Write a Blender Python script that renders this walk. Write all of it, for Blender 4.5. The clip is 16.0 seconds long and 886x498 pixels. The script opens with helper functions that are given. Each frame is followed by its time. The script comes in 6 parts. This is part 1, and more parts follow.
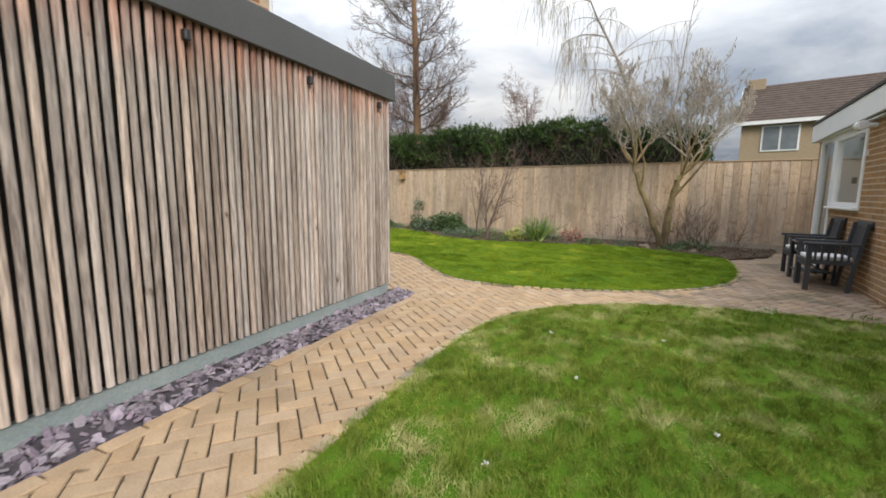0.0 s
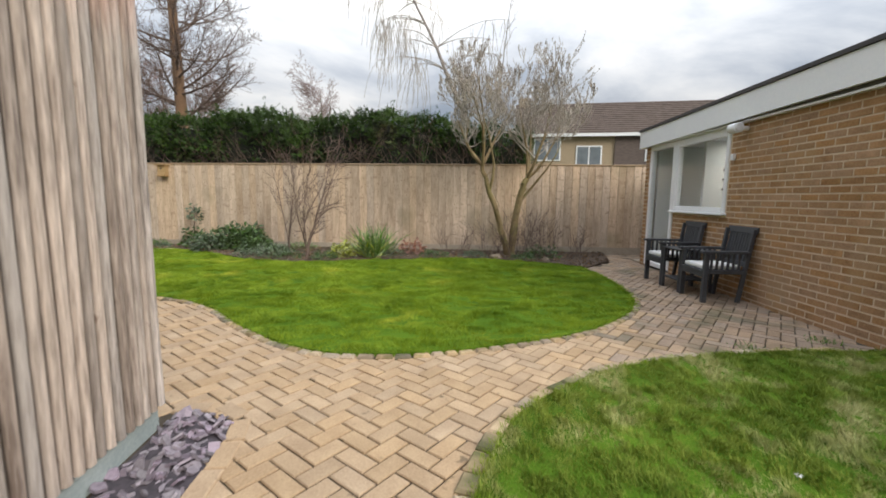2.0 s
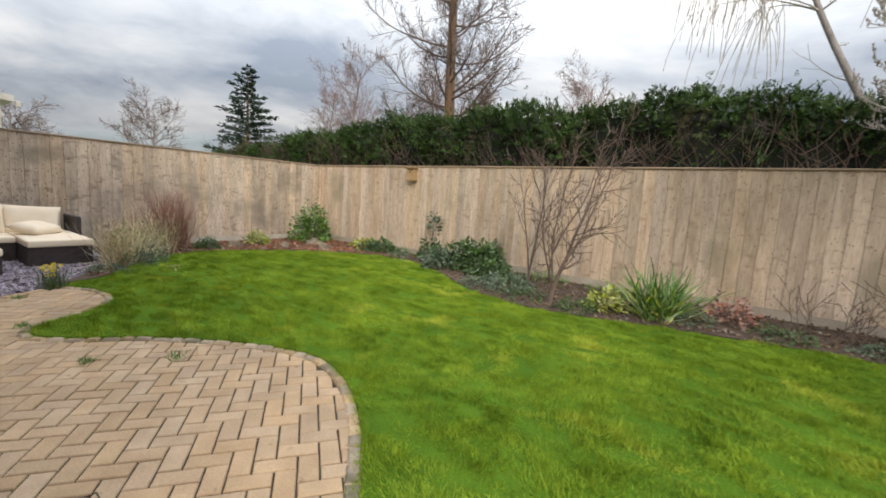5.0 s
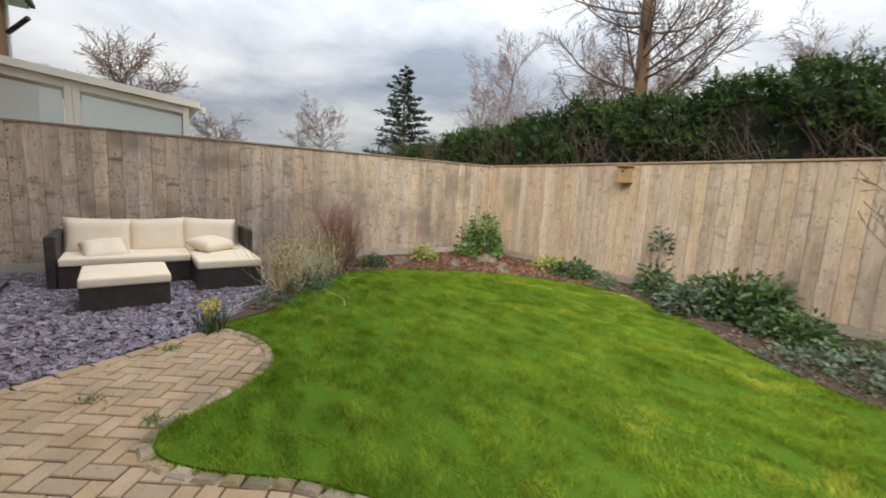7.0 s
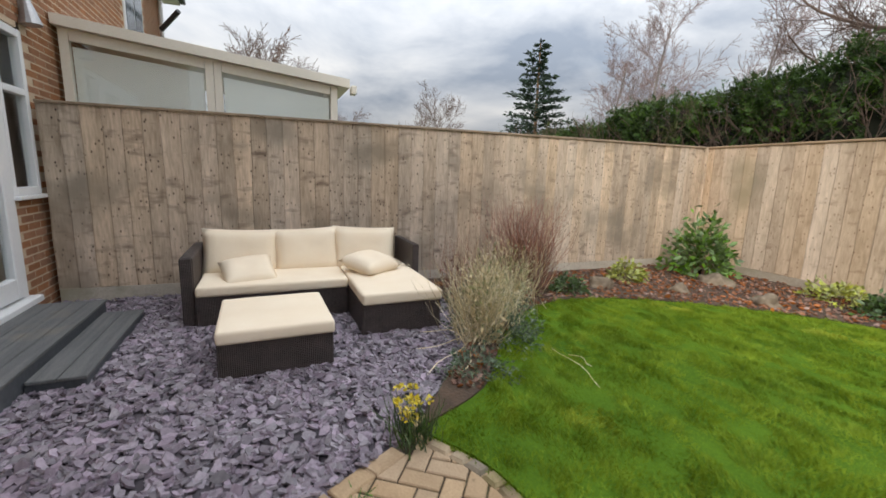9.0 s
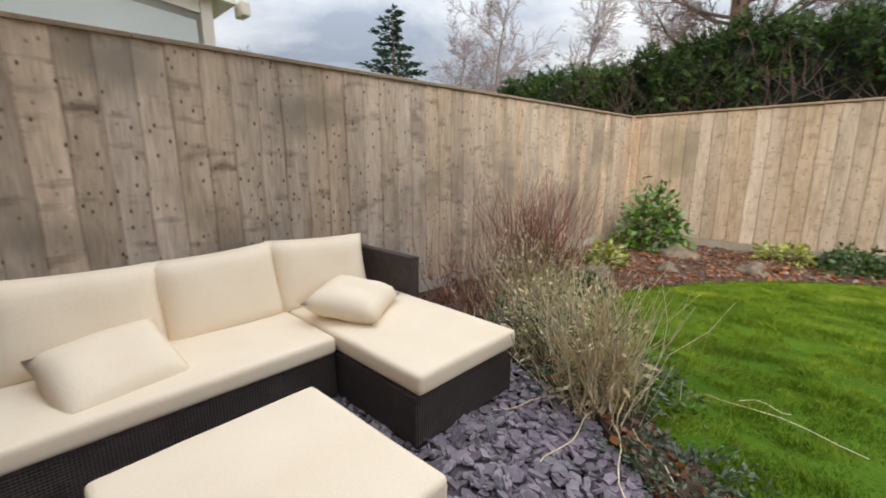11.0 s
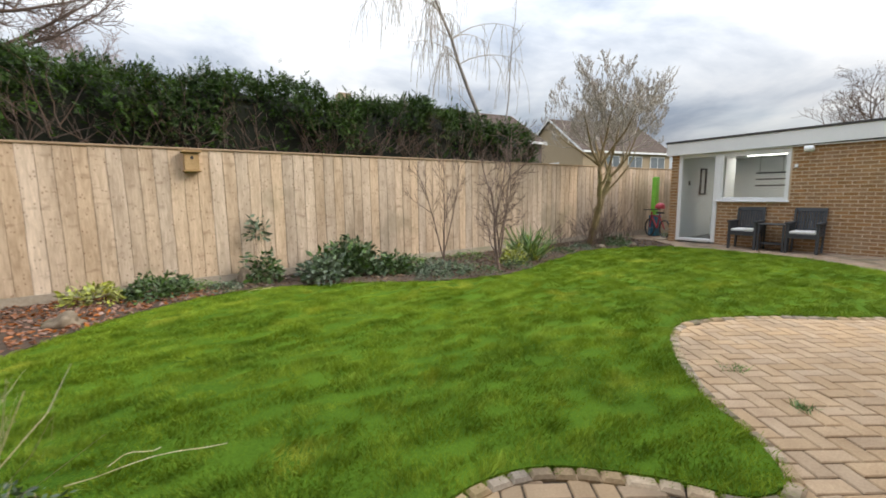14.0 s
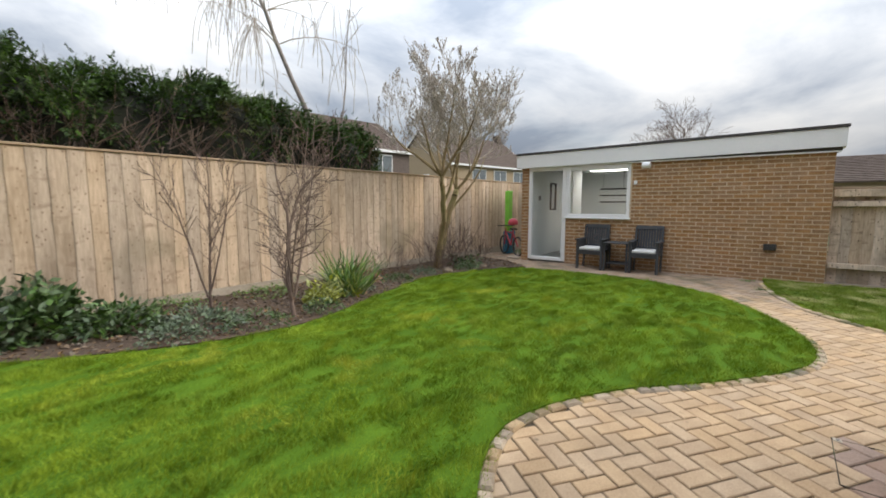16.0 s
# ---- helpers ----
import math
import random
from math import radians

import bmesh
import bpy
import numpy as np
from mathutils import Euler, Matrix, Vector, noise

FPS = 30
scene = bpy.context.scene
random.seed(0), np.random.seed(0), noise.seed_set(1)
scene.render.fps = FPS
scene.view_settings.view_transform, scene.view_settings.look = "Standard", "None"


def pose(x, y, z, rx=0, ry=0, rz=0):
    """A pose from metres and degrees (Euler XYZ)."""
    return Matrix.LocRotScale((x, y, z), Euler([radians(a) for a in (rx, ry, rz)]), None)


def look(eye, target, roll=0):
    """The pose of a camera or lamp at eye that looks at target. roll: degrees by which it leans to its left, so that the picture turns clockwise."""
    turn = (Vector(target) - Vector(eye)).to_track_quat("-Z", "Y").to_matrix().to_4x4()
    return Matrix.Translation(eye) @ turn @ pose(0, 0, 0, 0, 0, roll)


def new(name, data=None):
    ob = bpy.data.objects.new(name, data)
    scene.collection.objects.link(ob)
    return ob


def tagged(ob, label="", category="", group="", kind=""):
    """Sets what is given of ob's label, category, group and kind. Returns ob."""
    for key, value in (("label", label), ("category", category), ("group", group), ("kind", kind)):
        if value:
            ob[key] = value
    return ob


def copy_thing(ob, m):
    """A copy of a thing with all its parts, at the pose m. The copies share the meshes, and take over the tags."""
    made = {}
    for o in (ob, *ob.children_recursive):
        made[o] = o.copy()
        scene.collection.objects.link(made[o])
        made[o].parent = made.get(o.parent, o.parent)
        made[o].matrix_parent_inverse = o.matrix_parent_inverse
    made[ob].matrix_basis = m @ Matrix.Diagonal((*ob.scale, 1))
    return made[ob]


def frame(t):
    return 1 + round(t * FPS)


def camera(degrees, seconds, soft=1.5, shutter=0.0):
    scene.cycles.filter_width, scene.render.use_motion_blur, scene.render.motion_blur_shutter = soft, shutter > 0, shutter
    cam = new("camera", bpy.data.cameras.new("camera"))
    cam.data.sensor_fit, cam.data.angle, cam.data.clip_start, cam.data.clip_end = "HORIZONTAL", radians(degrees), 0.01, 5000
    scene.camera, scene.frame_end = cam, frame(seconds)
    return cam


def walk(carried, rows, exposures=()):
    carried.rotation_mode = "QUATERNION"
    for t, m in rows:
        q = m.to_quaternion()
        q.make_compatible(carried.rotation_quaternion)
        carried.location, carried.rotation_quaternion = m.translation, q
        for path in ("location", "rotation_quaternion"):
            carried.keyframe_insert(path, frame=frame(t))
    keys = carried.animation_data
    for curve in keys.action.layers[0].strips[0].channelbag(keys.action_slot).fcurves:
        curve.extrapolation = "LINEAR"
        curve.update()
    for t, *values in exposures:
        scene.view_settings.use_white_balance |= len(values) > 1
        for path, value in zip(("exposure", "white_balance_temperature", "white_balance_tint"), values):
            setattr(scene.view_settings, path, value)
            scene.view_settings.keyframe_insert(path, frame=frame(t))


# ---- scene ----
cam = camera(93.4, 16.0, 1.7, 0.2)
PATH = [
    (0, (0.84, 1.526, 1.233), (-0.158, 3.238, 0.965), 0.5),
    (0.5, (0.361, 1.966, 1.219), (-0.455, 3.768, 0.925), 0.7),
    (1, (-0.11, 2.395, 1.242), (-0.666, 4.294, 0.946), 0.8),
    (1.5, (-0.477, 2.972, 1.226), (-0.796, 4.924, 0.93), 0.6),
    (2, (-0.766, 3.553, 1.233), (-0.827, 5.538, 0.99), 0.6),
    (2.5, (-0.922, 4.123, 1.219), (-0.91, 6.111, 0.997), 0.1),
    (3, (-1.086, 4.726, 1.193), (-1.291, 6.702, 0.96), 1.0),
    (3.5, (-1.091, 5.252, 1.202), (-1.646, 7.159, 0.97), 2.2),
    (4, (-1.164, 5.661, 1.239), (-1.983, 7.47, 1.0), 3.3),
    (6.3, (-3.114, 6.849, 1.465), (-4.541, 8.225, 1.197), 2.8),
    (6.5, (-3.364, 6.922, 1.457), (-4.834, 8.249, 1.18), 2.8),
    (7, (-3.972, 7.02, 1.433), (-5.559, 8.203, 1.145), 3.1),
    (7.5, (-4.578, 7.082, 1.443), (-6.29, 8.072, 1.149), 2.8),
    (8, (-5.17, 7.041, 1.422), (-6.954, 7.88, 1.086), 2.4),
    (8.2, (-5.396, 7.034, 1.425), (-7.213, 7.799, 1.085), 2.0),
    (10.3, (-7.839, 6.487, 1.361), (-9.567, 7.401, 0.938), 0.4),
    (10.5, (-8.054, 6.454, 1.342), (-9.713, 7.487, 0.919), 0.2),
    (11, (-8.53, 6.497, 1.31), (-9.892, 7.9, 0.894), -0.1),
    (11.5, (-8.882, 6.566, 1.294), (-9.757, 8.318, 0.891), -0.4),
    (12, (-9.132, 6.7, 1.296), (-9.401, 8.647, 0.923), 0.2),
    (12.5, (-9.146, 6.641, 1.299), (-8.862, 8.597, 0.991), -0.3),
    (13, (-9.155, 6.611, 1.334), (-8.431, 8.456, 1.061), -0.7),
    (13.5, (-8.947, 6.593, 1.323), (-7.926, 8.294, 1.072), -0.9),
    (14, (-8.634, 6.614, 1.311), (-7.43, 8.19, 1.05), -0.8),
    (14.5, (-8.18, 6.774, 1.314), (-6.857, 8.253, 1.061), -0.6),
    (15, (-7.69, 6.922, 1.314), (-6.277, 8.319, 1.086), -0.2),
    (15.5, (-7.122, 7.052, 1.358), (-5.624, 8.356, 1.124), -0.0),
    (16, (-6.541, 7.23, 1.367), (-4.941, 8.41, 1.151), 0.0),
]
walk(cam, [(t, look(eye, target, roll)) for t, eye, target, roll in PATH],
     exposures=[(0.0, 0.0), (8.0, 0.03), (11.0, 0.1), (12.5, 0.27), (14.0, 0.27), (16.0, 0.15)])

from mathutils.geometry import tessellate_polygon

# ---- world, sun and exposure ----
world = bpy.data.worlds.new("overcast_sky")
scene.world = world
world.use_nodes = True
wn, wl = world.node_tree.nodes, world.node_tree.links
wn.clear()
SUN_AZ, SUN_EL = radians(136), radians(30)      # from +y towards +x
w_out = wn.new("ShaderNodeOutputWorld")
w_sky = wn.new("ShaderNodeTexSky")
w_sky.sky_type, w_sky.sun_disc, w_sky.sun_elevation, w_sky.sun_rotation = "NISHITA", False, SUN_EL, SUN_AZ
w_sky.dust_density = 2.0
w_bg1 = wn.new("ShaderNodeBackground")
w_bg1.inputs[1].default_value = 0.12
wl.new(w_sky.outputs[0], w_bg1.inputs[0])
w_tc = wn.new("ShaderNodeTexCoord")
w_sep = wn.new("ShaderNodeSeparateXYZ")
wl.new(w_tc.outputs["Generated"], w_sep.inputs[0])
w_h = wn.new("ShaderNodeMath"); w_h.operation = "ADD"; w_h.inputs[1].default_value = 0.22
wl.new(w_sep.outputs[2], w_h.inputs[0])
w_hm = wn.new("ShaderNodeMath"); w_hm.operation = "MAXIMUM"; w_hm.inputs[1].default_value = 0.1
wl.new(w_h.outputs[0], w_hm.inputs[0])
w_div = wn.new("ShaderNodeVectorMath"); w_div.operation = "DIVIDE"
w_cmb = wn.new("ShaderNodeCombineXYZ")
for k in range(3):
    wl.new(w_hm.outputs[0], w_cmb.inputs[k])
wl.new(w_tc.outputs["Generated"], w_div.inputs[0])
wl.new(w_cmb.outputs[0], w_div.inputs[1])
w_n1 = wn.new("ShaderNodeTexNoise")
w_n1.inputs["Scale"].default_value, w_n1.inputs["Detail"].default_value, w_n1.inputs["Roughness"].default_value = 1.15, 7, 0.55
w_n1.inputs["Distortion"].default_value = 0.35
wl.new(w_div.outputs[0], w_n1.inputs["Vector"])
w_r1 = wn.new("ShaderNodeValToRGB")
cr = w_r1.color_ramp
cr.elements[0].position, cr.elements[0].color = 0.36, (0.42, 0.485, 0.59, 1)
cr.elements[1].position, cr.elements[1].color = 0.68, (1.10, 1.10, 1.10, 1)
e = cr.elements.new(0.52); e.color = (0.78, 0.82, 0.88, 1)
wl.new(w_n1.outputs["Fac"], w_r1.inputs[0])
w_bg2 = wn.new("ShaderNodeBackground")
w_zen = wn.new("ShaderNodeMapRange")          # an overcast sky is brightest overhead
for key, value in (("From Min", 0.1), ("From Max", 1.0), ("To Min", 0.54), ("To Max", 2.9)):
    w_zen.inputs[key].default_value = value
wl.new(w_sep.outputs[2], w_zen.inputs["Value"])
wl.new(w_zen.outputs[0], w_bg2.inputs[1])
wl.new(w_r1.outputs[0], w_bg2.inputs[0])
w_n2 = wn.new("ShaderNodeTexNoise")
w_n2.inputs["Scale"].default_value, w_n2.inputs["Detail"].default_value = 0.8, 5
wl.new(w_div.outputs[0], w_n2.inputs["Vector"])
w_r2 = wn.new("ShaderNodeValToRGB")
w_r2.color_ramp.elements[0].position, w_r2.color_ramp.elements[1].position = 0.30, 0.48
w_r2.color_ramp.elements[0].color = (0.62, 0.62, 0.62, 1)
wl.new(w_n2.outputs["Fac"], w_r2.inputs[0])
w_mix = wn.new("ShaderNodeMixShader")
wl.new(w_r2.outputs[0], w_mix.inputs[0])
wl.new(w_bg1.outputs[0], w_mix.inputs[1])
wl.new(w_bg2.outputs[0], w_mix.inputs[2])
wl.new(w_mix.outputs[0], w_out.inputs[0])

sun = new("sun", bpy.data.lights.new("sun", "SUN"))
sun.data.energy, sun.data.angle, sun.data.color = 2.3, radians(26), (1.0, 0.92, 0.80)
sun_dir = Vector((math.sin(SUN_AZ) * math.cos(SUN_EL), math.cos(SUN_AZ) * math.cos(SUN_EL), math.sin(SUN_EL)))
sun.matrix_world = look((0, 0, 30), tuple(Vector((0, 0, 30)) - sun_dir))


# ---- materials ----
def surf(name, c1, c2, scale=4.0, rough=0.85, bump=0.25, fine=40.0, stretch=(1, 1, 1), vary=0.0, island=False,
         metal=0.0, spots=None, spot_scale=3.0, spot_at=0.62, detail=6.0, bump_dist=0.01, moss=None, moss_scale=1.5, moss_at=0.6, spot_stretch=None, high=None, high_from=1.8, high_to=2.2, spec=0.5, knots=None):
    """A two-scale procedural surface: broad mottling c1-c2, fine grain, bump, optional spots and growth."""
    m = bpy.data.materials.new(name)
    m.use_nodes = True
    n, l = m.node_tree.nodes, m.node_tree.links
    b = n["Principled BSDF"]
    b.inputs["Roughness"].default_value, b.inputs["Metallic"].default_value = rough, metal
    b.inputs["Specular IOR Level"].default_value = spec
    tc, mp = n.new("ShaderNodeTexCoord"), n.new("ShaderNodeMapping")
    mp.inputs["Scale"].default_value = stretch
    if vary and not island:
        oi = n.new("ShaderNodeObjectInfo")
        mu = n.new("ShaderNodeMath"); mu.operation = "MULTIPLY"; mu.inputs[1].default_value = 57.0
        l.new(oi.outputs["Random"], mu.inputs[0])
        ad = n.new("ShaderNodeVectorMath"); ad.operation = "ADD"
        l.new(tc.outputs["Object"], ad.inputs[0]); l.new(mu.outputs[0], ad.inputs[1])
        l.new(ad.outputs[0], mp.inputs[0])
        rnd = oi.outputs["Random"]
    else:
        l.new(tc.outputs["Object"], mp.inputs[0])
        rnd = n.new("ShaderNodeNewGeometry").outputs["Random Per Island"] if vary else None
    def noise_tex(s, d=detail, src=mp.outputs[0]):
        t = n.new("ShaderNodeTexNoise")
        t.inputs["Scale"].default_value, t.inputs["Detail"].default_value = s, d
        l.new(src, t.inputs["Vector"])
        return t.outputs["Fac"]
    big, small = noise_tex(scale), noise_tex(fine, 3.0)
    r = n.new("ShaderNodeValToRGB")
    r.color_ramp.elements[0].position, r.color_ramp.elements[1].position = 0.32, 0.68
    r.color_ramp.elements[0].color, r.color_ramp.elements[1].color = (*c1, 1), (*c2, 1)
    mixf = n.new("ShaderNodeMath"); mixf.operation = "MULTIPLY_ADD"
    mixf.inputs[1].default_value, mixf.inputs[2].default_value = 0.45, 0.0
    l.new(small, mixf.inputs[0])
    m2 = n.new("ShaderNodeMath"); m2.operation = "MULTIPLY_ADD"; m2.inputs[1].default_value = 0.55
    l.new(big, m2.inputs[0]); l.new(mixf.outputs[0], m2.inputs[2])
    l.new(m2.outputs[0], r.inputs[0])
    col = r.outputs[0]
    def mixcol(fac, a, cb):
        mx = n.new("ShaderNodeMix"); mx.data_type = "RGBA"
        l.new(fac, mx.inputs[0]); l.new(a, mx.inputs[6]); mx.inputs[7].default_value = (*cb, 1)
        return mx.outputs[2]
    def mask(src, at, width=0.08):
        q = n.new("ShaderNodeMapRange")
        q.inputs["From Min"].default_value, q.inputs["From Max"].default_value = at, at + width
        l.new(src, q.inputs["Value"])
        return q.outputs[0]
    if spots:
        src = mp.outputs[0]
        if spot_stretch:
            ms = n.new("ShaderNodeMapping")
            ms.inputs["Scale"].default_value = spot_stretch
            l.new(mp.inputs[0].links[0].from_socket, ms.inputs[0])
            src = ms.outputs[0]
        col = mixcol(mask(noise_tex(spot_scale, 3.0, src), spot_at - (0.05 if knots else 0.0), 0.2 if knots else 0.08), col, spots)
    if knots:
        mk = n.new("ShaderNodeMapping")
        mk.inputs["Scale"].default_value = (4.2, 4.2, 2.4)
        l.new(mp.inputs[0].links[0].from_socket, mk.inputs[0])
        vo = n.new("ShaderNodeTexVoronoi")
        l.new(mk.outputs[0], vo.inputs["Vector"])
        kr = n.new("ShaderNodeMapRange")
        kr.inputs["From Min"].default_value, kr.inputs["From Max"].default_value = 0.22, 0.08
        l.new(vo.outputs["Distance"], kr.inputs["Value"])
        col = mixcol(kr.outputs[0], col, knots)
    if high:
        sp = n.new("ShaderNodeSeparateXYZ")
        l.new(tc.outputs["Object"], sp.inputs[0])
        up = n.new("ShaderNodeMapRange")
        up.inputs["From Min"].default_value, up.inputs["From Max"].default_value = high_from, high_to
        l.new(sp.outputs[2], up.inputs["Value"])
        um = n.new("ShaderNodeMath"); um.operation = "MULTIPLY"
        l.new(up.outputs[0], um.inputs[0]); l.new(noise_tex(1.2, 3.0, mp.outputs[0]), um.inputs[1])
        col = mixcol(um.outputs[0], col, high)
    if moss:
        col = mixcol(mask(noise_tex(moss_scale, 4.0, n.new("ShaderNodeNewGeometry").outputs["Position"]), moss_at, 0.15), col, moss)
    if rnd is not None:
        hs = n.new("ShaderNodeHueSaturation")
        q = n.new("ShaderNodeMapRange")
        q.inputs["To Min"].default_value, q.inputs["To Max"].default_value = 1 - vary, 1 + vary
        l.new(rnd, q.inputs["Value"]); l.new(q.outputs[0], hs.inputs["Value"])
        q2 = n.new("ShaderNodeMath"); q2.operation = "MULTIPLY"; q2.inputs[1].default_value = 7.13
        fr = n.new("ShaderNodeMath"); fr.operation = "FRACT"
        l.new(rnd, q2.inputs[0]); l.new(q2.outputs[0], fr.inputs[0])
        q3 = n.new("ShaderNodeMapRange"); q3.inputs["To Min"].default_value, q3.inputs["To Max"].default_value = 1 - vary, 1 + vary * 0.7
        l.new(fr.outputs[0], q3.inputs["Value"]); l.new(q3.outputs[0], hs.inputs["Saturation"])
        l.new(col, hs.inputs["Color"])
        col = hs.outputs[0]
    l.new(col, b.inputs["Base Color"])
    if bump:
        bp = n.new("ShaderNodeBump")
        bp.inputs["Strength"].default_value, bp.inputs["Distance"].default_value = bump, bump_dist
        l.new(m2.outputs[0], bp.inputs["Height"])
        l.new(bp.outputs[0], b.inputs["Normal"])
    return m


def glass(name, tint=(0.97, 0.985, 0.98), rough=0.02, base=0.05):
    m = bpy.data.materials.new(name)
    m.use_nodes = True
    n, l = m.node_tree.nodes, m.node_tree.links
    n.remove(n["Principled BSDF"])
    tr, gl, mx, fr = n.new("ShaderNodeBsdfTransparent"), n.new("ShaderNodeBsdfGlossy"), n.new("ShaderNodeMixShader"), n.new("ShaderNodeLayerWeight")
    tr.inputs[0].default_value = (*tint, 1)
    gl.inputs["Roughness"].default_value = rough
    fr.inputs["Blend"].default_value = 0.3
    pw = n.new("ShaderNodeMath"); pw.operation = "POWER"; pw.inputs[1].default_value = 3.0
    sc_ = n.new("ShaderNodeMath"); sc_.operation = "MULTIPLY_ADD"; sc_.inputs[1].default_value, sc_.inputs[2].default_value = 0.7, base
    l.new(fr.outputs["Facing"], pw.inputs[0]); l.new(pw.outputs[0], sc_.inputs[0])
    l.new(sc_.outputs[0], mx.inputs[0]); l.new(tr.outputs[0], mx.inputs[1]); l.new(gl.outputs[0], mx.inputs[2])
    l.new(mx.outputs[0], n["Material Output"].inputs[0])
    return m


def emit(name, colour, strength):
    m = bpy.data.materials.new(name)
    m.use_nodes = True
    b = m.node_tree.nodes["Principled BSDF"]
    b.inputs["Emission Color"].default_value, b.inputs["Emission Strength"].default_value = (*colour, 1), strength
    return m


M_FENCE = surf("fence_timber", (0.37, 0.275, 0.19), (0.655, 0.515, 0.385), 1.4, 0.9, 0.35, 8, (6, 6, 0.9), vary=0.14, knots=(0.25, 0.165, 0.11), spots=(0.33, 0.235, 0.165), spot_scale=1.0, spot_at=0.64, spot_stretch=(5, 5, 11), moss=(0.33, 0.27, 0.185), moss_scale=0.9, moss_at=0.55, spec=0.15)
M_FENCE_GREY = surf("fence_timber_weathered", (0.355, 0.272, 0.195), (0.70, 0.562, 0.43), 1.4, 0.9, 0.4, 8, (6, 6, 0.9), vary=0.18, knots=(0.09, 0.06, 0.045), spots=(0.23, 0.168, 0.127), spot_scale=1.0, spot_at=0.625, spot_stretch=(4, 4, 11), moss=(0.33, 0.27, 0.205), moss_scale=1.3, moss_at=0.53, spec=0.15)
M_CAP = surf("fence_cap_timber", (0.25, 0.17, 0.105), (0.42, 0.31, 0.2), 3, 0.85, 0.3, 30, (0.6, 5, 5), vary=0.1)
M_CAP_Y = surf("fence_cap_timber_side", (0.22, 0.16, 0.11), (0.40, 0.30, 0.2), 3, 0.85, 0.3, 30, (5, 0.6, 5), vary=0.1)
M_CONCRETE = surf("pale_concrete_board", (0.40, 0.355, 0.29), (0.60, 0.545, 0.46), 3, 0.9, 0.4, 50, moss=(0.33, 0.30, 0.22), moss_at=0.58, spec=0.2)
M_GRAVELBOARD = surf("gravel_board", (0.31, 0.26, 0.20), (0.46, 0.40, 0.32), 3, 0.9, 0.3, 40, moss=(0.24, 0.235, 0.14), moss_at=0.56)
M_SLAT = surf("weathered_larch", (0.16, 0.127, 0.108), (0.66, 0.565, 0.495), 1.4, 0.8, 0.4, 12, (7, 7, 0.6), vary=0.3, spots=(0.11, 0.065, 0.045), spot_scale=1.0, spot_at=0.70, spot_stretch=(9, 9, 5), high=(0.55, 0.17, 0.09), high_from=1.8, high_to=2.3, spec=0.2)
M_DARK = surf("black_membrane", (0.012, 0.011, 0.01), (0.03, 0.027, 0.025), 8, 0.9, 0.1)
M_PLINTH = surf("pale_blue_grey_concrete", (0.24, 0.29, 0.29), (0.38, 0.43, 0.42), 3, 0.9, 0.35, 60, moss=(0.2, 0.22, 0.16), moss_at=0.62)
M_FASCIA_GREY = surf("anthracite_trim", (0.075, 0.075, 0.075), (0.10, 0.10, 0.10), 2, 0.5, 0.05)
M_PAVER = surf("buff_paver", (0.325, 0.224, 0.137), (0.49, 0.358, 0.226), 5, 0.92, 0.4, 90, vary=0.09, moss=(0.25, 0.185, 0.12), moss_scale=0.8, moss_at=0.55, spots=(0.17, 0.125, 0.08), spot_scale=9, spot_at=0.68, spec=0.2)
M_PAVER_J = surf("buff_paver_field", (0.325, 0.224, 0.137), (0.49, 0.358, 0.226), 5, 0.92, 0.4, 90, vary=0.09, moss=(0.25, 0.185, 0.12), moss_scale=0.8, moss_at=0.55, spots=(0.17, 0.125, 0.08), spot_scale=9, spot_at=0.68, spec=0.2, island=True)
M_SETT = surf("edging_sett", (0.29, 0.215, 0.135), (0.46, 0.355, 0.235), 7, 0.92, 0.5, 70, vary=0.26, moss=(0.13, 0.125, 0.065), moss_scale=2.5, moss_at=0.50, spec=0.2)
M_JOINT = surf("joint_sand", (0.030, 0.024, 0.016), (0.085, 0.062, 0.04), 9, 0.95, 0.3, 120, moss=(0.09, 0.10, 0.04), moss_scale=3, moss_at=0.62)
M_LAWN = surf("lawn_sward", (0.038, 0.088, 0.008), (0.105, 0.19, 0.016), 1.4, 0.95, 0.5, 60, bump_dist=0.02, spec=0.05)
M_GRASS = surf("grass_blades", (0.088, 0.158, 0.010), (0.292, 0.395, 0.031), 1.1, 0.6, 0.0, 9, moss=(0.42, 0.445, 0.05), moss_scale=1.3, moss_at=0.585, spec=0.12)
M_GRASS_DRY = surf("grass_blades_thin", (0.095, 0.155, 0.018), (0.30, 0.355, 0.06), 1.1, 0.65, 0.0, 11, moss=(0.47, 0.45, 0.20), moss_scale=2.2, moss_at=0.52, spec=0.12)
M_SLATE = surf("plum_slate", (0.135, 0.108, 0.135), (0.325, 0.275, 0.315), 6, 0.62, 0.3, 50, vary=0.42, island=True)
M_SLATE_BED = surf("slate_bed", (0.035, 0.03, 0.036), (0.09, 0.075, 0.088), 8, 0.9, 0.4, 60)
M_SOIL = surf("bark_mulch_soil", (0.035, 0.024, 0.016), (0.11, 0.068, 0.042), 6, 0.95, 0.7, 50, bump_dist=0.03)
M_LITTER = surf("dead_leaf_litter", (0.06, 0.042, 0.028), (0.22, 0.155, 0.10), 5, 0.9, 0.3, 50, vary=0.5, island=True, spec=0.2)
M_BARK_CHIP = surf("bark_chips", (0.10, 0.045, 0.026), (0.36, 0.165, 0.09), 5, 0.9, 0.3, 50, vary=0.45, island=True, spec=0.2)
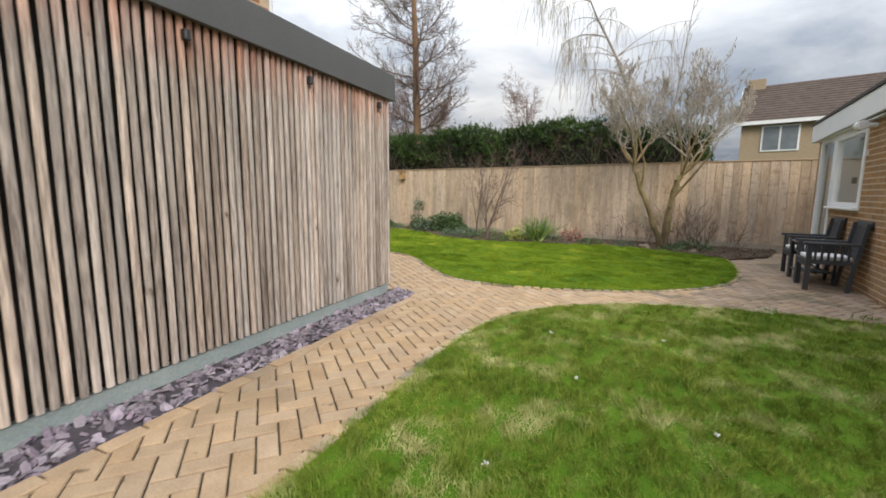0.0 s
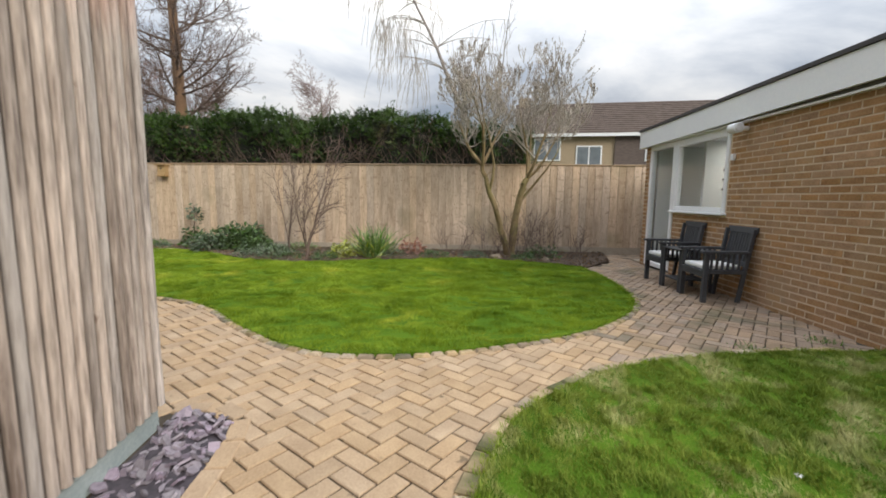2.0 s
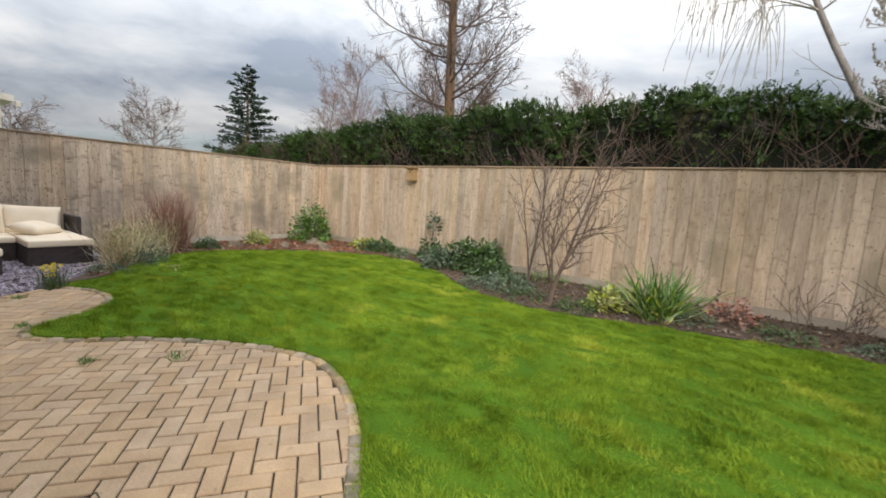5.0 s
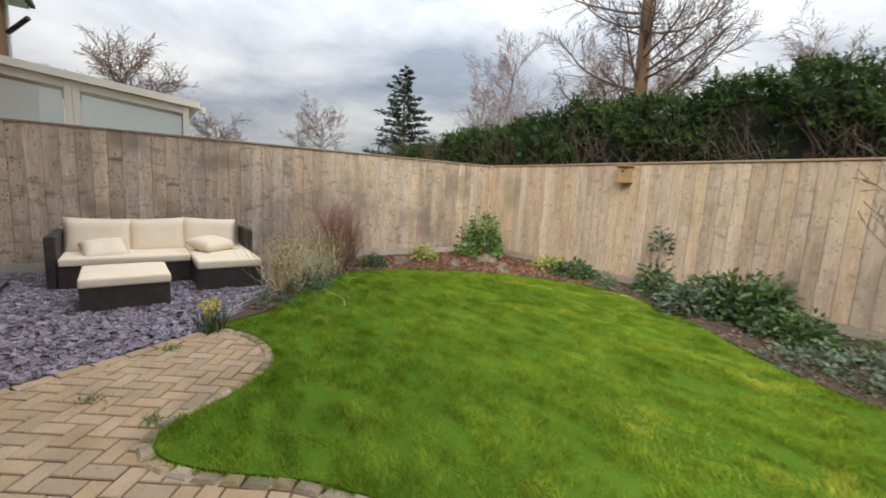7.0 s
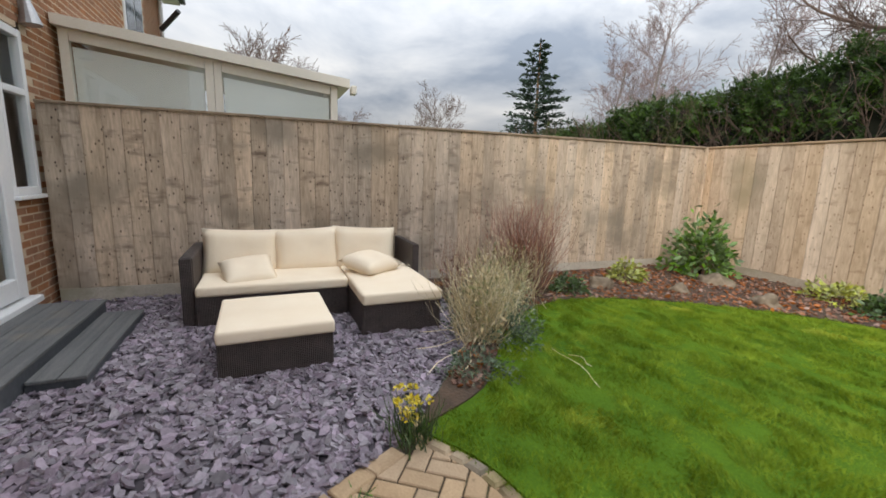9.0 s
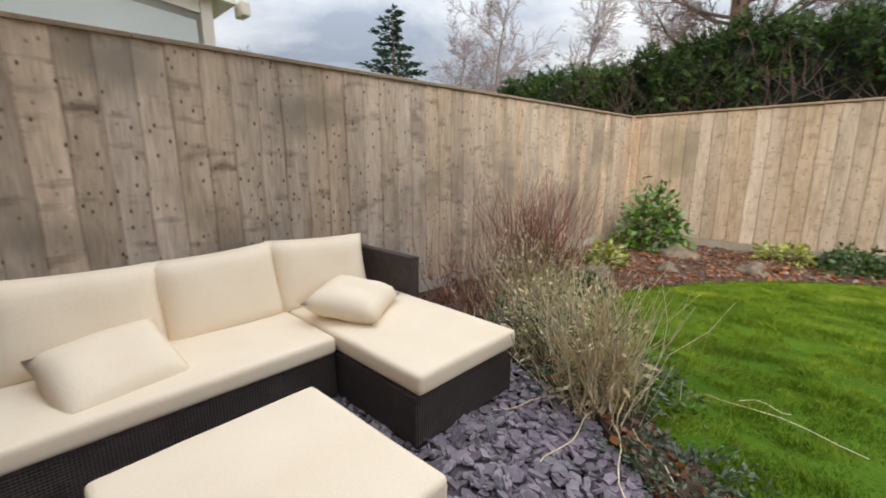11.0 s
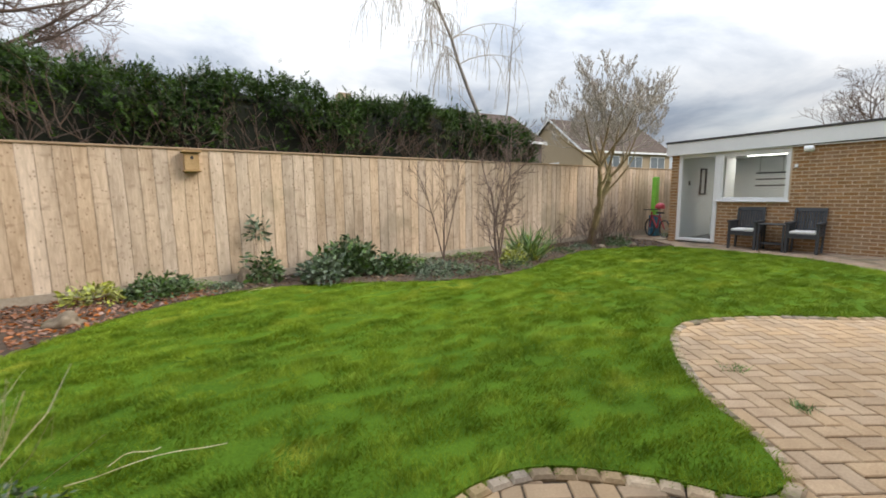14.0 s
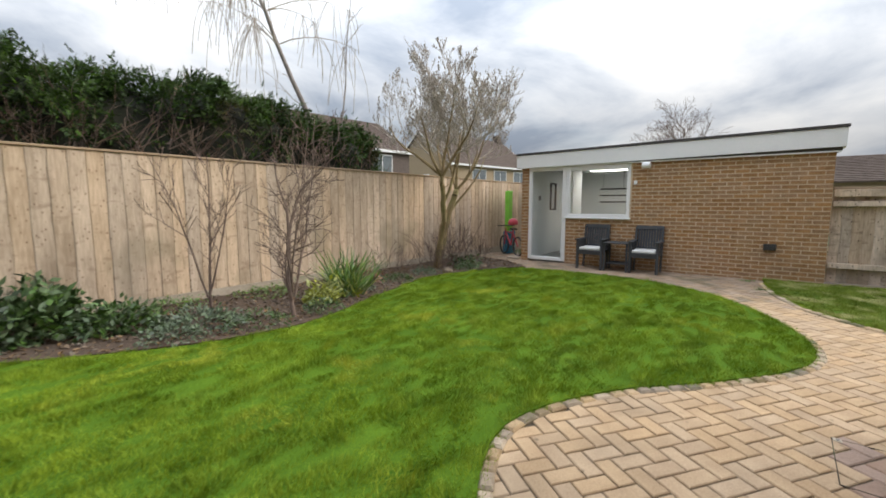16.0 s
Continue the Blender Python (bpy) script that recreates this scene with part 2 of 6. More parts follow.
M_BRICK = surf("brown_brick", (0.215, 0.12, 0.056), (0.43, 0.25, 0.128), 7, 0.92, 0.4, 60, vary=0.11, spec=0.15, moss=(0.33, 0.22, 0.125), moss_scale=1.3, moss_at=0.55)
M_BRICK_J = surf("brown_brick_field", (0.215, 0.12, 0.056), (0.43, 0.25, 0.128), 7, 0.92, 0.4, 60, vary=0.11, spec=0.15, moss=(0.33, 0.22, 0.125), moss_scale=1.3, moss_at=0.55, island=True)
M_MORTAR = surf("mortar", (0.48, 0.365, 0.25), (0.63, 0.50, 0.365), 5, 0.95, 0.3, 90, spec=0.15)
M_BRICK_RED = surf("red_brick_field", (0.25, 0.115, 0.06), (0.39, 0.195, 0.105), 7, 0.9, 0.35, 60, vary=0.11, island=True, spec=0.15)
M_WHITE = surf("white_upvc", (0.74, 0.75, 0.76), (0.82, 0.82, 0.82), 2, 0.35, 0.03)
M_WHITE_WALL = surf("white_painted_wall", (0.68, 0.70, 0.71), (0.78, 0.79, 0.79), 2, 0.7, 0.1)
M_CREAM = surf("cream_upvc", (0.82, 0.77, 0.65), (0.88, 0.83, 0.72), 2, 0.4, 0.04)
M_BLIND = surf("pale_pleated_blind", (0.87, 0.88, 0.82), (0.93, 0.94, 0.89), 3, 0.7, 0.2, 12, (12, 12, 0.3))
M_CURTAIN = surf("grey_curtain", (0.10, 0.10, 0.10), (0.22, 0.22, 0.21), 3, 0.9, 0.3, 12, (9, 9, 0.3))
M_FELT = surf("roof_felt", (0.05, 0.048, 0.046), (0.10, 0.09, 0.08), 5, 0.85, 0.3)
M_FELT_EDGE = surf("dark_felt_edge", (0.035, 0.034, 0.037), (0.085, 0.075, 0.07), 5, 0.85, 0.3)
M_GLASS = glass("window_glass")
M_GLASS_COATED = glass("coated_conservatory_glass", base=0.08)
M_ROOMFLOOR = surf("grey_vinyl", (0.2, 0.2, 0.2), (0.28, 0.28, 0.27), 4, 0.5, 0.05)
M_BLACK = surf("black_plastic", (0.018, 0.018, 0.02), (0.035, 0.035, 0.038), 6, 0.5, 0.1)
M_CHAIR = surf("charcoal_painted_wood", (0.03, 0.032, 0.037), (0.06, 0.063, 0.07), 6, 0.6, 0.2, 50, vary=0.1)
M_PAD = surf("white_seat_pad", (0.62, 0.61, 0.60), (0.78, 0.77, 0.76), 5, 0.95, 0.4, 80)
M_CUSHION = surf("cream_cushion_fabric", (0.81, 0.675, 0.50), (0.89, 0.775, 0.61), 3, 0.95, 0.3, 160, spec=0.2)
M_DECK = surf("grey_decking", (0.075, 0.078, 0.08), (0.17, 0.17, 0.165), 3, 0.8, 0.4, 40, (0.6, 8, 8), moss=(0.22, 0.19, 0.14), moss_at=0.6)
M_DECK_SIDE = surf("dark_grey_deck_fascia", (0.045, 0.05, 0.058), (0.09, 0.095, 0.105), 4, 0.7, 0.2)
M_BARK = surf("garden_tree_bark", (0.16, 0.115, 0.06), (0.36, 0.275, 0.155), 6, 0.95, 0.8, 40, (1, 1, 0.4), bump_dist=0.02, moss=(0.22, 0.20, 0.08), moss_scale=2, moss_at=0.56, spec=0.2)
M_BARK_TALL = surf("reddish_bark", (0.16, 0.09, 0.05), (0.32, 0.20, 0.12), 3, 0.95, 0.8, 30, (1, 1, 0.3), bump_dist=0.03)
M_BARK_GREY = surf("grey_bark", (0.17, 0.15, 0.135), (0.38, 0.34, 0.31), 4, 0.95, 0.5, 30, (1, 1, 0.4))
M_TWIG = surf("brown_twigs", (0.10, 0.07, 0.055), (0.22, 0.155, 0.125), 3, 0.95, 0.0, 20)
M_TWIG_PALE = surf("pale_bud_twigs", (0.27, 0.235, 0.195), (0.51, 0.455, 0.385), 3, 0.95, 0.0, 20)
M_TWIG_PINK = surf("pinkish_twigs", (0.22, 0.155, 0.14), (0.40, 0.30, 0.28), 3, 0.95, 0.0, 20)
M_HEDGE = surf("conifer_hedge_foliage", (0.017, 0.040, 0.011), (0.080, 0.138, 0.030), 1.1, 0.8, 0.0, 14, vary=0.4, island=True, moss=(0.10, 0.075, 0.04), moss_scale=0.7, moss_at=0.58, spec=0.15)
M_HEDGE_WOOD = surf("dry_hedge_wood", (0.075, 0.052, 0.04), (0.20, 0.145, 0.112), 3, 0.95, 0.0, 20, vary=0.3, island=True, spec=0.15)
# near-black: the shade deep inside the hedge, given as colour
M_HEDGE_SHADE = surf("hedge_core", (0.006, 0.009, 0.005), (0.022, 0.024, 0.013), 2, 0.95, 0.5, 20)
M_CONIFER = surf("conifer_foliage", (0.010, 0.028, 0.014), (0.035, 0.070, 0.034), 1.6, 0.7, 0.0, 14, vary=0.3, island=True)
M_LEAF = surf("evergreen_leaves", (0.03, 0.065, 0.018), (0.10, 0.17, 0.045), 3, 0.45, 0.0, 20, vary=0.35, island=True)
M_LEAF_BRIGHT = surf("bright_leaves", (0.055, 0.125, 0.02), (0.17, 0.29, 0.055), 3, 0.45, 0.0, 20, vary=0.35, island=True)
M_LEAF_GREY = surf("grey_green_leaves", (0.06, 0.095, 0.055), (0.16, 0.21, 0.12), 3, 0.6, 0.0, 20, vary=0.35, island=True)
M_LEAF_YELLOW = surf("variegated_leaves", (0.22, 0.26, 0.04), (0.46, 0.48, 0.12), 3, 0.5, 0.0, 20, vary=0.3, island=True)
M_LEAF_SAGE = surf("sage_feathery_leaves", (0.17, 0.19, 0.075), (0.40, 0.42, 0.21), 3, 0.75, 0.0, 20, vary=0.3, island=True, spec=0.15)
M_STRAW = surf("dry_straw_stems", (0.50, 0.40, 0.22), (0.82, 0.70, 0.46), 3, 0.85, 0.0, 20, vary=0.25, island=True)
M_STEM_RED = surf("dry_russet_stems", (0.20, 0.09, 0.065), (0.42, 0.225, 0.165), 3, 0.9, 0.0, 20, vary=0.3, island=True)
M_FLOWER = surf("yellow_flowers", (0.60, 0.46, 0.02), (0.78, 0.66, 0.07), 5, 0.6, 0.0, 30, vary=0.15, island=True)
M_ROCK = surf("brown_rockery_stone", (0.12, 0.092, 0.066), (0.31, 0.25, 0.18), 4, 0.95, 1.0, 14, bump_dist=0.03, moss=(0.13, 0.14, 0.06), moss_at=0.54, spec=0.2)
M_ROOF = surf("brown_roof_tiles", (0.075, 0.053, 0.042), (0.15, 0.108, 0.086), 3, 0.9, 0.4, 25, vary=0.2, island=True, spec=0.15)
M_HOUSE_BUFF = surf("buff_brick_far", (0.29, 0.225, 0.15), (0.40, 0.315, 0.215), 6, 0.9, 0.3, 50, (1, 1, 3), spec=0.2)
M_HOUSE_BROWN = surf("brown_tile_hanging", (0.085, 0.065, 0.058), (0.15, 0.115, 0.10), 6, 0.9, 0.3, 40, (1, 1, 3))
M_PANE_DARK = surf("dark_window_pane", (0.10, 0.12, 0.13), (0.20, 0.22, 0.24), 2, 0.1, 0.0)
M_GROUND = surf("rough_ground", (0.05, 0.07, 0.025), (0.11, 0.12, 0.05), 1, 0.95, 0.4, 10)
M_BIRDBOX = surf("birdbox_wood", (0.30, 0.19, 0.08), (0.46, 0.31, 0.15), 8, 0.85, 0.3, 50, vary=0.1)
M_RED = surf("red_paint", (0.35, 0.03, 0.05), (0.5, 0.06, 0.10), 6, 0.4, 0.05)
M_LIME = surf("lime_plastic", (0.16, 0.5, 0.04), (0.24, 0.62, 0.08), 6, 0.45, 0.05)
M_BLUE = surf("teal_plastic", (0.02, 0.12, 0.22), (0.04, 0.2, 0.32), 6, 0.45, 0.05)
M_METAL = surf("galvanised_metal", (0.35, 0.35, 0.35), (0.5, 0.5, 0.5), 6, 0.4, 0.1, metal=0.8)
M_LIGHT = emit("ceiling_panel_glow", (1.0, 0.95, 0.86), 7.0)


def wicker(name):
    """Woven synthetic rattan: two crossed bands."""
    m = surf(name, (0.026, 0.018, 0.016), (0.075, 0.055, 0.05), 10, 0.55, 0.0, 60)
    n, l = m.node_tree.nodes, m.node_tree.links
    b = n["Principled BSDF"]
    tc = n.new("ShaderNodeTexCoord")
    outs = []
    for d in ("X", "Y", "Z"):
        w = n.new("ShaderNodeTexWave")
        w.bands_direction = d
        w.inputs["Scale"].default_value = 24.0
        l.new(tc.outputs["Object"], w.inputs["Vector"])
        outs.append(w.outputs["Fac"])
    a, c = n.new("ShaderNodeMath"), n.new("ShaderNodeMath")
    a.operation = c.operation = "ADD"
    l.new(outs[0], a.inputs[0]); l.new(outs[1], a.inputs[1]); l.new(a.outputs[0], c.inputs[0]); l.new(outs[2], c.inputs[1])
    bp = n.new("ShaderNodeBump")
    bp.inputs["Strength"].default_value, bp.inputs["Distance"].default_value = 0.6, 0.008
    l.new(c.outputs[0], bp.inputs["Height"]); l.new(bp.outputs[0], b.inputs["Normal"])
    return m


M_RATTAN = wicker("dark_brown_rattan")


# ---- building helpers ----
def from_arrays(name, verts, faces, material, parent=None, label="", smooth=False):
    me = bpy.data.meshes.new(name)
    me.from_pydata(verts, [], faces)
    me.materials.append(material)
    if smooth:
        me.shade_smooth()
    ob = new(name, me)
    ob.parent = parent
    if label:
        ob["label"] = label
    return ob


def quads_mesh(name, v, k, material, parent=None, label=""):
    """A mesh of many separate k-cornered faces from an (n, k, 3) array."""
    v = np.asarray(v, dtype=np.float32)
    cnt = v.shape[0]
    me = bpy.data.meshes.new(name)
    me.vertices.add(cnt * k)
    me.vertices.foreach_set("co", v.ravel())
    me.loops.add(cnt * k)
    me.loops.foreach_set("vertex_index", np.arange(cnt * k, dtype=np.int32))
    me.polygons.add(cnt)
    me.polygons.foreach_set("loop_start", np.arange(0, cnt * k, k, dtype=np.int32))
    me.polygons.foreach_set("loop_total", np.full(cnt, k, dtype=np.int32))
    me.update(calc_edges=True)
    me.materials.append(material)
    ob = new(name, me)
    ob.parent = parent
    if label:
        ob["label"] = label
    return ob


def part(name, bm, material, parent=None, label="", smooth=False):
    me = bpy.data.meshes.new(name)
    bmesh.ops.recalc_face_normals(bm, faces=bm.faces)
    bm.to_mesh(me)
    bm.free()
    me.materials.append(material)
    if smooth:
        me.shade_smooth()
    ob = new(name, me)
    ob.parent = parent
    if label:
        ob["label"] = label
    return ob


def box(x0, x1, y0, y1, z0, z1, bevel=0.0, seg=1, bm=None, m=None):
    own = bm is None
    b = bmesh.new()
    bmesh.ops.create_cube(b, size=1)
    for v in b.verts:
        v.co = Vector((x0 + (x1 - x0) * (v.co.x + 0.5), y0 + (y1 - y0) * (v.co.y + 0.5), z0 + (z1 - z0) * (v.co.z + 0.5)))
    if bevel:
        bmesh.ops.bevel(b, geom=list(b.edges), offset=bevel, segments=seg, affect="EDGES", profile=0.6)
    if m is not None:
        b.transform(m)
    if own:
        return b
    tmp = bpy.data.meshes.new("tmp")
    b.to_mesh(tmp); b.free()
    bm.from_mesh(tmp)
    bpy.data.meshes.remove(tmp)
    return bm


def cyl(p0, p1, r0, r1=None, seg=10, bm=None):
    r1 = r0 if r1 is None else r1
    own = bm is None
    bm = bmesh.new() if own else bm
    p0, p1 = Vector(p0), Vector(p1)
    q = (p1 - p0).to_track_quat("Z", "Y").to_matrix()
    rings = []
    for p, r in ((p0, r0), (p1, r1)):
        rings.append([bm.verts.new(p + q @ Vector((r * math.cos(a), r * math.sin(a), 0))) for a in [2 * math.pi * k / seg for k in range(seg)]])
    for k in range(seg):
        bm.faces.new((rings[0][k], rings[0][(k + 1) % seg], rings[1][(k + 1) % seg], rings[1][k]))
    bm.faces.new(rings[0][::-1]); bm.faces.new(rings[1])
    return bm


def thing(name, place, label, category, group="", kind="", rz=0.0):
    e = new(name)
    e.empty_display_size = 0.1
    e.matrix_basis = pose(*place, 0, 0, rz)
    return tagged(e, label, category, group, kind)


def smooth_line(pts, step=0.08, closed=False):
    """Catmull-Rom through control points, resampled evenly."""
    p = [np.array(q, float) for q in pts]
    n = len(p)
    out = []
    for i in range(n if closed else n - 1):
        a, b, c, d = (p[(i + k) % n] if closed else p[min(max(i + k, 0), n - 1)] for k in (-1, 0, 1, 2))
        for t in np.linspace(0, 1, 14, endpoint=False):
            out.append(0.5 * (2 * b + (c - a) * t + (2 * a - 5 * b + 4 * c - d) * t * t + (3 * b - a - 3 * c + d) * t ** 3))
    out.append(p[0] if closed else p[-1])
    out = np.array(out)
    s = np.r_[0, np.cumsum(np.linalg.norm(np.diff(out, axis=0), axis=1))]
    k = max(2, int(s[-1] / step))
    u = np.linspace(0, s[-1], k + 1)
    return np.stack([np.interp(u, s, out[:, 0]), np.interp(u, s, out[:, 1])], 1)


def inside(px, py, poly):
    """Which points lie in the polygon."""
    res = np.zeros(np.shape(px), bool)
    x0, y0 = poly[-1]
    for x1, y1 in poly:
        if y0 != y1:
            c = ((y1 > py) != (y0 > py)) & (px < (x0 - x1) * (py - y1) / (y0 - y1) + x1)
            res ^= c
        x0, y0 = x1, y1
    return res


def sheet(name, poly, z, material, parent=None, drop=0.05):
    """A flat sheet with an outline and a skirt, so that it has thickness."""
    n = len(poly)
    tris = tessellate_polygon([[Vector((x, y, 0)) for x, y in poly]])
    bm = bmesh.new()
    top = [bm.verts.new((x, y, z)) for x, y in poly]
    low = [bm.verts.new((x, y, z - drop)) for x, y in poly]
    for t in tris:
        bm.faces.new([top[i] for i in t])
    for i in range(n):
        j = (i + 1) % n
        bm.faces.new((top[i], low[i], low[j], top[j]))
    return part(name, bm, material, parent)


# ---- plan ----
def back_y(x):
    return 13.72 - 0.043 * (x + 11.2)


def left_x(y):
    return -11.62 + 0.045 * (y - 5.5)


# lawn edges: patio side of the main lawn from the rounded patio tip to the outbuilding, then along the border
EDGE_PATIO = smooth_line([(-8.32, 7.62), (-7.95, 7.84), (-7.52, 7.91), (-7.15, 7.80), (-6.82, 7.45), (-6.62, 7.12), (-6.38, 7.06), (-6.1, 7.26), (-5.75, 7.66),
                          (-5.1, 8.12), (-4.5, 8.36), (-4.0, 8.28), (-3.42, 7.93), (-2.76, 7.31), (-2.19, 6.88), (-1.67, 6.69), (-1.0, 6.74),
                          (-0.31, 6.98), (0.55, 7.45), (1.28, 8.3), (1.56, 9.3), (1.58, 10.4), (1.5, 11.1)])
EDGE_BORDER = smooth_line([(1.5, 11.1), (0.95, 11.5), (-0.44, 11.95), (-2.0, 11.68), (-3.6, 11.25), (-4.58, 11.38), (-5.4, 11.82), (-6.2, 12.35),
                           (-7.3, 12.78), (-8.5, 12.45), (-9.6, 11.35), (-10.1, 10.2), (-9.85, 9.3), (-9.2, 8.66), (-8.62, 8.2), (-8.32, 7.62)])
LAWN_MAIN = np.vstack([EDGE_PATIO[:-1], EDGE_BORDER[:-1]])
EDGE_LAWN1 = smooth_line([(-0.42, -4.0), (-0.45, 1.0), (-0.53, 2.5), (-0.62, 3.4), (-0.73, 4.4), (-0.68, 5.1), (-0.42, 5.76), (0.0, 6.2), (0.5, 6.55), (1.4, 6.83), (2.4, 6.97)])
LAWN_SIDE = np.vstack([EDGE_LAWN1, [(2.84, 7.0), (2.84, -4.0)]])
SLATE_EDGE = smooth_line([(-7.35, 4.86), (-7.55, 6.0), (-7.85, 6.72), (-8.28, 7.5)])
SHED_P, SHED_A = Vector((-2.33, 5.66)), radians(97.3)      # outer corner of the clad building, run of its long wall
SHED_U = Vector((math.cos(SHED_A), math.sin(SHED_A)))
SHED_N = Vector((SHED_U.y, -SHED_U.x))                     # towards the path


def shed_xy(s, o):
    """s metres back along the wall from its corner, o metres out from it."""
    p = SHED_P - SHED_U * s + SHED_N * o
    return (p.x, p.y)


STRIP_EDGE = smooth_line([shed_xy(7.5, 0.36), shed_xy(3.0, 0.36), shed_xy(1.0, 0.37), shed_xy(0.2, 0.37), shed_xy(-0.07, 0.26), shed_xy(-0.10, 0.0)])

# ---- ground ----
ground = tagged(part("ground", box(-600, 600, -600, 600, -0.6, -0.06), M_GROUND), "rough grassy ground reaching into the distance", "ground", kind="structure")
pavement = tagged(new("pavement"), "buff block paving laid in herringbone with recessed joints", "paving", kind="structure")
part("joint_bed", box(-8.6, 3.9, -4.0, 13.3, -0.058, -0.012), M_JOINT, pavement)
lawn = tagged(sheet("lawn", [tuple(p) for p in LAWN_MAIN], 0.018, M_LAWN, drop=0.06), "mown green lawn with a curving edge", "lawn", kind="structure")
lawn_b = tagged(sheet("lawn_side", [tuple(p) for p in LAWN_SIDE], 0.016, M_LAWN, drop=0.06), "patchy thin lawn beside the path", "lawn", kind="structure")
border = tagged(sheet("border_soil", [tuple(p) for p in EDGE_BORDER[::-1]] + [(1.6, 11.05), (2.3, 11.9), (2.6, back_y(2.6)), (-11.25, back_y(-11.25)), (left_x(8.7), 8.7), (-10.2, 8.72), (-9.35, 8.45), (-8.75, 7.95)], 0.03, M_SOIL, drop=0.08),
                "dark soil border mulched with bark along the fence", "flower bed", kind="structure")
slate_bed = tagged(sheet("slate_bed", [tuple(p) for p in SLATE_EDGE] + [(-8.75, 7.93), (-9.35, 8.43), (-10.2, 8.70), (left_x(8.69), 8.69), (left_x(4.86), 4.86)], -0.01, M_SLATE_BED),
                   "gravel bed under plum slate chippings", "gravel bed", kind="structure")
strip_bed = tagged(sheet("slate_strip", [tuple(p) for p in STRIP_EDGE] + [shed_xy(7.5, 0.0)], -0.006, M_SLATE_BED), "narrow bed of slate chippings along the wall", "gravel bed", kind="structure")


# ---- boundary fences ----
def board_mesh(name, w, h, material, seed):
    """A feather-edge board: wedge section, slightly uneven edges."""
    r = random.Random(seed)
    bm = bmesh.new()
    prof = [(0, 0), (w, 0), (w, 0.005), (0.012, 0.016), (0, 0.011)]
    rings = []
    for k in range(8):
        z = h * k / 7
        off, cup = r.uniform(-0.006, 0.006), r.uniform(-0.003, 0.004)
        rings.append([bm.verts.new((x + off, -y - (cup if y else 0.0), z)) for x, y in prof])
    for a, b in zip(rings, rings[1:]):
        for i in range(5):
            bm.faces.new((a[i], a[(i + 1) % 5], b[(i + 1) % 5], b[i]))
    bm.faces.new(rings[0]); bm.faces.new(rings[-1][::-1])
    bmesh.ops.recalc_face_normals(bm, faces=bm.faces)
    me = bpy.data.meshes.new(name)
    bm.to_mesh(me); bm.free()
    me.materials.append(material)
    return me


def fence(name, p0, p1, top, material, cap_material, label, pitch=0.168, foot_material=M_GRAVELBOARD):
    p0, p1 = Vector(p0), Vector(p1)
    length, ang = (p1 - p0).length, math.atan2(p1.y - p0.y, p1.x - p0.x)
    root = tagged(new(name), label, "fence", kind="structure")
    root.matrix_basis = Matrix.Translation((p0.x, p0.y, 0)) @ Matrix.Rotation(ang, 4, "Z")
    r = random.Random(name)
    meshes = [board_mesh("board", pitch + 0.018, top - 0.165, material, k) for k in range(5)]
    for k in range(int(length / pitch)):
        b = new("board", meshes[r.randrange(5)])
        b.parent = root
        b.matrix_basis = Matrix.Translation((k * pitch, r.uniform(-0.002, 0.002), 0.15)) @ Matrix.Rotation(r.uniform(-0.003, 0.003), 4, "Y")
    part("gravel_board", box(0, length, -0.012, 0.03, -0.05, 0.15, 0.004), foot_material, root, "pale gravel board along the foot")
    n = int(length / 2.7) + 1
    for k in range(n):
        a, b = k * length / n, (k + 1) * length / n - 0.004
        part("capping_rail", box(a, b, -0.035, 0.035, top - 0.022, top + 0.006, 0.004), cap_material, root)
    for z in (0.35, 1.0, 1.65):
        part("rail", box(0, length, 0.004, 0.05, z, z + 0.075, 0.003), material, root)
    for k in range(n + 1):
        x = min(k * length / n, length - 0.09)
        part("post", box(x, x + 0.09, 0.055, 0.145, -0.3, top - 0.03, 0.004), material, root)
    return root


fence("fence_north", (-11.26, back_y(-11.26)), (7.5, back_y(7.5)), 2.0, M_FENCE, M_CAP, "tall feather-edge board fence, weathered buff timber")
fence("fence_west", (left_x(4.9), 4.9), (left_x(13.70), 13.70), 2.0, M_FENCE_GREY, M_CAP_Y, "tall feather-edge board fence, weathered grey-brown with dark knots", foot_material=M_CONCRETE)

tagged(part("corner_post", box(-11.34, -11.2, 13.66, 13.78, -0.2, 1.99, 0.006), M_FENCE_GREY), "square timber corner post where the fences meet", "post", kind="structure")
# side fence beyond the outbuilding: its framed back faces the garden
fence_e = tagged(new("fence_east"), "fence of weathered boards with rails and posts showing", "fence", kind="structure")
me_b = board_mesh("board", 0.15, 1.55, M_FENCE_GREY, 9)
for k in range(76):
    b = new("board", me_b)
    b.parent = fence_e
    b.matrix_basis = Matrix.Translation((3.08, 6.15 - k * 0.135, 0.03)) @ Matrix.Rotation(radians(-90), 4, "Z")
for z in (0.28, 1.32):
    part("rail", box(2.98, 3.05, -4.1, 6.15, z, z + 0.09, 0.006), M_FENCE_GREY, fence_e)
for y in (5.2, 2.9, 0.6, -1.7, -4.0):
    part("post", box(2.93, 3.03, y, y + 0.1, -0.3, 1.72, 0.008), M_FENCE_GREY, fence_e)
part("capping_rail", box(2.99, 3.12, -4.1, 6.15, 1.6, 1.64, 0.006), M_CAP_Y, fence_e)
part("kick_board", box(2.96, 3.0, -4.1, 6.15, 1.48, 1.6, 0.006), M_FENCE_GREY, fence_e)
# plain fence that closes the garden behind the start
fence("fence_south", (9.0, -4.1), (-2.0, -4.1), 1.9, M_FENCE, M_CAP, "plain board fence closing the garden", pitch=0.15)

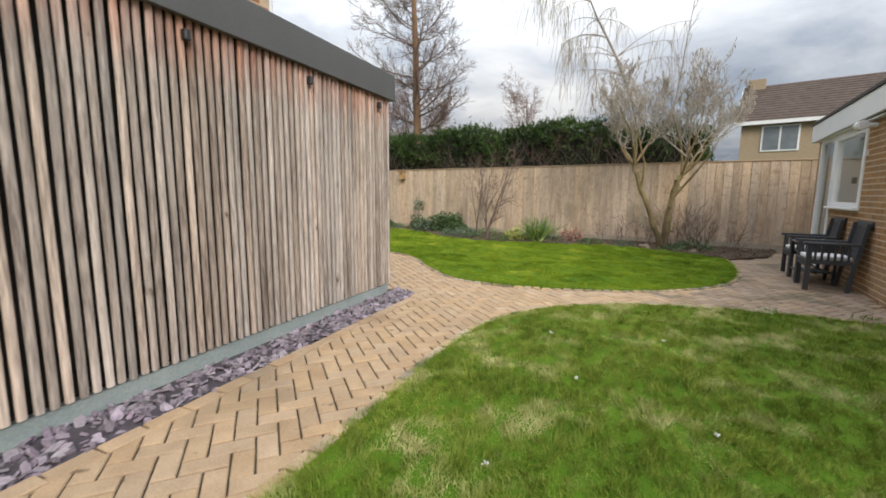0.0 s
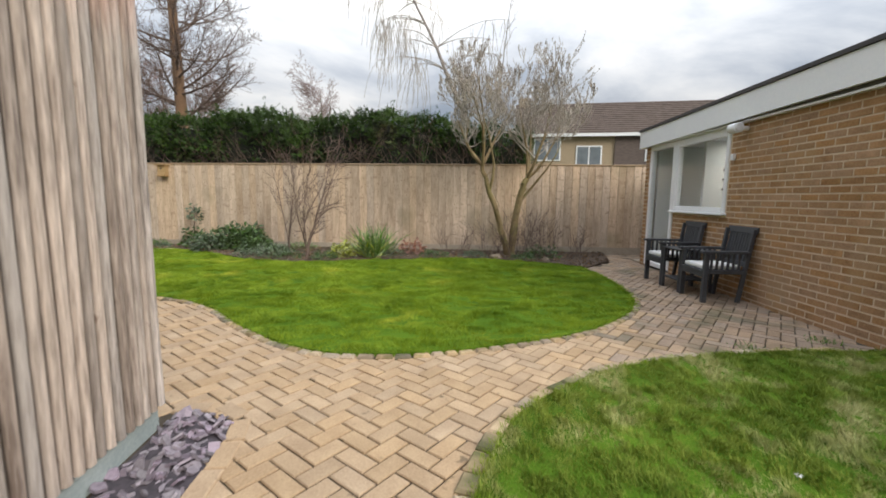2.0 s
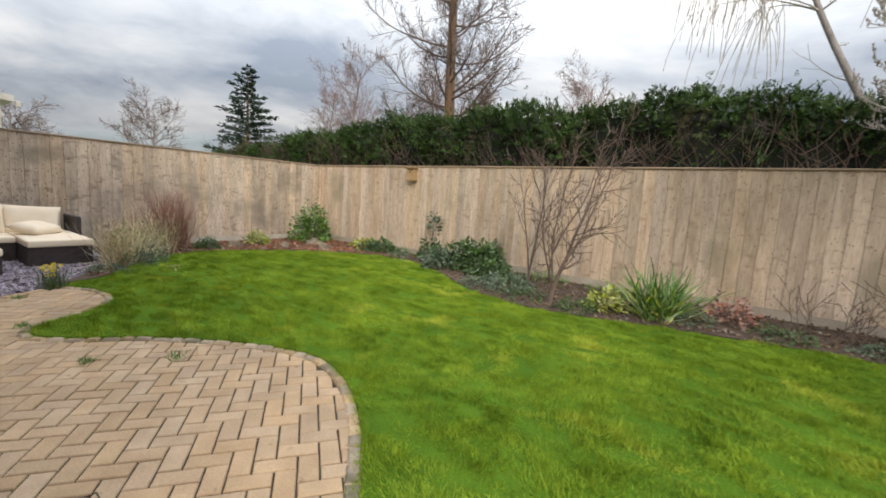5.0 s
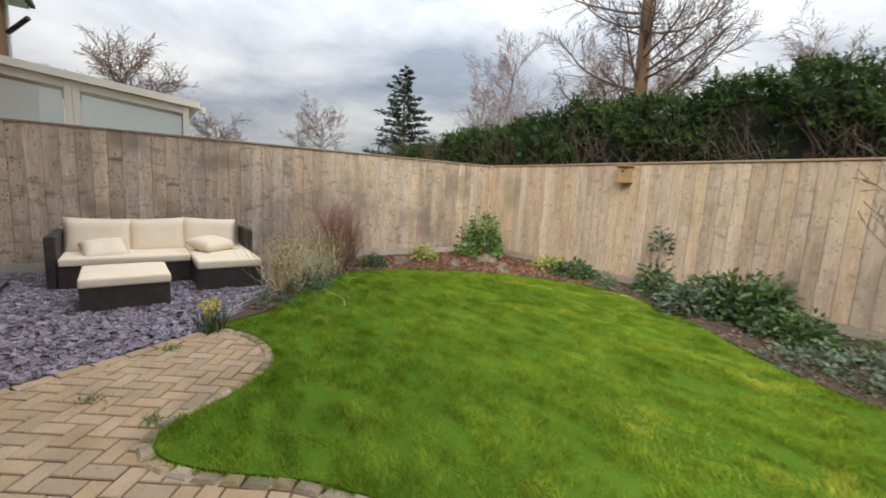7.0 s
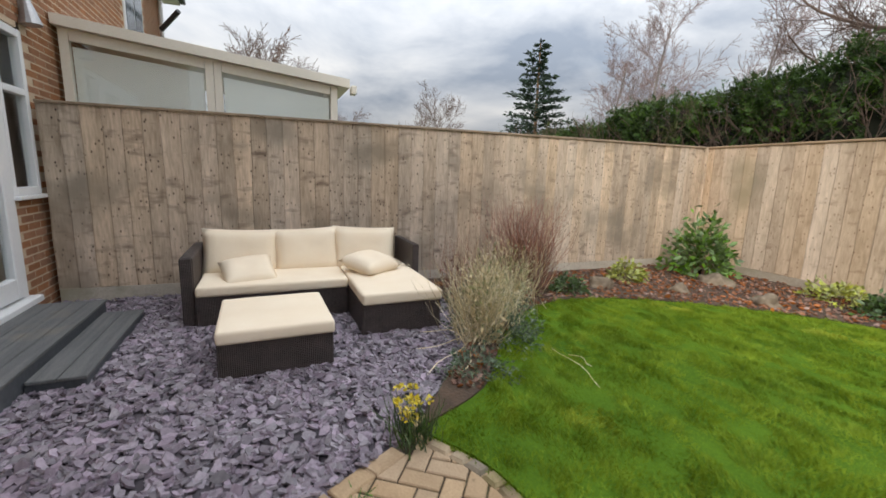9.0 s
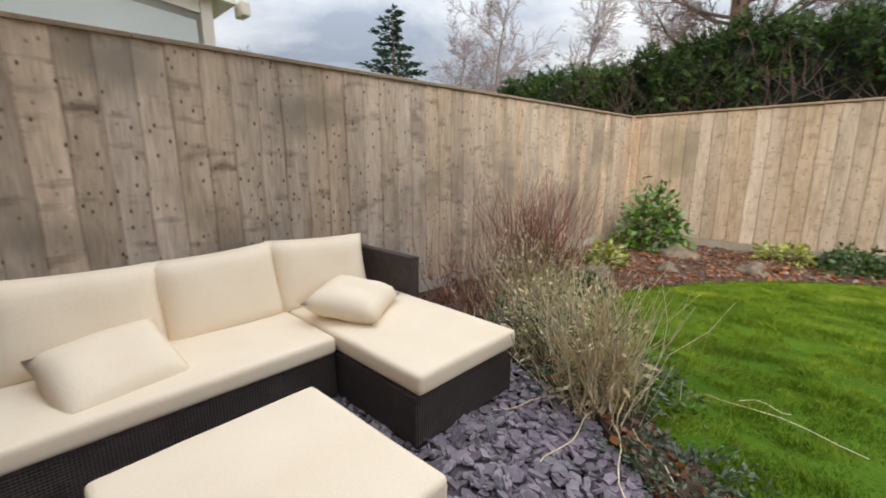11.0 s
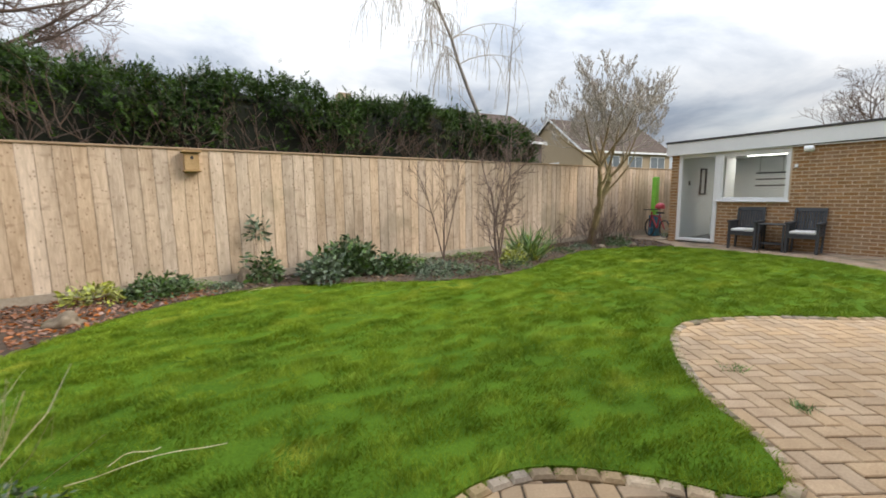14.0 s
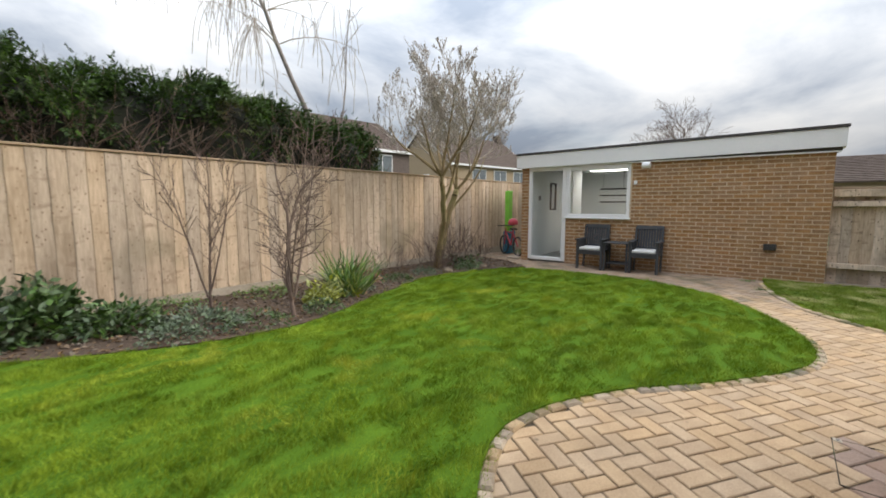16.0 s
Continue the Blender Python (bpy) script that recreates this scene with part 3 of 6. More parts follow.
# ---- timber-clad garden building ----
SHED_M = Matrix.Translation((SHED_P.x, SHED_P.y, 0)) @ Matrix.Rotation(SHED_A + math.pi, 4, "Z")   # local x runs back along the wall, +y out of it
shed = thing("garden_room", (0, 0, 0), "garden building clad in weathered vertical timber slats under a dark grey roof trim", "building")
shed.matrix_basis = SHED_M
SHED_L, SHED_W, SL0, SL1 = 7.4, 1.15, 0.11, 2.32
part("wall", box(0.03, SHED_L, -SHED_W, -0.075, 0.10, 2.36), M_DARK, shed)
part("plinth", box(0.035, SHED_L, -SHED_W, -0.022, -0.1, 0.098, 0.006), M_PLINTH, shed, "pale blue-grey concrete plinth")
part("roof", box(-0.02, SHED_L + 0.05, -SHED_W - 0.05, 0.0, 2.36, 2.58), M_FELT, shed)
part("roof_trim", box(-0.06, SHED_L + 0.05, 0.002, 0.05, 2.31, 2.60, 0.004), M_FASCIA_GREY, shed, "dark grey metal roof trim")
part("roof_trim", box(-0.06, -0.022, -SHED_W - 0.05, 0.0, 2.31, 2.60, 0.004), M_FASCIA_GREY, shed)


def slat_mesh(w, d, h, seed):
    r = random.Random(seed)
    bm = bmesh.new()
    prof = [(w * 0.28, 0), (w * 0.72, 0), (w, d * 0.55), (w * 0.97, d * 0.78), (w * 0.86, d * 0.94), (w * 0.68, d), (w * 0.32, d), (w * 0.14, d * 0.94), (w * 0.03, d * 0.78), (0, d * 0.55)]
    rings = []
    for k in range(5):
        ox, oy = r.uniform(-0.003, 0.003), r.uniform(-0.003, 0.002)
        rings.append([bm.verts.new((x + ox, y + oy, h * k / 4)) for x, y in prof])
    for a, b in zip(rings, rings[1:]):
        for i in range(len(prof)):
            j = (i + 1) % len(prof)
            bm.faces.new((a[i], a[j], b[j], b[i]))
    bm.faces.new(rings[0][::-1]); bm.faces.new(rings[-1])
    me = bpy.data.meshes.new("slat")
    bmesh.ops.recalc_face_normals(bm, faces=bm.faces)
    bm.to_mesh(me); bm.free()
    me.materials.append(M_SLAT)
    return me


rs = random.Random(4)
slats = [slat_mesh(0.0425, 0.044, SL1 - SL0, k) for k in range(6)]
PITCH = 0.064
for k in range(int(SHED_L / PITCH)):
    s = new("slat", slats[rs.randrange(6)])
    s.parent = shed
    s.matrix_basis = pose(0.0 + k * PITCH, -0.044 + rs.uniform(-0.003, 0.003), SL0 + rs.uniform(-0.004, 0.004), 0, rs.uniform(-0.12, 0.12), 0)
for k in range(1, 17):
    s = new("slat", slats[rs.randrange(6)])
    s.parent = shed
    s.matrix_basis = pose(0.0, -0.03 - k * PITCH, SL0, 0, 0, 90)
for k in range(4):
    part("light_bracket", box(0.25 + k * 1.15, 0.29 + k * 1.15, 0.002, 0.05, 2.17, 2.24, 0.006), M_BLACK, shed, "small dark cable clip")

# ---- brick outbuilding ----
out = thing("outbuilding", (0, 0, 0), "flat-roofed brown brick outbuilding with white fascia, door and window", "building")
OX, OY0, OY1, ODEEP = 2.84, 6.18, 11.76, 7.2


def fascia_z(y):
    return 2.50 + (OY1 - y) * 0.014


# walls with an opening that holds door and window (y 9.30 to 11.57)
part("wall", box(OX + 0.003, OX + 0.11, OY0 + 0.003, 9.30, -0.1, 2.22), M_MORTAR, out)
part("wall", box(OX + 0.003, OX + 0.11, 11.57, OY1 - 0.012, -0.1, 2.22), M_MORTAR, out)
part("wall", box(OX + 0.003, OX + 0.11, 9.302, 10.66, -0.1, 1.04), M_MORTAR, out)
part("wall", box(OX + 0.112, ODEEP, OY0 + 0.003, OY0 + 0.2, -0.1, 2.22), M_MORTAR, out)
part("wall", box(OX + 0.112, ODEEP, OY1 - 0.2, OY1 - 0.012, -0.1, 2.22), M_MORTAR, out)
part("wall", box(ODEEP - 0.2, ODEEP, OY0 + 0.202, OY1 - 0.202, -0.1, 2.22), M_MORTAR, out)
bm = bmesh.new()
vs = []
for x in (OX - 0.06, ODEEP + 0.1):
    for y in (OY0 - 0.06, OY1 + 0.06):
        vs.append((bm.verts.new((x, y, 2.225)), bm.verts.new((x, y, fascia_z(y) + 0.005))))
for a, b in ((0, 1), (1, 3), (3, 2), (2, 0)):
    bm.faces.new((vs[a][0], vs[b][0], vs[b][1], vs[a][1]))
bm.faces.new([vs[i][1] for i in (0, 1, 3, 2)]); bm.faces.new([vs[i][0] for i in (0, 2, 3, 1)])
part("roof", bm, M_FELT, out, "flat felt roof")


def slanted_board(x0, x1, y0, y1, low, high):
    bm = box(x0, x1, y0, y1, 0, 1)
    for v in bm.verts:
        v.co.z = low(v.co.y) if v.co.z < 0.5 else high(v.co.y)
    return bm


part("fascia", slanted_board(OX - 0.105, OX - 0.065, OY0 - 0.1, OY1 + 0.1, lambda y: fascia_z(y) - 0.30, fascia_z), M_WHITE, out, "white painted fascia board")
part("fascia", box(OX - 0.065, ODEEP, OY1 + 0.065, OY1 + 0.1, 2.2, 2.49), M_WHITE, out)
part("fascia", box(OX - 0.065, ODEEP, OY0 - 0.1, OY0 - 0.065, 2.27, 2.575), M_WHITE, out)
part("roof_edge", slanted_board(OX - 0.125, OX + 0.1, OY0 - 0.12, OY1 + 0.12, lambda y: fascia_z(y) + 0.007, lambda y: fascia_z(y) + 0.05), M_FELT_EDGE, out, "dark felt roof edging")
part("soffit", box(OX - 0.063, OX + 0.0, OY0 - 0.05, OY1 + 0.05, 2.2, 2.222), M_WHITE, out)
# window and glazed door
win = part("window", box(OX - 0.012, OX + 0.07, 9.30, 9.37, 1.07, 2.2, 0.006), M_WHITE, out, "white framed casement window with one large pane")
part("frame_bar", box(OX - 0.012, OX + 0.07, 10.58, 10.66, 1.07, 2.2, 0.006), M_WHITE, win)
part("frame_bar", box(OX - 0.012, OX + 0.07, 9.372, 10.578, 2.09, 2.2, 0.006), M_WHITE, win)
part("frame_bar", box(OX - 0.012, OX + 0.07, 9.372, 10.578, 1.07, 1.14, 0.006), M_WHITE, win)
part("window_sill", box(OX - 0.07, OX + 0.07, 9.27, 10.69, 1.035, 1.067, 0.008), M_WHITE, win)
pane = part("pane", box(OX + 0.02, OX + 0.032, 9.37, 10.58, 1.14, 2.09), M_GLASS, win, "clear window glass")
pane.visible_shadow = False
door = part("door_frame", box(OX - 0.015, OX + 0.075, 10.662, 10.75, 0.04, 2.2, 0.006), M_WHITE, out, "white frame round the full-height doorway")
part("frame_bar", box(OX - 0.015, OX + 0.075, 11.49, 11.57, 0.04, 2.2, 0.006), M_WHITE, door)
part("frame_bar", box(OX - 0.015, OX + 0.075, 10.752, 11.488, 2.12, 2.2, 0.006), M_WHITE, door)
part("threshold", box(OX - 0.05, OX + 0.075, 10.752, 11.488, 0.04, 0.115, 0.008), M_WHITE, door)
pane = part("pane", box(OX + 0.02, OX + 0.03, 10.75, 11.49, 0.115, 2.12), M_GLASS, door, "clear door glass")
pane.visible_shadow = False
# room behind the glass
room = tagged(new("room"), "plain white room inside the outbuilding", "room", kind="structure")
part("floor", box(OX + 0.112, 5.6, 8.0, OY1 - 0.21, -0.05, 0.06), M_ROOMFLOOR, room)
part("wall_back", box(5.6, 5.7, 8.0, OY1 - 0.21, 0.06, 2.2), M_WHITE_WALL, room)
part("wall_side", box(OX + 0.114, 5.6, 7.9, 8.0, 0.06, 2.2), M_WHITE_WALL, room)
part("wall_side", box(OX + 0.114, 5.598, OY1 - 0.25, OY1 - 0.205, 0.062, 2.198), M_WHITE_WALL, room)
part("wall_front", box(OX + 0.112, OX + 0.13, 8.002, 9.3, 0.062, 2.198), M_WHITE_WALL, room)
part("wall_front", box(OX + 0.112, OX + 0.13, 9.302, 10.66, 0.062, 1.03), M_WHITE_WALL, room)
part("ceiling", box(OX + 0.114, 5.6, 8.0, OY1 - 0.21, 2.202, 2.222), M_WHITE_WALL, room)
part("wall_partition", box(3.32, 3.95, 10.68, 10.74, 0.062, 2.198), M_WHITE_WALL, room)
panel = thing("ceiling_light", (4.0, 9.9, 2.2), "flat glowing ceiling light panel", "light")
part("frame", box(-0.32, 0.32, -0.62, 0.62, -0.03, -0.002, 0.004), M_WHITE, panel)
part("diffuser", box(-0.29, 0.29, -0.59, 0.59, -0.036, -0.031), M_LIGHT, panel)
mirror = thing("wall_mirror", (4.15, OY1 - 0.255, 1.55), "narrow mirror in a black frame on the white wall", "mirror")
for a in ((-0.16, -0.11, -0.42, 0.42), (0.11, 0.16, -0.42, 0.42), (-0.11, 0.11, 0.37, 0.42), (-0.11, 0.11, -0.42, -0.37)):
    part("frame_bar", box(a[0] * 1.25, a[1] * 1.25, -0.03, -0.002, a[2] * 0.85, a[3] * 0.85, 0.003), M_BLACK, mirror)
part("mirror_glass", box(-0.137, 0.137, -0.012, -0.003, -0.315, 0.315), surf("mirror_silver", (0.75, 0.77, 0.78), (0.8, 0.81, 0.82), 2, 0.05, 0.0, metal=1.0), mirror)
switch = tagged(part("light_switch", box(3.27, 3.34, OY1 - 0.275, OY1 - 0.252, 1.45, 1.56, 0.004), M_BLACK), "small dark switch on the white wall", "switch")
shelf_unit = thing("hanging_rack", (3.28, 9.75, 1.39), "rack of three dark slats hung behind the window", "rack")
for k in range(3):
    part("slat", box(-0.07, 0.07, -0.27, 0.27, k * 0.145, k * 0.145 + 0.03, 0.003), M_CHAIR, shelf_unit)
for yy in (-0.22, 0.21):
    part("hanger", box(-0.004, 0.004, yy, yy + 0.008, 0.291 + 0.03, 0.81), M_CHAIR, shelf_unit)
basin = thing("pedestal_heater", (4.3, 11.25, 0.06), "small white floor-standing heater", "heater")
part("body", box(-0.06, 0.06, -0.05, 0.05, 0.03, 0.55, 0.02, 3), M_WHITE, basin)
part("foot", box(-0.11, 0.11, -0.13, 0.13, 0.0, 0.03, 0.01, 2), M_METAL, basin)
# fittings on the wall
sensor = thing("security_light", (OX, 8.99, 2.13), "small white outdoor light under the fascia", "lamp")
part("body", cyl((-0.002, 0, 0), (-0.10, 0, 0), 0.03, 0.03, 16), M_WHITE, sensor)
part("barrel", cyl((-0.16, 0.07, 0.0), (-0.16, -0.07, 0.0), 0.062, 0.062, 20), M_WHITE, sensor)
part("lens", cyl((-0.16, -0.071, 0.0), (-0.16, -0.082, 0.0), 0.05, 0.045, 20), M_PAD, sensor)
sb = thing("sensor_box", (OX, 9.2, 1.80), "little white sensor on the brick wall", "sensor")
part("body", box(-0.04, -0.001, -0.03, 0.03, -0.04, 0.04, 0.008, 2), M_WHITE, sb)
vent = thing("wall_vent", (OX, 6.94, 0.60), "black plastic vent cover on the brick wall", "vent")
part("cowl", box(-0.07, -0.001, -0.09, 0.09, -0.055, 0.055, 0.012, 2), M_BLACK, vent)
part("flap", box(-0.085, -0.07, -0.075, 0.075, -0.05, 0.02, 0.003), M_BLACK, vent)

# ---- the house with the patio door, and the neighbour's conservatory ----
HY = 4.85
house = thing("house", (0, 0, 0), "two-storey red brick house with a white patio door", "house")
part("wall", box(-18.2, -11.62, -3.0, HY - 0.003, -0.1, 5.3), M_MORTAR, house)
part("wall", box(-11.62, -11.12 - 0.55, HY - 0.25, HY - 0.003, -0.1, 5.3), M_MORTAR, house)
part("wall", box(-11.66, -9.2, HY - 0.25, HY - 0.003, 2.62, 5.3), M_MORTAR, house)
part("wall", box(-9.2, -3.65, HY - 0.25, HY - 0.003, -0.1, 5.3), M_MORTAR, house)
part("wall", box(-11.67, -11.12, HY - 0.25, HY - 0.003, -0.1, 1.08), M_MORTAR, house)
part("wall", box(-3.65, -3.393, -3.0, HY - 0.003, -0.1, 5.3), M_MORTAR, house)
part("wall", box(-11.6, -3.66, -3.0, -2.75, -0.1, 5.3), M_MORTAR, house)
part("room_back", box(-11.6, -3.66, 2.2, 2.3, -0.1, 2.7), M_WHITE_WALL, house)
part("room_ceiling", box(-11.6, -3.66, 2.3, HY - 0.25, 2.64, 2.7), M_WHITE_WALL, house)
part("room_floor", box(-11.6, -3.66, 2.3, HY - 0.25, 0.1, 0.2), M_ROOMFLOOR, house)
bm = bmesh.new()
pts = [(-3.4, 5.2), (HY + 0.35, 5.2), (HY + 0.35, 5.32), (0.9, 7.6), (-3.4, 5.32)]
a = [bm.verts.new((-18.6, y, z)) for y, z in pts]
b = [bm.verts.new((-3.0, y, z)) for y, z in pts]
for i in range(5):
    bm.faces.new((a[i], a[(i + 1) % 5], b[(i + 1) % 5], b[i]))
bm.faces.new(a); bm.faces.new(b[::-1])
part("roof", bm, M_ROOF, house, "brown tiled roof")
part("gutter", box(-18.6, -3.0, HY + 0.355, HY + 0.46, 5.16, 5.26, 0.02, 2), M_BLACK, house)
part("soffit", box(-18.6, -3.0, HY, HY + 0.35, 5.13, 5.19), M_WHITE, house)
part("downpipe", cyl((-17.9, HY + 0.06, 0), (-17.9, HY + 0.06, 5.1), 0.04), M_WHITE, house, "white downpipe")
part("downpipe", cyl((-3.46, HY + 0.06, 2.7), (-3.46, HY + 0.06, 5.1), 0.045), M_WHITE, house, "white downpipe")
part("soil_pipe", cyl((-17.6, HY + 0.1, 4.3), (-17.2, HY + 0.5, 4.6), 0.05), M_BLACK, house)
upw = part("upper_window", box(-16.4, -15.2, HY - 0.02, HY + 0.02, 3.45, 4.55, 0.01), M_WHITE, house, "white upstairs casement window")
part("pane", box(-16.32, -15.83, HY + 0.021, HY + 0.028, 3.53, 4.47), M_PANE_DARK, upw)
part("pane", box(-15.77, -15.28, HY + 0.021, HY + 0.028, 3.53, 4.47), M_PANE_DARK, upw)
# patio door with side light
pd = part("patio_door", box(-11.16, -11.08, HY - 0.07, HY + 0.01, 0.22, 2.6, 0.006), M_WHITE, house, "white patio door with a full glass leaf")
part("frame_bar", box(-9.28, -9.2, HY - 0.07, HY + 0.01, 0.22, 2.6, 0.006), M_WHITE, pd)
part("frame_bar", box(-11.078, -9.282, HY - 0.07, HY + 0.01, 2.52, 2.6, 0.006), M_WHITE, pd)
for x0, x1 in ((-11.075, -10.2), (-10.18, -9.285)):
    leaf = part("leaf", box(x0, x0 + 0.1, HY - 0.055, HY + 0.02, 0.24, 2.515, 0.008), M_WHITE, pd)
    part("stile", box(x1 - 0.1, x1, HY - 0.055, HY + 0.02, 0.24, 2.515, 0.008), M_WHITE, leaf)
    part("bottom_rail", box(x0 + 0.101, x1 - 0.101, HY - 0.055, HY + 0.02, 0.24, 0.42, 0.008), M_WHITE, leaf)
    part("top_rail", box(x0 + 0.101, x1 - 0.101, HY - 0.055, HY + 0.02, 2.42, 2.515, 0.008), M_WHITE, leaf)
    g = part("pane", box(x0 + 0.1, x1 - 0.1, HY - 0.03, HY - 0.02, 0.42, 2.42), M_GLASS, leaf)
    g.visible_shadow = False
part("handle", box(-10.26, -10.23, HY + 0.021, HY + 0.06, 1.18, 1.36, 0.008), M_METAL, pd, "brushed metal handle")
part("handle", box(-10.26, -10.12, HY + 0.061, HY + 0.08, 1.25, 1.275, 0.008), M_METAL, pd)
part("threshold", box(-11.2, -9.15, HY - 0.1, HY + 0.10, 0.16, 0.218, 0.008), M_WHITE, pd)
sl = part("side_window", box(-11.66, -11.60, HY - 0.07, HY + 0.01, 1.12, 2.6, 0.006), M_WHITE, house, "narrow white side window")
part("frame_bar", box(-11.22, -11.162, HY - 0.07, HY + 0.01, 1.12, 2.6, 0.006), M_WHITE, sl)
for z0, z1 in ((1.12, 1.19), (2.02, 2.08), (2.53, 2.6)):
    part("frame_bar", box(-11.598, -11.222, HY - 0.07, HY + 0.01, z0, z1, 0.006), M_WHITE, sl)
g = part("pane", box(-11.6, -11.22, HY - 0.04, HY - 0.03, 1.19, 2.53), M_GLASS, sl)
g.visible_shadow = False
part("sill", box(-11.72, -11.14, HY - 0.07, HY + 0.06, 1.082, 1.118, 0.006), M_WHITE, sl)
part("curtain", box(-11.55, -11.1, HY - 0.45, HY - 0.40, 0.3, 2.5, 0.02, 2), M_CURTAIN, house, "long grey curtain inside the glass")
part("curtain", box(-10.9, -10.3, HY - 0.45, HY - 0.40, 0.3, 2.5, 0.02, 2), M_CURTAIN, house)
lamp = thing("wall_lamp", (-11.72, HY, 2.78), "conical pale grey wall lamp", "lamp")
part("shade", cyl((0, 0.07, -0.1), (0, 0.05, 0.12), 0.09, 0.035, 14), M_METAL, lamp)
part("bracket", box(-0.03, 0.03, 0.0, 0.05, 0.0, 0.1, 0.005), M_METAL, lamp)

cons = thing("conservatory", (0, 0, 0), "neighbour's cream conservatory with pale blinds behind the fence", "conservatory")
CX = -12.35


def cons_top(y):
    return 2.88 - 0.105 * (y - 4.9)


part("base_wall", box(CX - 2.6, CX, 4.87, 7.85, -0.1, 0.7), M_BRICK_J, cons)
part("roof", slanted_board(CX - 2.7, CX + 0.08, 4.87, 7.98, lambda y: cons_top(y) - 0.03, lambda y: cons_top(y) + 0.08), M_CREAM, cons, "cream plastic eaves and roof edge")
part("gutter", box(CX + 0.0, CX + 0.16, 7.99, 8.06, 2.44, 2.55, 0.015, 2), M_CREAM, cons)
for y0 in (4.9, 6.27, 6.36, 7.74):
    part("mullion", slanted_board(CX - 0.07, CX, y0, y0 + 0.085, lambda y: 0.7, lambda y: cons_top(y) - 0.033), M_CREAM, cons)
for y0, y1 in ((4.99, 6.265), (6.45, 7.735)):
    part("top_bar", slanted_board(CX - 0.06, CX - 0.005, y0, y1, lambda y: cons_top(y) - 0.15, lambda y: cons_top(y) - 0.035), M_CREAM, cons)
    part("pane", slanted_board(CX - 0.04, CX - 0.03, y0, y1, lambda y: 0.7, lambda y: cons_top(y) - 0.152), M_GLASS_COATED, cons).visible_shadow = False
    part("blind", slanted_board(CX - 0.062, CX - 0.05, y0 + 0.01, y1 - 0.02, lambda y: 1.0, lambda y: cons_top(y) - 0.2), M_BLIND, cons, "pale pleated blind drawn down")
part("end_wall", slanted_board(CX - 2.6, CX - 0.072, 7.75, 7.82, lambda y: 0.7, lambda y: cons_top(y) - 0.033), M_CREAM, cons)


# ---- rattan corner sofa, footstool ----
def pillow(name, w, h, t, material, parent, m, label="", n=10):
    """A stuffed cushion: a grid pair that bulges in the middle, with pinched corners."""
    bm = bmesh.new()
    grid = {}
    for side in (1, -1):
        for i in range(n + 1):
            for j in range(n + 1):
                u, v = 2 * i / n - 1, 2 * j / n - 1
                edge = max(0.0, (1 - u ** 4)) ** 0.45 * max(0.0, (1 - v ** 4)) ** 0.45
                pin = 1 - 0.05 * (1 - u * u) * abs(v) ** 3 - 0.0
                pin2 = 1 - 0.05 * (1 - v * v) * abs(u) ** 3
                wob = 0.012 * noise.noise(Vector((u * 2 + w * 9, v * 2 + t * 31, side)))
                key = (side if edge > 1e-6 else 0, i, j)
                if key not in grid:
                    grid[key] = bm.verts.new((u * w / 2 * pin2, side * (t / 2 * edge + wob * edge) if edge > 1e-6 else 0, v * h / 2 * pin))
    for side in (1, -1):
        for i in range(n):
            for j in range(n):
                q = []
                for a, b in ((i, j), (i + 1, j), (i + 1, j + 1), (i, j + 1)):
                    q.append(grid.get((side, a, b)) or grid[(0, a, b)])
                bm.faces.new(q if side < 0 else q[::-1])
    bm.transform(m)
    return part(name, bm, material, parent, label, smooth=True)


def pad(name, x0, x1, y0, y1, z0, z1, parent, label=""):
    """A foam seat pad with soft edges and a slight crown."""
    bm = box(x0, x1, y0, y1, z0, z1, 0.028, 3)
    bmesh.ops.subdivide_edges(bm, edges=[e for e in bm.edges if e.calc_length() > 0.2], cuts=5, use_grid_fill=True)
    for v in bm.verts:
        if v.co.z > (z0 + z1) / 2:
            a = math.sin(math.pi * min(1, max(0, (v.co.x - x0) / (x1 - x0)))) * math.sin(math.pi * min(1, max(0, (v.co.y - y0) / (y1 - y0))))
            v.co.z += 0.012 * a + 0.004 * noise.noise(v.co * 6)
    return part(name, bm, M_CUSHION, parent, label, smooth=True)


sofa = thing("corner_sofa", (-11.36, 6.13, 0.01), "dark brown rattan corner sofa with cream cushions", "sofa")
part("seat_base", box(0.1, 0.93, 0.14, 1.48, 0.0, 0.27, 0.012, 2), M_RATTAN, sofa)
part("chaise_base", box(0.1, 1.575, 1.485, 2.22, 0.0, 0.27, 0.012, 2), M_RATTAN, sofa)
part("backrest", box(0.0, 0.098, 0.14, 2.12, 0.0, 0.66, 0.014, 2), M_RATTAN, sofa)
part("armrest", box(0.0, 0.9, 0.03, 0.138, 0.0, 0.63, 0.03, 3), M_RATTAN, sofa)
part("armrest", box(0.0, 0.72, 2.225, 2.30, 0.0, 0.64, 0.014, 2), M_RATTAN, sofa)
pad("seat_cushion", 0.1, 0.95, 0.145, 1.478, 0.272, 0.368, sofa, "flat cream seat cushion")
pad("chaise_cushion", 0.1, 1.60, 1.485, 2.225, 0.272, 0.375, sofa, "long cream chaise cushion")
for y, w, ry in ((0.50, 0.74, 2), (1.14, 0.70, -2), (1.78, 0.72, 3)):
    m = Matrix.Translation((0.30, y, 0.55)) @ Matrix.Rotation(radians(90), 4, "Z") @ Matrix.Rotation(radians(-17), 4, "X") @ Matrix.Rotation(radians(ry), 4, "Y")
    pillow("back_cushion", w, 0.50, 0.17, M_CUSHION, sofa, m, "plump cream back cushion")
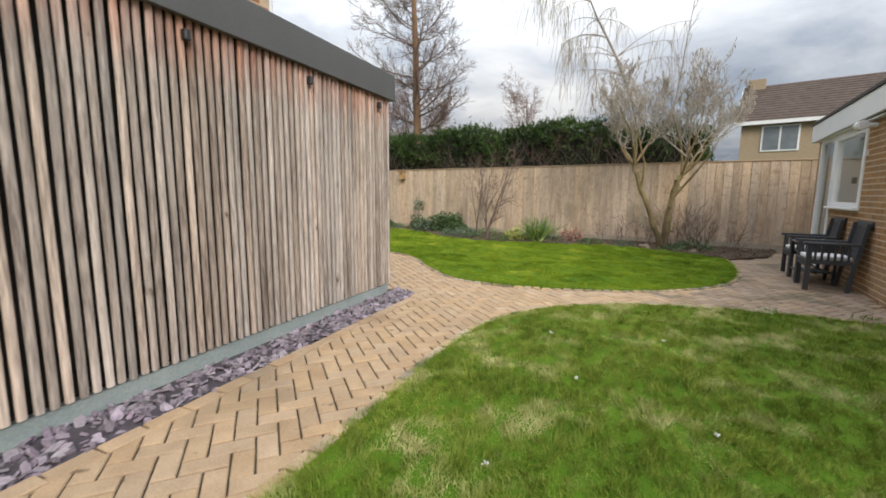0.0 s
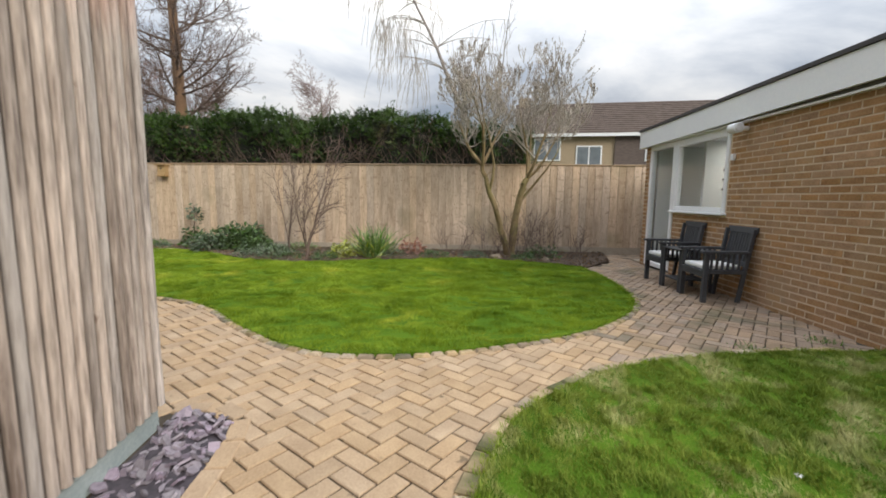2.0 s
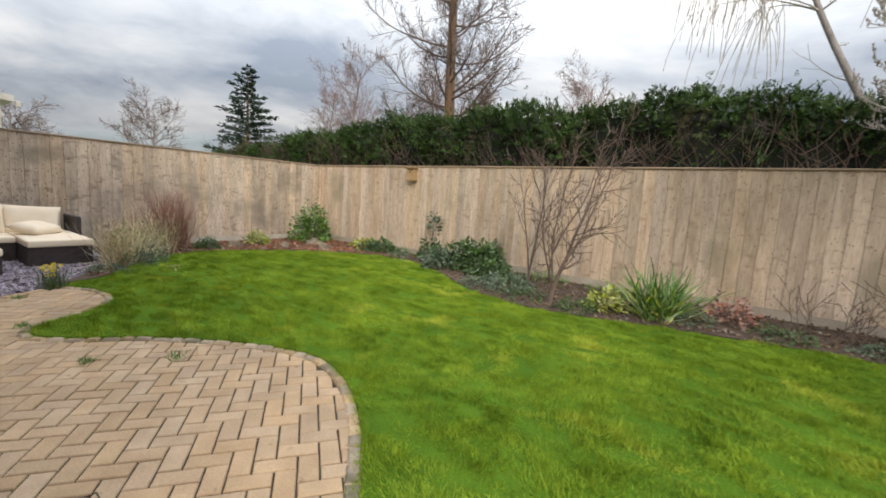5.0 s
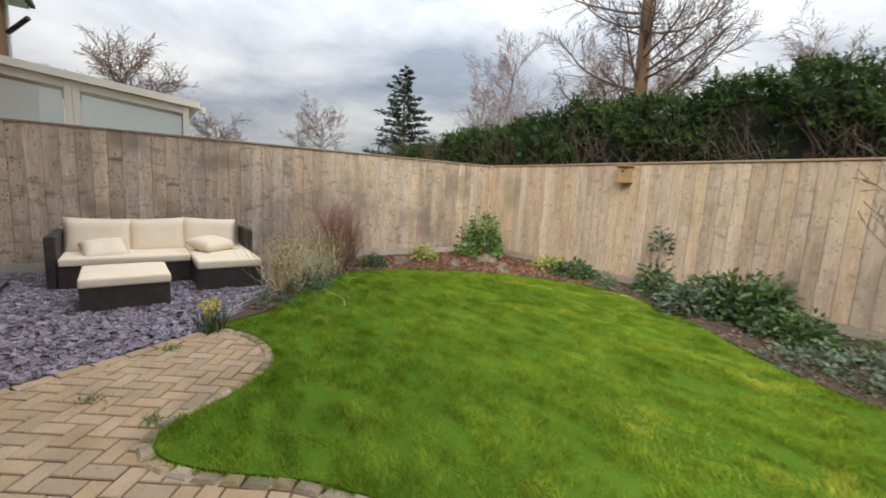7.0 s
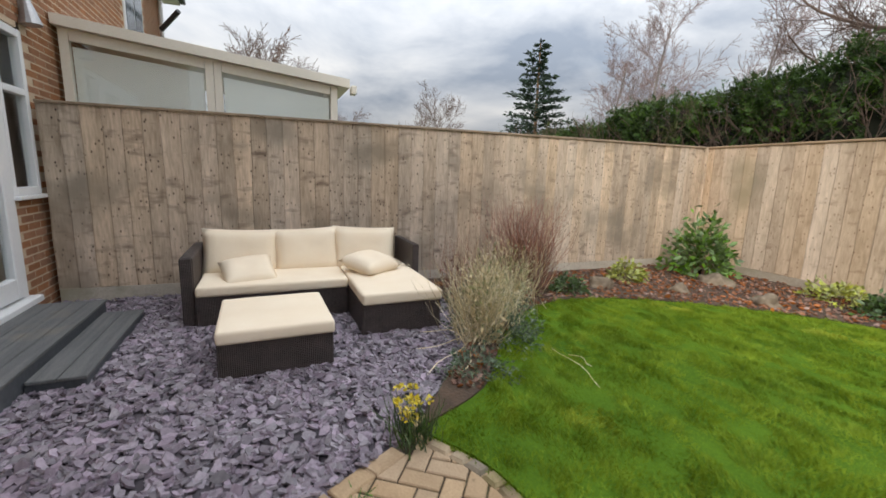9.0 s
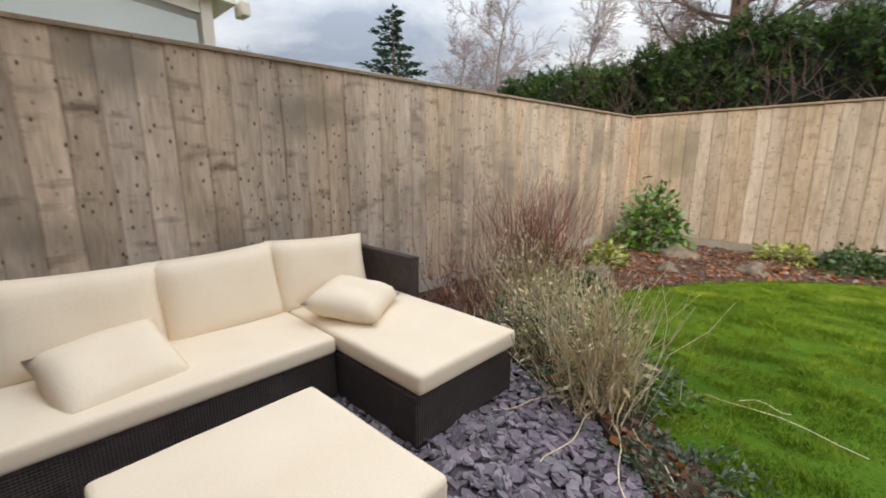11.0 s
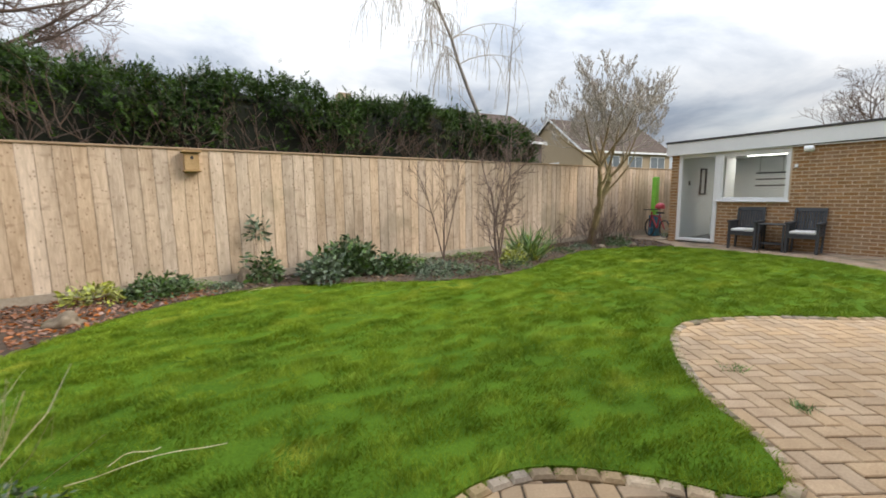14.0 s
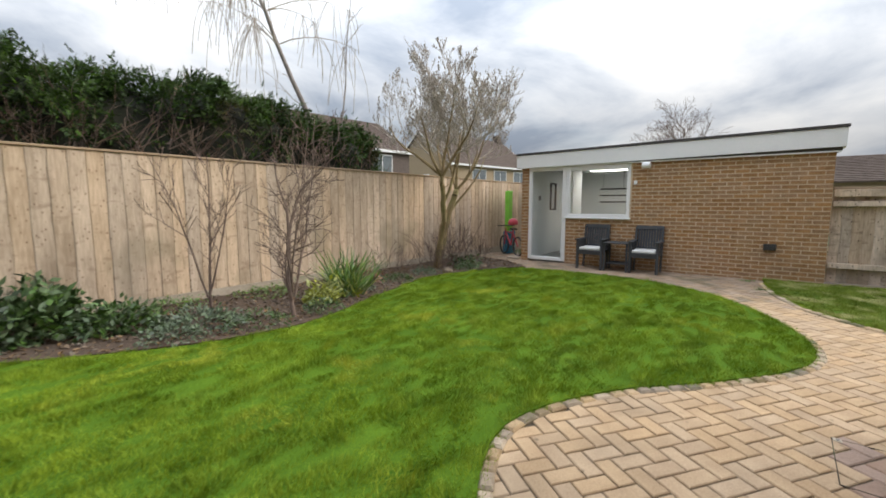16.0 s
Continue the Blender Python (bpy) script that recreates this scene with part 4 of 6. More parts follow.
sc = thing("scatter_cushion", (-10.72, 6.70, 0.425), "small cream scatter cushion lying on the seat", "cushion", "scatter cushions on the sofa")
pillow("cover", 0.49, 0.46, 0.17, M_CUSHION, sc, Matrix.Rotation(radians(-66), 4, "Y") @ Matrix.Rotation(radians(90), 4, "Z") @ Matrix.Rotation(radians(-10), 4, "Y"))
sc2 = copy_thing(sc, pose(-10.64, 7.88, 0.475, 0, -14, 24))
stool = thing("footstool", (-10.08, 6.52, 0.01), "square dark rattan footstool with a cream cushion", "footstool", rz=1.5)
part("base", box(0.01, 0.785, 0.0, 0.765, 0.0, 0.245, 0.012, 2), M_RATTAN, stool)
pad("cushion", 0.0, 0.805, -0.005, 0.775, 0.248, 0.345, stool, "thick cream top cushion")

# ---- decking steps at the patio door ----
steps = thing("deck_steps", (0, 0, 0), "two grey timber decking steps below the patio door", "steps")
part("riser", box(-11.0, -9.13, HY + 0.005, 5.46, -0.03, 0.145, 0.004), M_DECK_SIDE, steps)
part("riser", box(-10.85, -9.5, 5.465, 5.78, -0.03, 0.065, 0.004), M_DECK_SIDE, steps)
for k in range(4):
    part("deck_board", box(-11.02, -9.11, HY + 0.102 + k * 0.131, HY + 0.226 + k * 0.131, 0.147, 0.172, 0.004), M_DECK, steps)
for k in range(2):
    part("deck_board", box(-10.87, -9.48, 5.478 + k * 0.158, 5.63 + k * 0.158, 0.067, 0.092, 0.004), M_DECK, steps)

# ---- garden chairs and table ----
chair = thing("garden_chair", (2.50, 9.92, 0.0), "charcoal wooden garden armchair with a white seat pad, against the wall", "chair", "chairs against the outbuilding", rz=0)
# local: -x is the front
for x, y, h in ((-0.27, -0.265, 0.60), (-0.27, 0.225, 0.60)):
    part("leg", box(x, x + 0.055, y - 0.005, y + 0.045, 0, h, 0.004), M_CHAIR, chair)
for y in (-0.265, 0.225):
    part("leg", box(0.2, 0.245, y, y + 0.04, 0, 0.90, 0.004, m=Matrix.Translation((0.2, 0, 0.4)) @ Matrix.Rotation(radians(8), 4, "Y") @ Matrix.Translation((-0.2, 0, -0.4))), M_CHAIR, chair)
    part("armrest", box(-0.31, 0.25, y - 0.022, y + 0.062, 0.602, 0.634, 0.008, 2), M_CHAIR, chair)
    part("side_rail", box(-0.225, 0.2, y + 0.008, y + 0.032, 0.35, 0.40, 0.003), M_CHAIR, chair)
    for k in range(6):
        part("side_slat", box(-0.19 + k * 0.065, -0.165 + k * 0.065, y + 0.012, y + 0.028, 0.402, 0.602), M_CHAIR, chair)
part("seat", box(-0.28, 0.2, -0.224, 0.224, 0.375, 0.40, 0.004), M_CHAIR, chair)
part("front_rail", box(-0.268, -0.24, -0.224, 0.224, 0.31, 0.373, 0.003), M_CHAIR, chair)
lean = Matrix.Translation((0.22, 0, 0.4)) @ Matrix.Rotation(radians(10), 4, "Y")
part("back_rail", box(0, 0.035, -0.26, 0.26, 0.45, 0.53, 0.008, 2, m=lean), M_CHAIR, chair)
part("back_rail", box(0.003, 0.03, -0.224, 0.224, 0.04, 0.10, 0.004, m=lean), M_CHAIR, chair)
for k in range(9):
    part("back_slat", box(0.008, 0.024, -0.212 + k * 0.0485, -0.176 + k * 0.0485, 0.101, 0.449, m=lean), M_CHAIR, chair)
bm = box(-0.25, 0.2, -0.215, 0.215, 0.402, 0.455, 0.02, 3)
part("seat_pad", bm, M_PAD, chair, "white seat pad", smooth=True)
copy_thing(chair, pose(2.50, 8.88, 0.0))
table = thing("side_table", (2.45, 9.40, 0.0), "low charcoal wooden table between the two chairs", "table")
for x in (-0.22, 0.19):
    for y in (-0.235, 0.195):
        part("leg", box(x, x + 0.035, y, y + 0.035, 0, 0.56, 0.003), M_CHAIR, table)
for k in range(5):
    part("top_slat", box(-0.24 + k * 0.097, -0.15 + k * 0.097, -0.245, 0.245, 0.562, 0.582, 0.004), M_CHAIR, table)
    part("shelf_slat", box(-0.21 + k * 0.085, -0.14 + k * 0.085, -0.194, 0.194, 0.15, 0.166, 0.003), M_CHAIR, table)

# ---- bird box, things in the passage, loose bits ----
bb = thing("bird_box", (-7.8, back_y(-7.8) - 0.02, 1.80), "small wooden bird box under the fence cap", "bird box")
part("body", box(-0.09, 0.09, -0.14, -0.002, -0.11, 0.13, 0.004), M_BIRDBOX, bb)
part("lid", box(-0.12, 0.12, -0.19, -0.001, 0.132, 0.155, 0.004), M_BIRDBOX, bb)
part("floor", box(-0.11, 0.11, -0.16, -0.001, -0.128, -0.112, 0.003), M_BIRDBOX, bb)
# no hole is cut: a black disc paints the shade inside it
part("entrance_hole", cyl((0, -0.143, 0.06), (0, -0.139, 0.06), 0.022, seg=16), M_BLACK, bb, "round black disc painted for the shade in the entrance hole")


def ring(r, t, seg=24, sides=6):
    bm = bmesh.new()
    v = [[bm.verts.new(((r + t * math.cos(b)) * math.cos(a), t * math.sin(b), (r + t * math.cos(b)) * math.sin(a))) for b in [2 * math.pi * j / sides for j in range(sides)]] for a in [2 * math.pi * i / seg for i in range(seg)]]
    for i in range(seg):
        for j in range(sides):
            bm.faces.new((v[i][j], v[(i + 1) % seg][j], v[(i + 1) % seg][(j + 1) % sides], v[i][(j + 1) % sides]))
    return bm


bike = thing("childs_bicycle", (3.45, 12.35, 0.0), "child's pink and black bicycle leaning in the passage", "bicycle", rz=55)
for x in (-0.38, 0.38):
    bm = ring(0.24, 0.022)
    bm.transform(Matrix.Translation((x, 0, 0.262)))
    wheel = part("wheel", bm, M_BLACK, bike, "black tyre")
    bm = cyl((x - 0.22, 0, 0.262), (x + 0.22, 0, 0.262), 0.006, seg=5)
    cyl((x, 0, 0.05), (x, 0, 0.48), 0.006, seg=5, bm=bm)
    part("spokes", bm, M_METAL, wheel)
bm = cyl((-0.38, 0, 0.262), (-0.1, 0, 0.6), 0.018)
cyl((-0.1, 0, 0.6), (0.28, 0, 0.62), 0.02, bm=bm); cyl((0.3, 0, 0.72), (0.38, 0, 0.262), 0.018, bm=bm); cyl((0.28, 0, 0.58), (0.0, 0, 0.27), 0.02, bm=bm); cyl((0.0, 0, 0.27), (-0.12, 0, 0.68), 0.018, bm=bm)
part("frame", bm, M_RED, bike, "pink painted frame")
part("saddle", box(-0.24, 0.0, -0.06, 0.06, 0.68, 0.73, 0.02, 3), M_BLACK, bike)
part("handlebar", cyl((0.3, -0.25, 0.78), (0.3, 0.25, 0.78), 0.014), M_BLACK, bike)
helmet = thing("bicycle_helmet", (3.36, 12.25, 0.86), "pink child's helmet hung on the handlebar", "helmet")
bm = bmesh.new()
bmesh.ops.create_uvsphere(bm, u_segments=16, v_segments=10, radius=0.13)
for v in bm.verts:
    v.co = Vector((v.co.x * 1.2, v.co.y, max(v.co.z, -0.04)))
part("shell", bm, M_RED, helmet, smooth=True)
slide = thing("plastic_slide", (3.85, 12.62, 0.0), "lime green plastic slide stood on end", "slide")
part("chute", box(-0.13, 0.13, -0.03, 0.03, 0.62, 1.72, 0.025, 3), M_LIME, slide)
part("chute_edge", box(-0.16, -0.131, -0.07, 0.05, 0.55, 1.7, 0.012, 2), M_LIME, slide)
part("base", box(-0.17, 0.17, -0.12, 0.1, 0.0, 0.62, 0.04, 3), M_BLUE, slide, "blue lower section")
slab = tagged(part("pale_slab", box(2.85, 3.45, 11.86, 12.16, -0.012, 0.03, 0.006), M_GRAVELBOARD), "pale concrete slab lying by the building corner", "slab")


def rock(place, sx, sy, sz, seed, label=""):
    bm = bmesh.new()
    bmesh.ops.create_icosphere(bm, subdivisions=3, radius=1)
    o = Vector((seed * 7.1, seed * 3.3, seed))
    for v in bm.verts:
        k = 1 + 0.55 * noise.noise(v.co * 1.3 + o) + 0.22 * noise.noise(v.co * 3 + o)
        v.co = Vector((v.co.x * sx * k, v.co.y * sy * k, max(v.co.z * sz * k, -0.3 * sz)))
    ob = part("rock", bm, M_ROCK, smooth=True)
    ob.location = place
    return tagged(ob, label, "rock", "rocks in the border")


for k, (x, y, sx, sy, sz) in enumerate(((-10.1, 12.65, 0.26, 0.16, 0.13), (-9.2, 12.25, 0.2, 0.13, 0.12), (-9.95, 11.75, 0.13, 0.1, 0.1), (-10.45, 10.9, 0.2, 0.14, 0.13),
                                        (-7.25, 13.3, 0.15, 0.11, 0.2), (0.05, 11.98, 0.13, 0.09, 0.1), (1.0, 11.75, 0.1, 0.08, 0.06), (-6.4, 12.75, 0.1, 0.07, 0.06), (-10.75, 11.6, 0.16, 0.12, 0.11))):
    rock((x, y, 0.025), sx * 0.85, sy * 0.9, sz * 1.0, k + 1, "brown mossy rockery stone half sunk in the border")

# ---- plants ----
def leaves(rng, centre, radius, height, n, size, droop=0.3, shell=0.5, long=1.7):
    """Leaf quads scattered in an uneven dome."""
    th, u = rng.uniform(0, 2 * np.pi, n), rng.uniform(0, 1, n)
    rr = (shell + (1 - shell) * rng.uniform(0, 1, n) ** 0.5)
    ph = np.arccos(u * 0.98)
    wob = 1 + 0.22 * np.sin(3 * th + rng.uniform(0, 6)) + 0.18 * np.sin(5 * th + 4 * ph + rng.uniform(0, 6))
    d = np.stack([np.sin(ph) * np.cos(th), np.sin(ph) * np.sin(th), np.cos(ph)], 1)
    p = d * (rr * wob)[:, None] * np.array([radius, radius, height])
    a = d + rng.normal(0, 0.55, (n, 3)); a[:, 2] -= droop
    a /= np.linalg.norm(a, axis=1, keepdims=True)
    b = np.cross(a, rng.normal(0, 1, (n, 3))); b /= np.linalg.norm(b, axis=1, keepdims=True) + 1e-9
    s = (size * rng.uniform(0.6, 1.3, n))[:, None]
    p = p + np.asarray(centre)
    p[:, 2] = np.maximum(p[:, 2], 0.03)
    return np.stack([p, p + a * s * 0.5 * long + b * s * 0.4, p + a * s * long, p + a * s * 0.5 * long - b * s * 0.4], 1)


def shoots(rng, centre, spread, height, n, lean=0.35, w=0.004, bend=0.15):
    """Thin upright blades, each of three quads."""
    out = []
    c = np.asarray(centre)
    base = c + np.stack([rng.normal(0, spread, n), rng.normal(0, spread, n), np.zeros(n)], 1)
    d = np.stack([rng.normal(0, lean, n), rng.normal(0, lean, n), np.ones(n)], 1)
    d /= np.linalg.norm(d, axis=1, keepdims=True)
    h = height * rng.uniform(0.45, 1.1, n)
    side = np.stack([rng.normal(0, 1, n), rng.normal(0, 1, n), np.zeros(n)], 1)
    side /= np.linalg.norm(side, axis=1, keepdims=True)
    p = base
    seg = 4
    for k in range(seg):
        d2 = d + np.stack([rng.normal(0, bend, n), rng.normal(0, bend, n), np.zeros(n)], 1)
        q = p + d2 * (h / seg)[:, None]
        w0, w1 = w * (1 - k / seg * 0.75), w * (1 - (k + 1) / seg * 0.75)
        out.append(np.stack([p - side * w0, p + side * w0, q + side * w1, q - side * w1], 1))
        p = q
    return np.concatenate(out)


def leafy_shrub(name, place, radius, height, n, size, material, label, seed, category="shrub", group="", stems=14, stem_mat=None, droop=0.3, shell=0.45, long=1.7):
    rng = np.random.default_rng(seed)
    t = thing(name, place, label, category, group)
    quads_mesh("foliage", leaves(rng, (0, 0, 0.02), radius, height, n, size, droop, shell, long), 4, material, t)
    if stems:
        quads_mesh("stalk_tuft", shoots(rng, (0, 0, -0.02), radius * 0.25, height * 0.8, stems, 0.5, 0.006), 4, stem_mat or M_TWIG, t)
    return t


leafy_shrub("laurel_shrub", (-10.55, 12.95, 0.03), 0.40, 0.86, 1150, 0.068, M_LEAF_BRIGHT, "rounded evergreen shrub with glossy mid-green leaves in the corner", 1)
leafy_shrub("hellebore_clump", (-5.75, 13.0, 0.02), 0.52, 0.48, 1500, 0.068, M_LEAF, "low spreading clump of dark green leaves", 2)
leafy_shrub("hellebore_clump", (-6.25, 12.72, 0.02), 0.36, 0.30, 800, 0.06, M_LEAF_GREY, "low clump of grey-green leaves", 3)
leafy_shrub("hellebore_clump", (-5.1, 12.55, 0.02), 0.36, 0.26, 1200, 0.042, M_LEAF, "low clump of dark green leaves by the lawn edge", 4)
leafy_shrub("low_evergreen", (-8.35, 13.15, 0.02), 0.38, 0.24, 1200, 0.042, M_LEAF, "low dark evergreen mat by the fence", 5)
leafy_shrub("low_evergreen", (-4.55, 12.0, 0.02), 0.45, 0.17, 800, 0.035, M_LEAF_GREY, "low blue-green cushion plant", 6)
leafy_shrub("low_evergreen", (-7.0, 13.25, 0.02), 0.26, 0.40, 450, 0.055, M_LEAF, "small upright evergreen by the fence", 7)
leafy_shrub("low_evergreen", (-10.35, 10.3, 0.02), 0.2, 0.19, 500, 0.035, M_LEAF, "small tight green cushion at the lawn edge", 8)
leafy_shrub("yellow_shrublet", (-10.6, 11.5, 0.02), 0.2, 0.26, 350, 0.05, M_LEAF_YELLOW, "little yellow-green plant in the border", 9)
leafy_shrub("yellow_shrublet", (-3.05, 11.85, 0.02), 0.22, 0.24, 350, 0.05, M_LEAF_YELLOW, "yellow-green leafy plant beside the fern", 10)
leafy_shrub("low_evergreen", (-1.7, 12.5, 0.02), 0.3, 0.28, 260, 0.05, M_STEM_RED, "reddish half-dead low plant", 11)
leafy_shrub("low_evergreen", (-9.4, 8.75, 0.0), 0.40, 0.22, 1800, 0.02, M_LEAF_GREY, "straggly grey-green plants by the gravel edge", 12)
leafy_shrub("low_evergreen", (-8.85, 8.25, 0.0), 0.26, 0.10, 900, 0.018, M_LEAF_GREY, "trailing green weeds on the edging", 13)
leafy_shrub("low_evergreen", (-9.95, 8.95, 0.0), 0.42, 0.34, 1800, 0.02, M_LEAF_GREY, "grey-green growth behind the sofa", 14)
leafy_shrub("low_evergreen", (1.0, 12.2, 0.02), 0.35, 0.2, 300, 0.04, M_LEAF, "low ivy under the tree", 15)
leafy_shrub("low_evergreen", (-9.0, 13.3, 0.02), 0.3, 0.2, 350, 0.05, M_LEAF_YELLOW, "patchy yellow-green ground cover", 16)

for k, (x, y, r, hh, m_) in enumerate(((-4.9, 11.75, 0.3, 0.14, M_LEAF_GREY), (-4.1, 11.6, 0.35, 0.12, M_LEAF), (-3.3, 11.5, 0.26, 0.14, M_LEAF), (-2.1, 12.1, 0.25, 0.14, M_LEAF_GREY), (-1.2, 12.15, 0.3, 0.1, M_LEAF), (-5.4, 13.2, 0.3, 0.16, M_LEAF_BRIGHT),
                                       (-4.4, 13.1, 0.4, 0.12, M_LEAF_BRIGHT), (-7.6, 12.95, 0.22, 0.1, M_LEAF_GREY), (-3.2, 12.9, 0.4, 0.12, M_LEAF_BRIGHT), (-0.4, 12.2, 0.25, 0.1, M_LEAF_GREY), (-8.0, 13.4, 0.35, 0.12, M_LEAF_BRIGHT), (0.6, 11.9, 0.25, 0.1, M_LEAF))):
    leafy_shrub("ground_cover", (x, y, 0.02), r, hh, 500, 0.022, m_, "low patch of green ground cover in the border", 100 + k, group="ground cover in the border", stems=0)
# spiky variegated plant
rng = np.random.default_rng(21)
yucca = thing("spiky_plant", (-2.45, 12.0, 0.03), "spiky clump of bright green sword leaves", "plant")
quads_mesh("foliage", shoots(rng, (0, 0, 0), 0.10, 0.72, 220, 0.75, 0.018, 0.2), 4, M_LEAF_BRIGHT, yucca)
quads_mesh("old_foliage", shoots(rng, (0, 0, 0), 0.12, 0.55, 90, 1.1, 0.016, 0.2), 4, M_LEAF_YELLOW, yucca)
# climbing sprig by the fence
sprig = thing("climbing_sprig", (-7.0, 13.38, 0.03), "thin upright sprig with a few leaves against the fence", "plant")
quads_mesh("stalk_tuft", shoots(rng, (0, 0, 0), 0.03, 1.0, 6, 0.08, 0.006, 0.08), 4, M_TWIG, sprig)
quads_mesh("foliage", leaves(rng, (0, 0, 0.62), 0.14, 0.36, 90, 0.06), 4, M_LEAF_GREY, sprig)
# dry grasses and stems by the sofa
for k, (x, y, h, s, n, mat_, nm, lab, wd, ln) in enumerate((
        (-10.5, 9.72, 1.15, 0.10, 620, M_STEM_RED, "dry_stems", "clump of upright russet dry stems by the fence", 0.006, 0.21),
        (-10.25, 9.3, 0.78, 0.18, 300, M_STRAW, "dry_grass", "bleached dry grass clump behind the sofa", 0.004, 0.28),
        (-9.36, 8.56, 0.74, 0.085, 360, M_STRAW, "dry_grass", "tall clump of straw-coloured dry stems at the gravel edge", 0.0048, 0.30),
        (-9.85, 8.9, 0.55, 0.15, 190, M_STRAW, "dry_grass", "loose straw-coloured stems", 0.004, 0.32),
        (-10.75, 9.1, 0.75, 0.16, 220, M_STEM_RED, "dry_stems", "thin russet stems by the fence", 0.0035, 0.25))):
    rng = np.random.default_rng(40 + k)
    t = thing(nm, (x, y, 0.0), lab, "dry grass", "dry stems by the sofa")
    quads_mesh("stalk_tuft", shoots(rng, (0, 0, 0), s, h, n, ln, wd, 0.26), 4, mat_, t)
    quads_mesh("dead_foliage", leaves(rng, (0, 0, 0.02), s * 2.2, h * 0.6, 200, 0.026, 0.5, 0.3, 3.4), 4, mat_, t)
    if mat_ is M_STRAW:
        quads_mesh("seed_heads", leaves(rng, (0, 0, h * 0.5), s * 2.0, h * 0.42, 260, 0.016, -0.3, 0.55, 2.6), 4, mat_, t)
        quads_mesh("green_foliage", leaves(rng, (0, 0, 0.10), s * 2.0, h * 0.72, 380, 0.020, -0.1, 0.35, 2.4), 4, M_LEAF_SAGE, t, "grey-green feathery leaves among the straw")
# broken stems that have fallen over the chippings and the edging
for k, (x, y, rz, l) in enumerate(((-9.3, 8.35, 265, 0.45), (-9.2, 8.35, 300, 0.55), (-9.45, 8.4, 230, 0.4), (-9.1, 8.35, 320, 0.4))):
    bm = bmesh.new()
    p = Vector((0, 0, 0.085))
    for q_ in range(6):
        q = p + Vector((l / 6, 0.025 * math.sin(q_ * 1.3 + k * 2), -0.012))
        cyl(p, q, 0.0035, seg=5, bm=bm)
        p = q
    ob = part("fallen_straw", bm, M_STRAW)
    ob.matrix_basis = pose(x, y, 0, 0, 0, rz)
    tagged(ob, "pale dry stem fallen over the slate chippings", "straw", "fallen stems at the gravel edge")
# daffodil-like yellow flowers
ff = thing("yellow_flowers", (-8.27, 7.56, 0.0), "small clump of yellow flowers at the patio tip", "flowers")
rng = np.random.default_rng(60)
quads_mesh("foliage", shoots(rng, (0, 0, 0), 0.06, 0.26, 120, 0.32, 0.005, 0.2), 4, M_LEAF, ff)
for k in range(16):
    a, r = rng.uniform(0, 6.28), rng.uniform(0.02, 0.14)
    c = np.array([r * math.cos(a), r * math.sin(a), rng.uniform(0.14, 0.28)])
    quads_mesh("flower", leaves(rng, c, 0.02, 0.02, 16, 0.02, 0.0, 0.3, 1.2), 4, M_FLOWER, ff)
# fallen straws on the lawn
for k, (x, y, rz, l) in enumerate(((-8.95, 9.0, -8, 0.65), (-8.8, 9.05, 8, 0.22), (-7.4, 12.55, 20, 0.4))):
    bm = bmesh.new()
    p = Vector((0, 0, 0.045))
    for s in range(6):
        q = p + Vector((l / 6, 0.03 * math.sin(s * 1.1 + k), 0.004 * math.cos(s)))
        cyl(p, q, 0.0023, seg=5, bm=bm)
        p = q
    ob = part("fallen_straw", bm, M_STRAW)
    ob.matrix_basis = pose(x, y, 0, 0, 0, rz)
    tagged(ob, "long pale straw lying on the lawn", "straw", "straws on the lawn")


# ---- bare trees ----
def tubes(name, segs, material, parent, label=""):
    """Tapered tubes for branch pieces (p0, p1, r0, r1)."""
    V, F = [], []
    for p0, p1, r0, r1 in segs:
        k = 7 if r0 > 0.05 else 5 if r0 > 0.015 else 3
        d = (p1 - p0)
        if d.length < 1e-6:
            continue
        q = d.to_track_quat("Z", "Y").to_matrix()
        i = len(V)
        for p, r in ((p0, r0), (p1, r1)):
            for a in range(k):
                t = 2 * math.pi * a / k
                V.append(p + q @ Vector((r * math.cos(t), r * math.sin(t), 0)))
        for a in range(k):
            b = (a + 1) % k
            F.append((i + a, i + b, i + k + b, i + k + a))
    return from_arrays(name, V, F, material, parent, label, smooth=True)


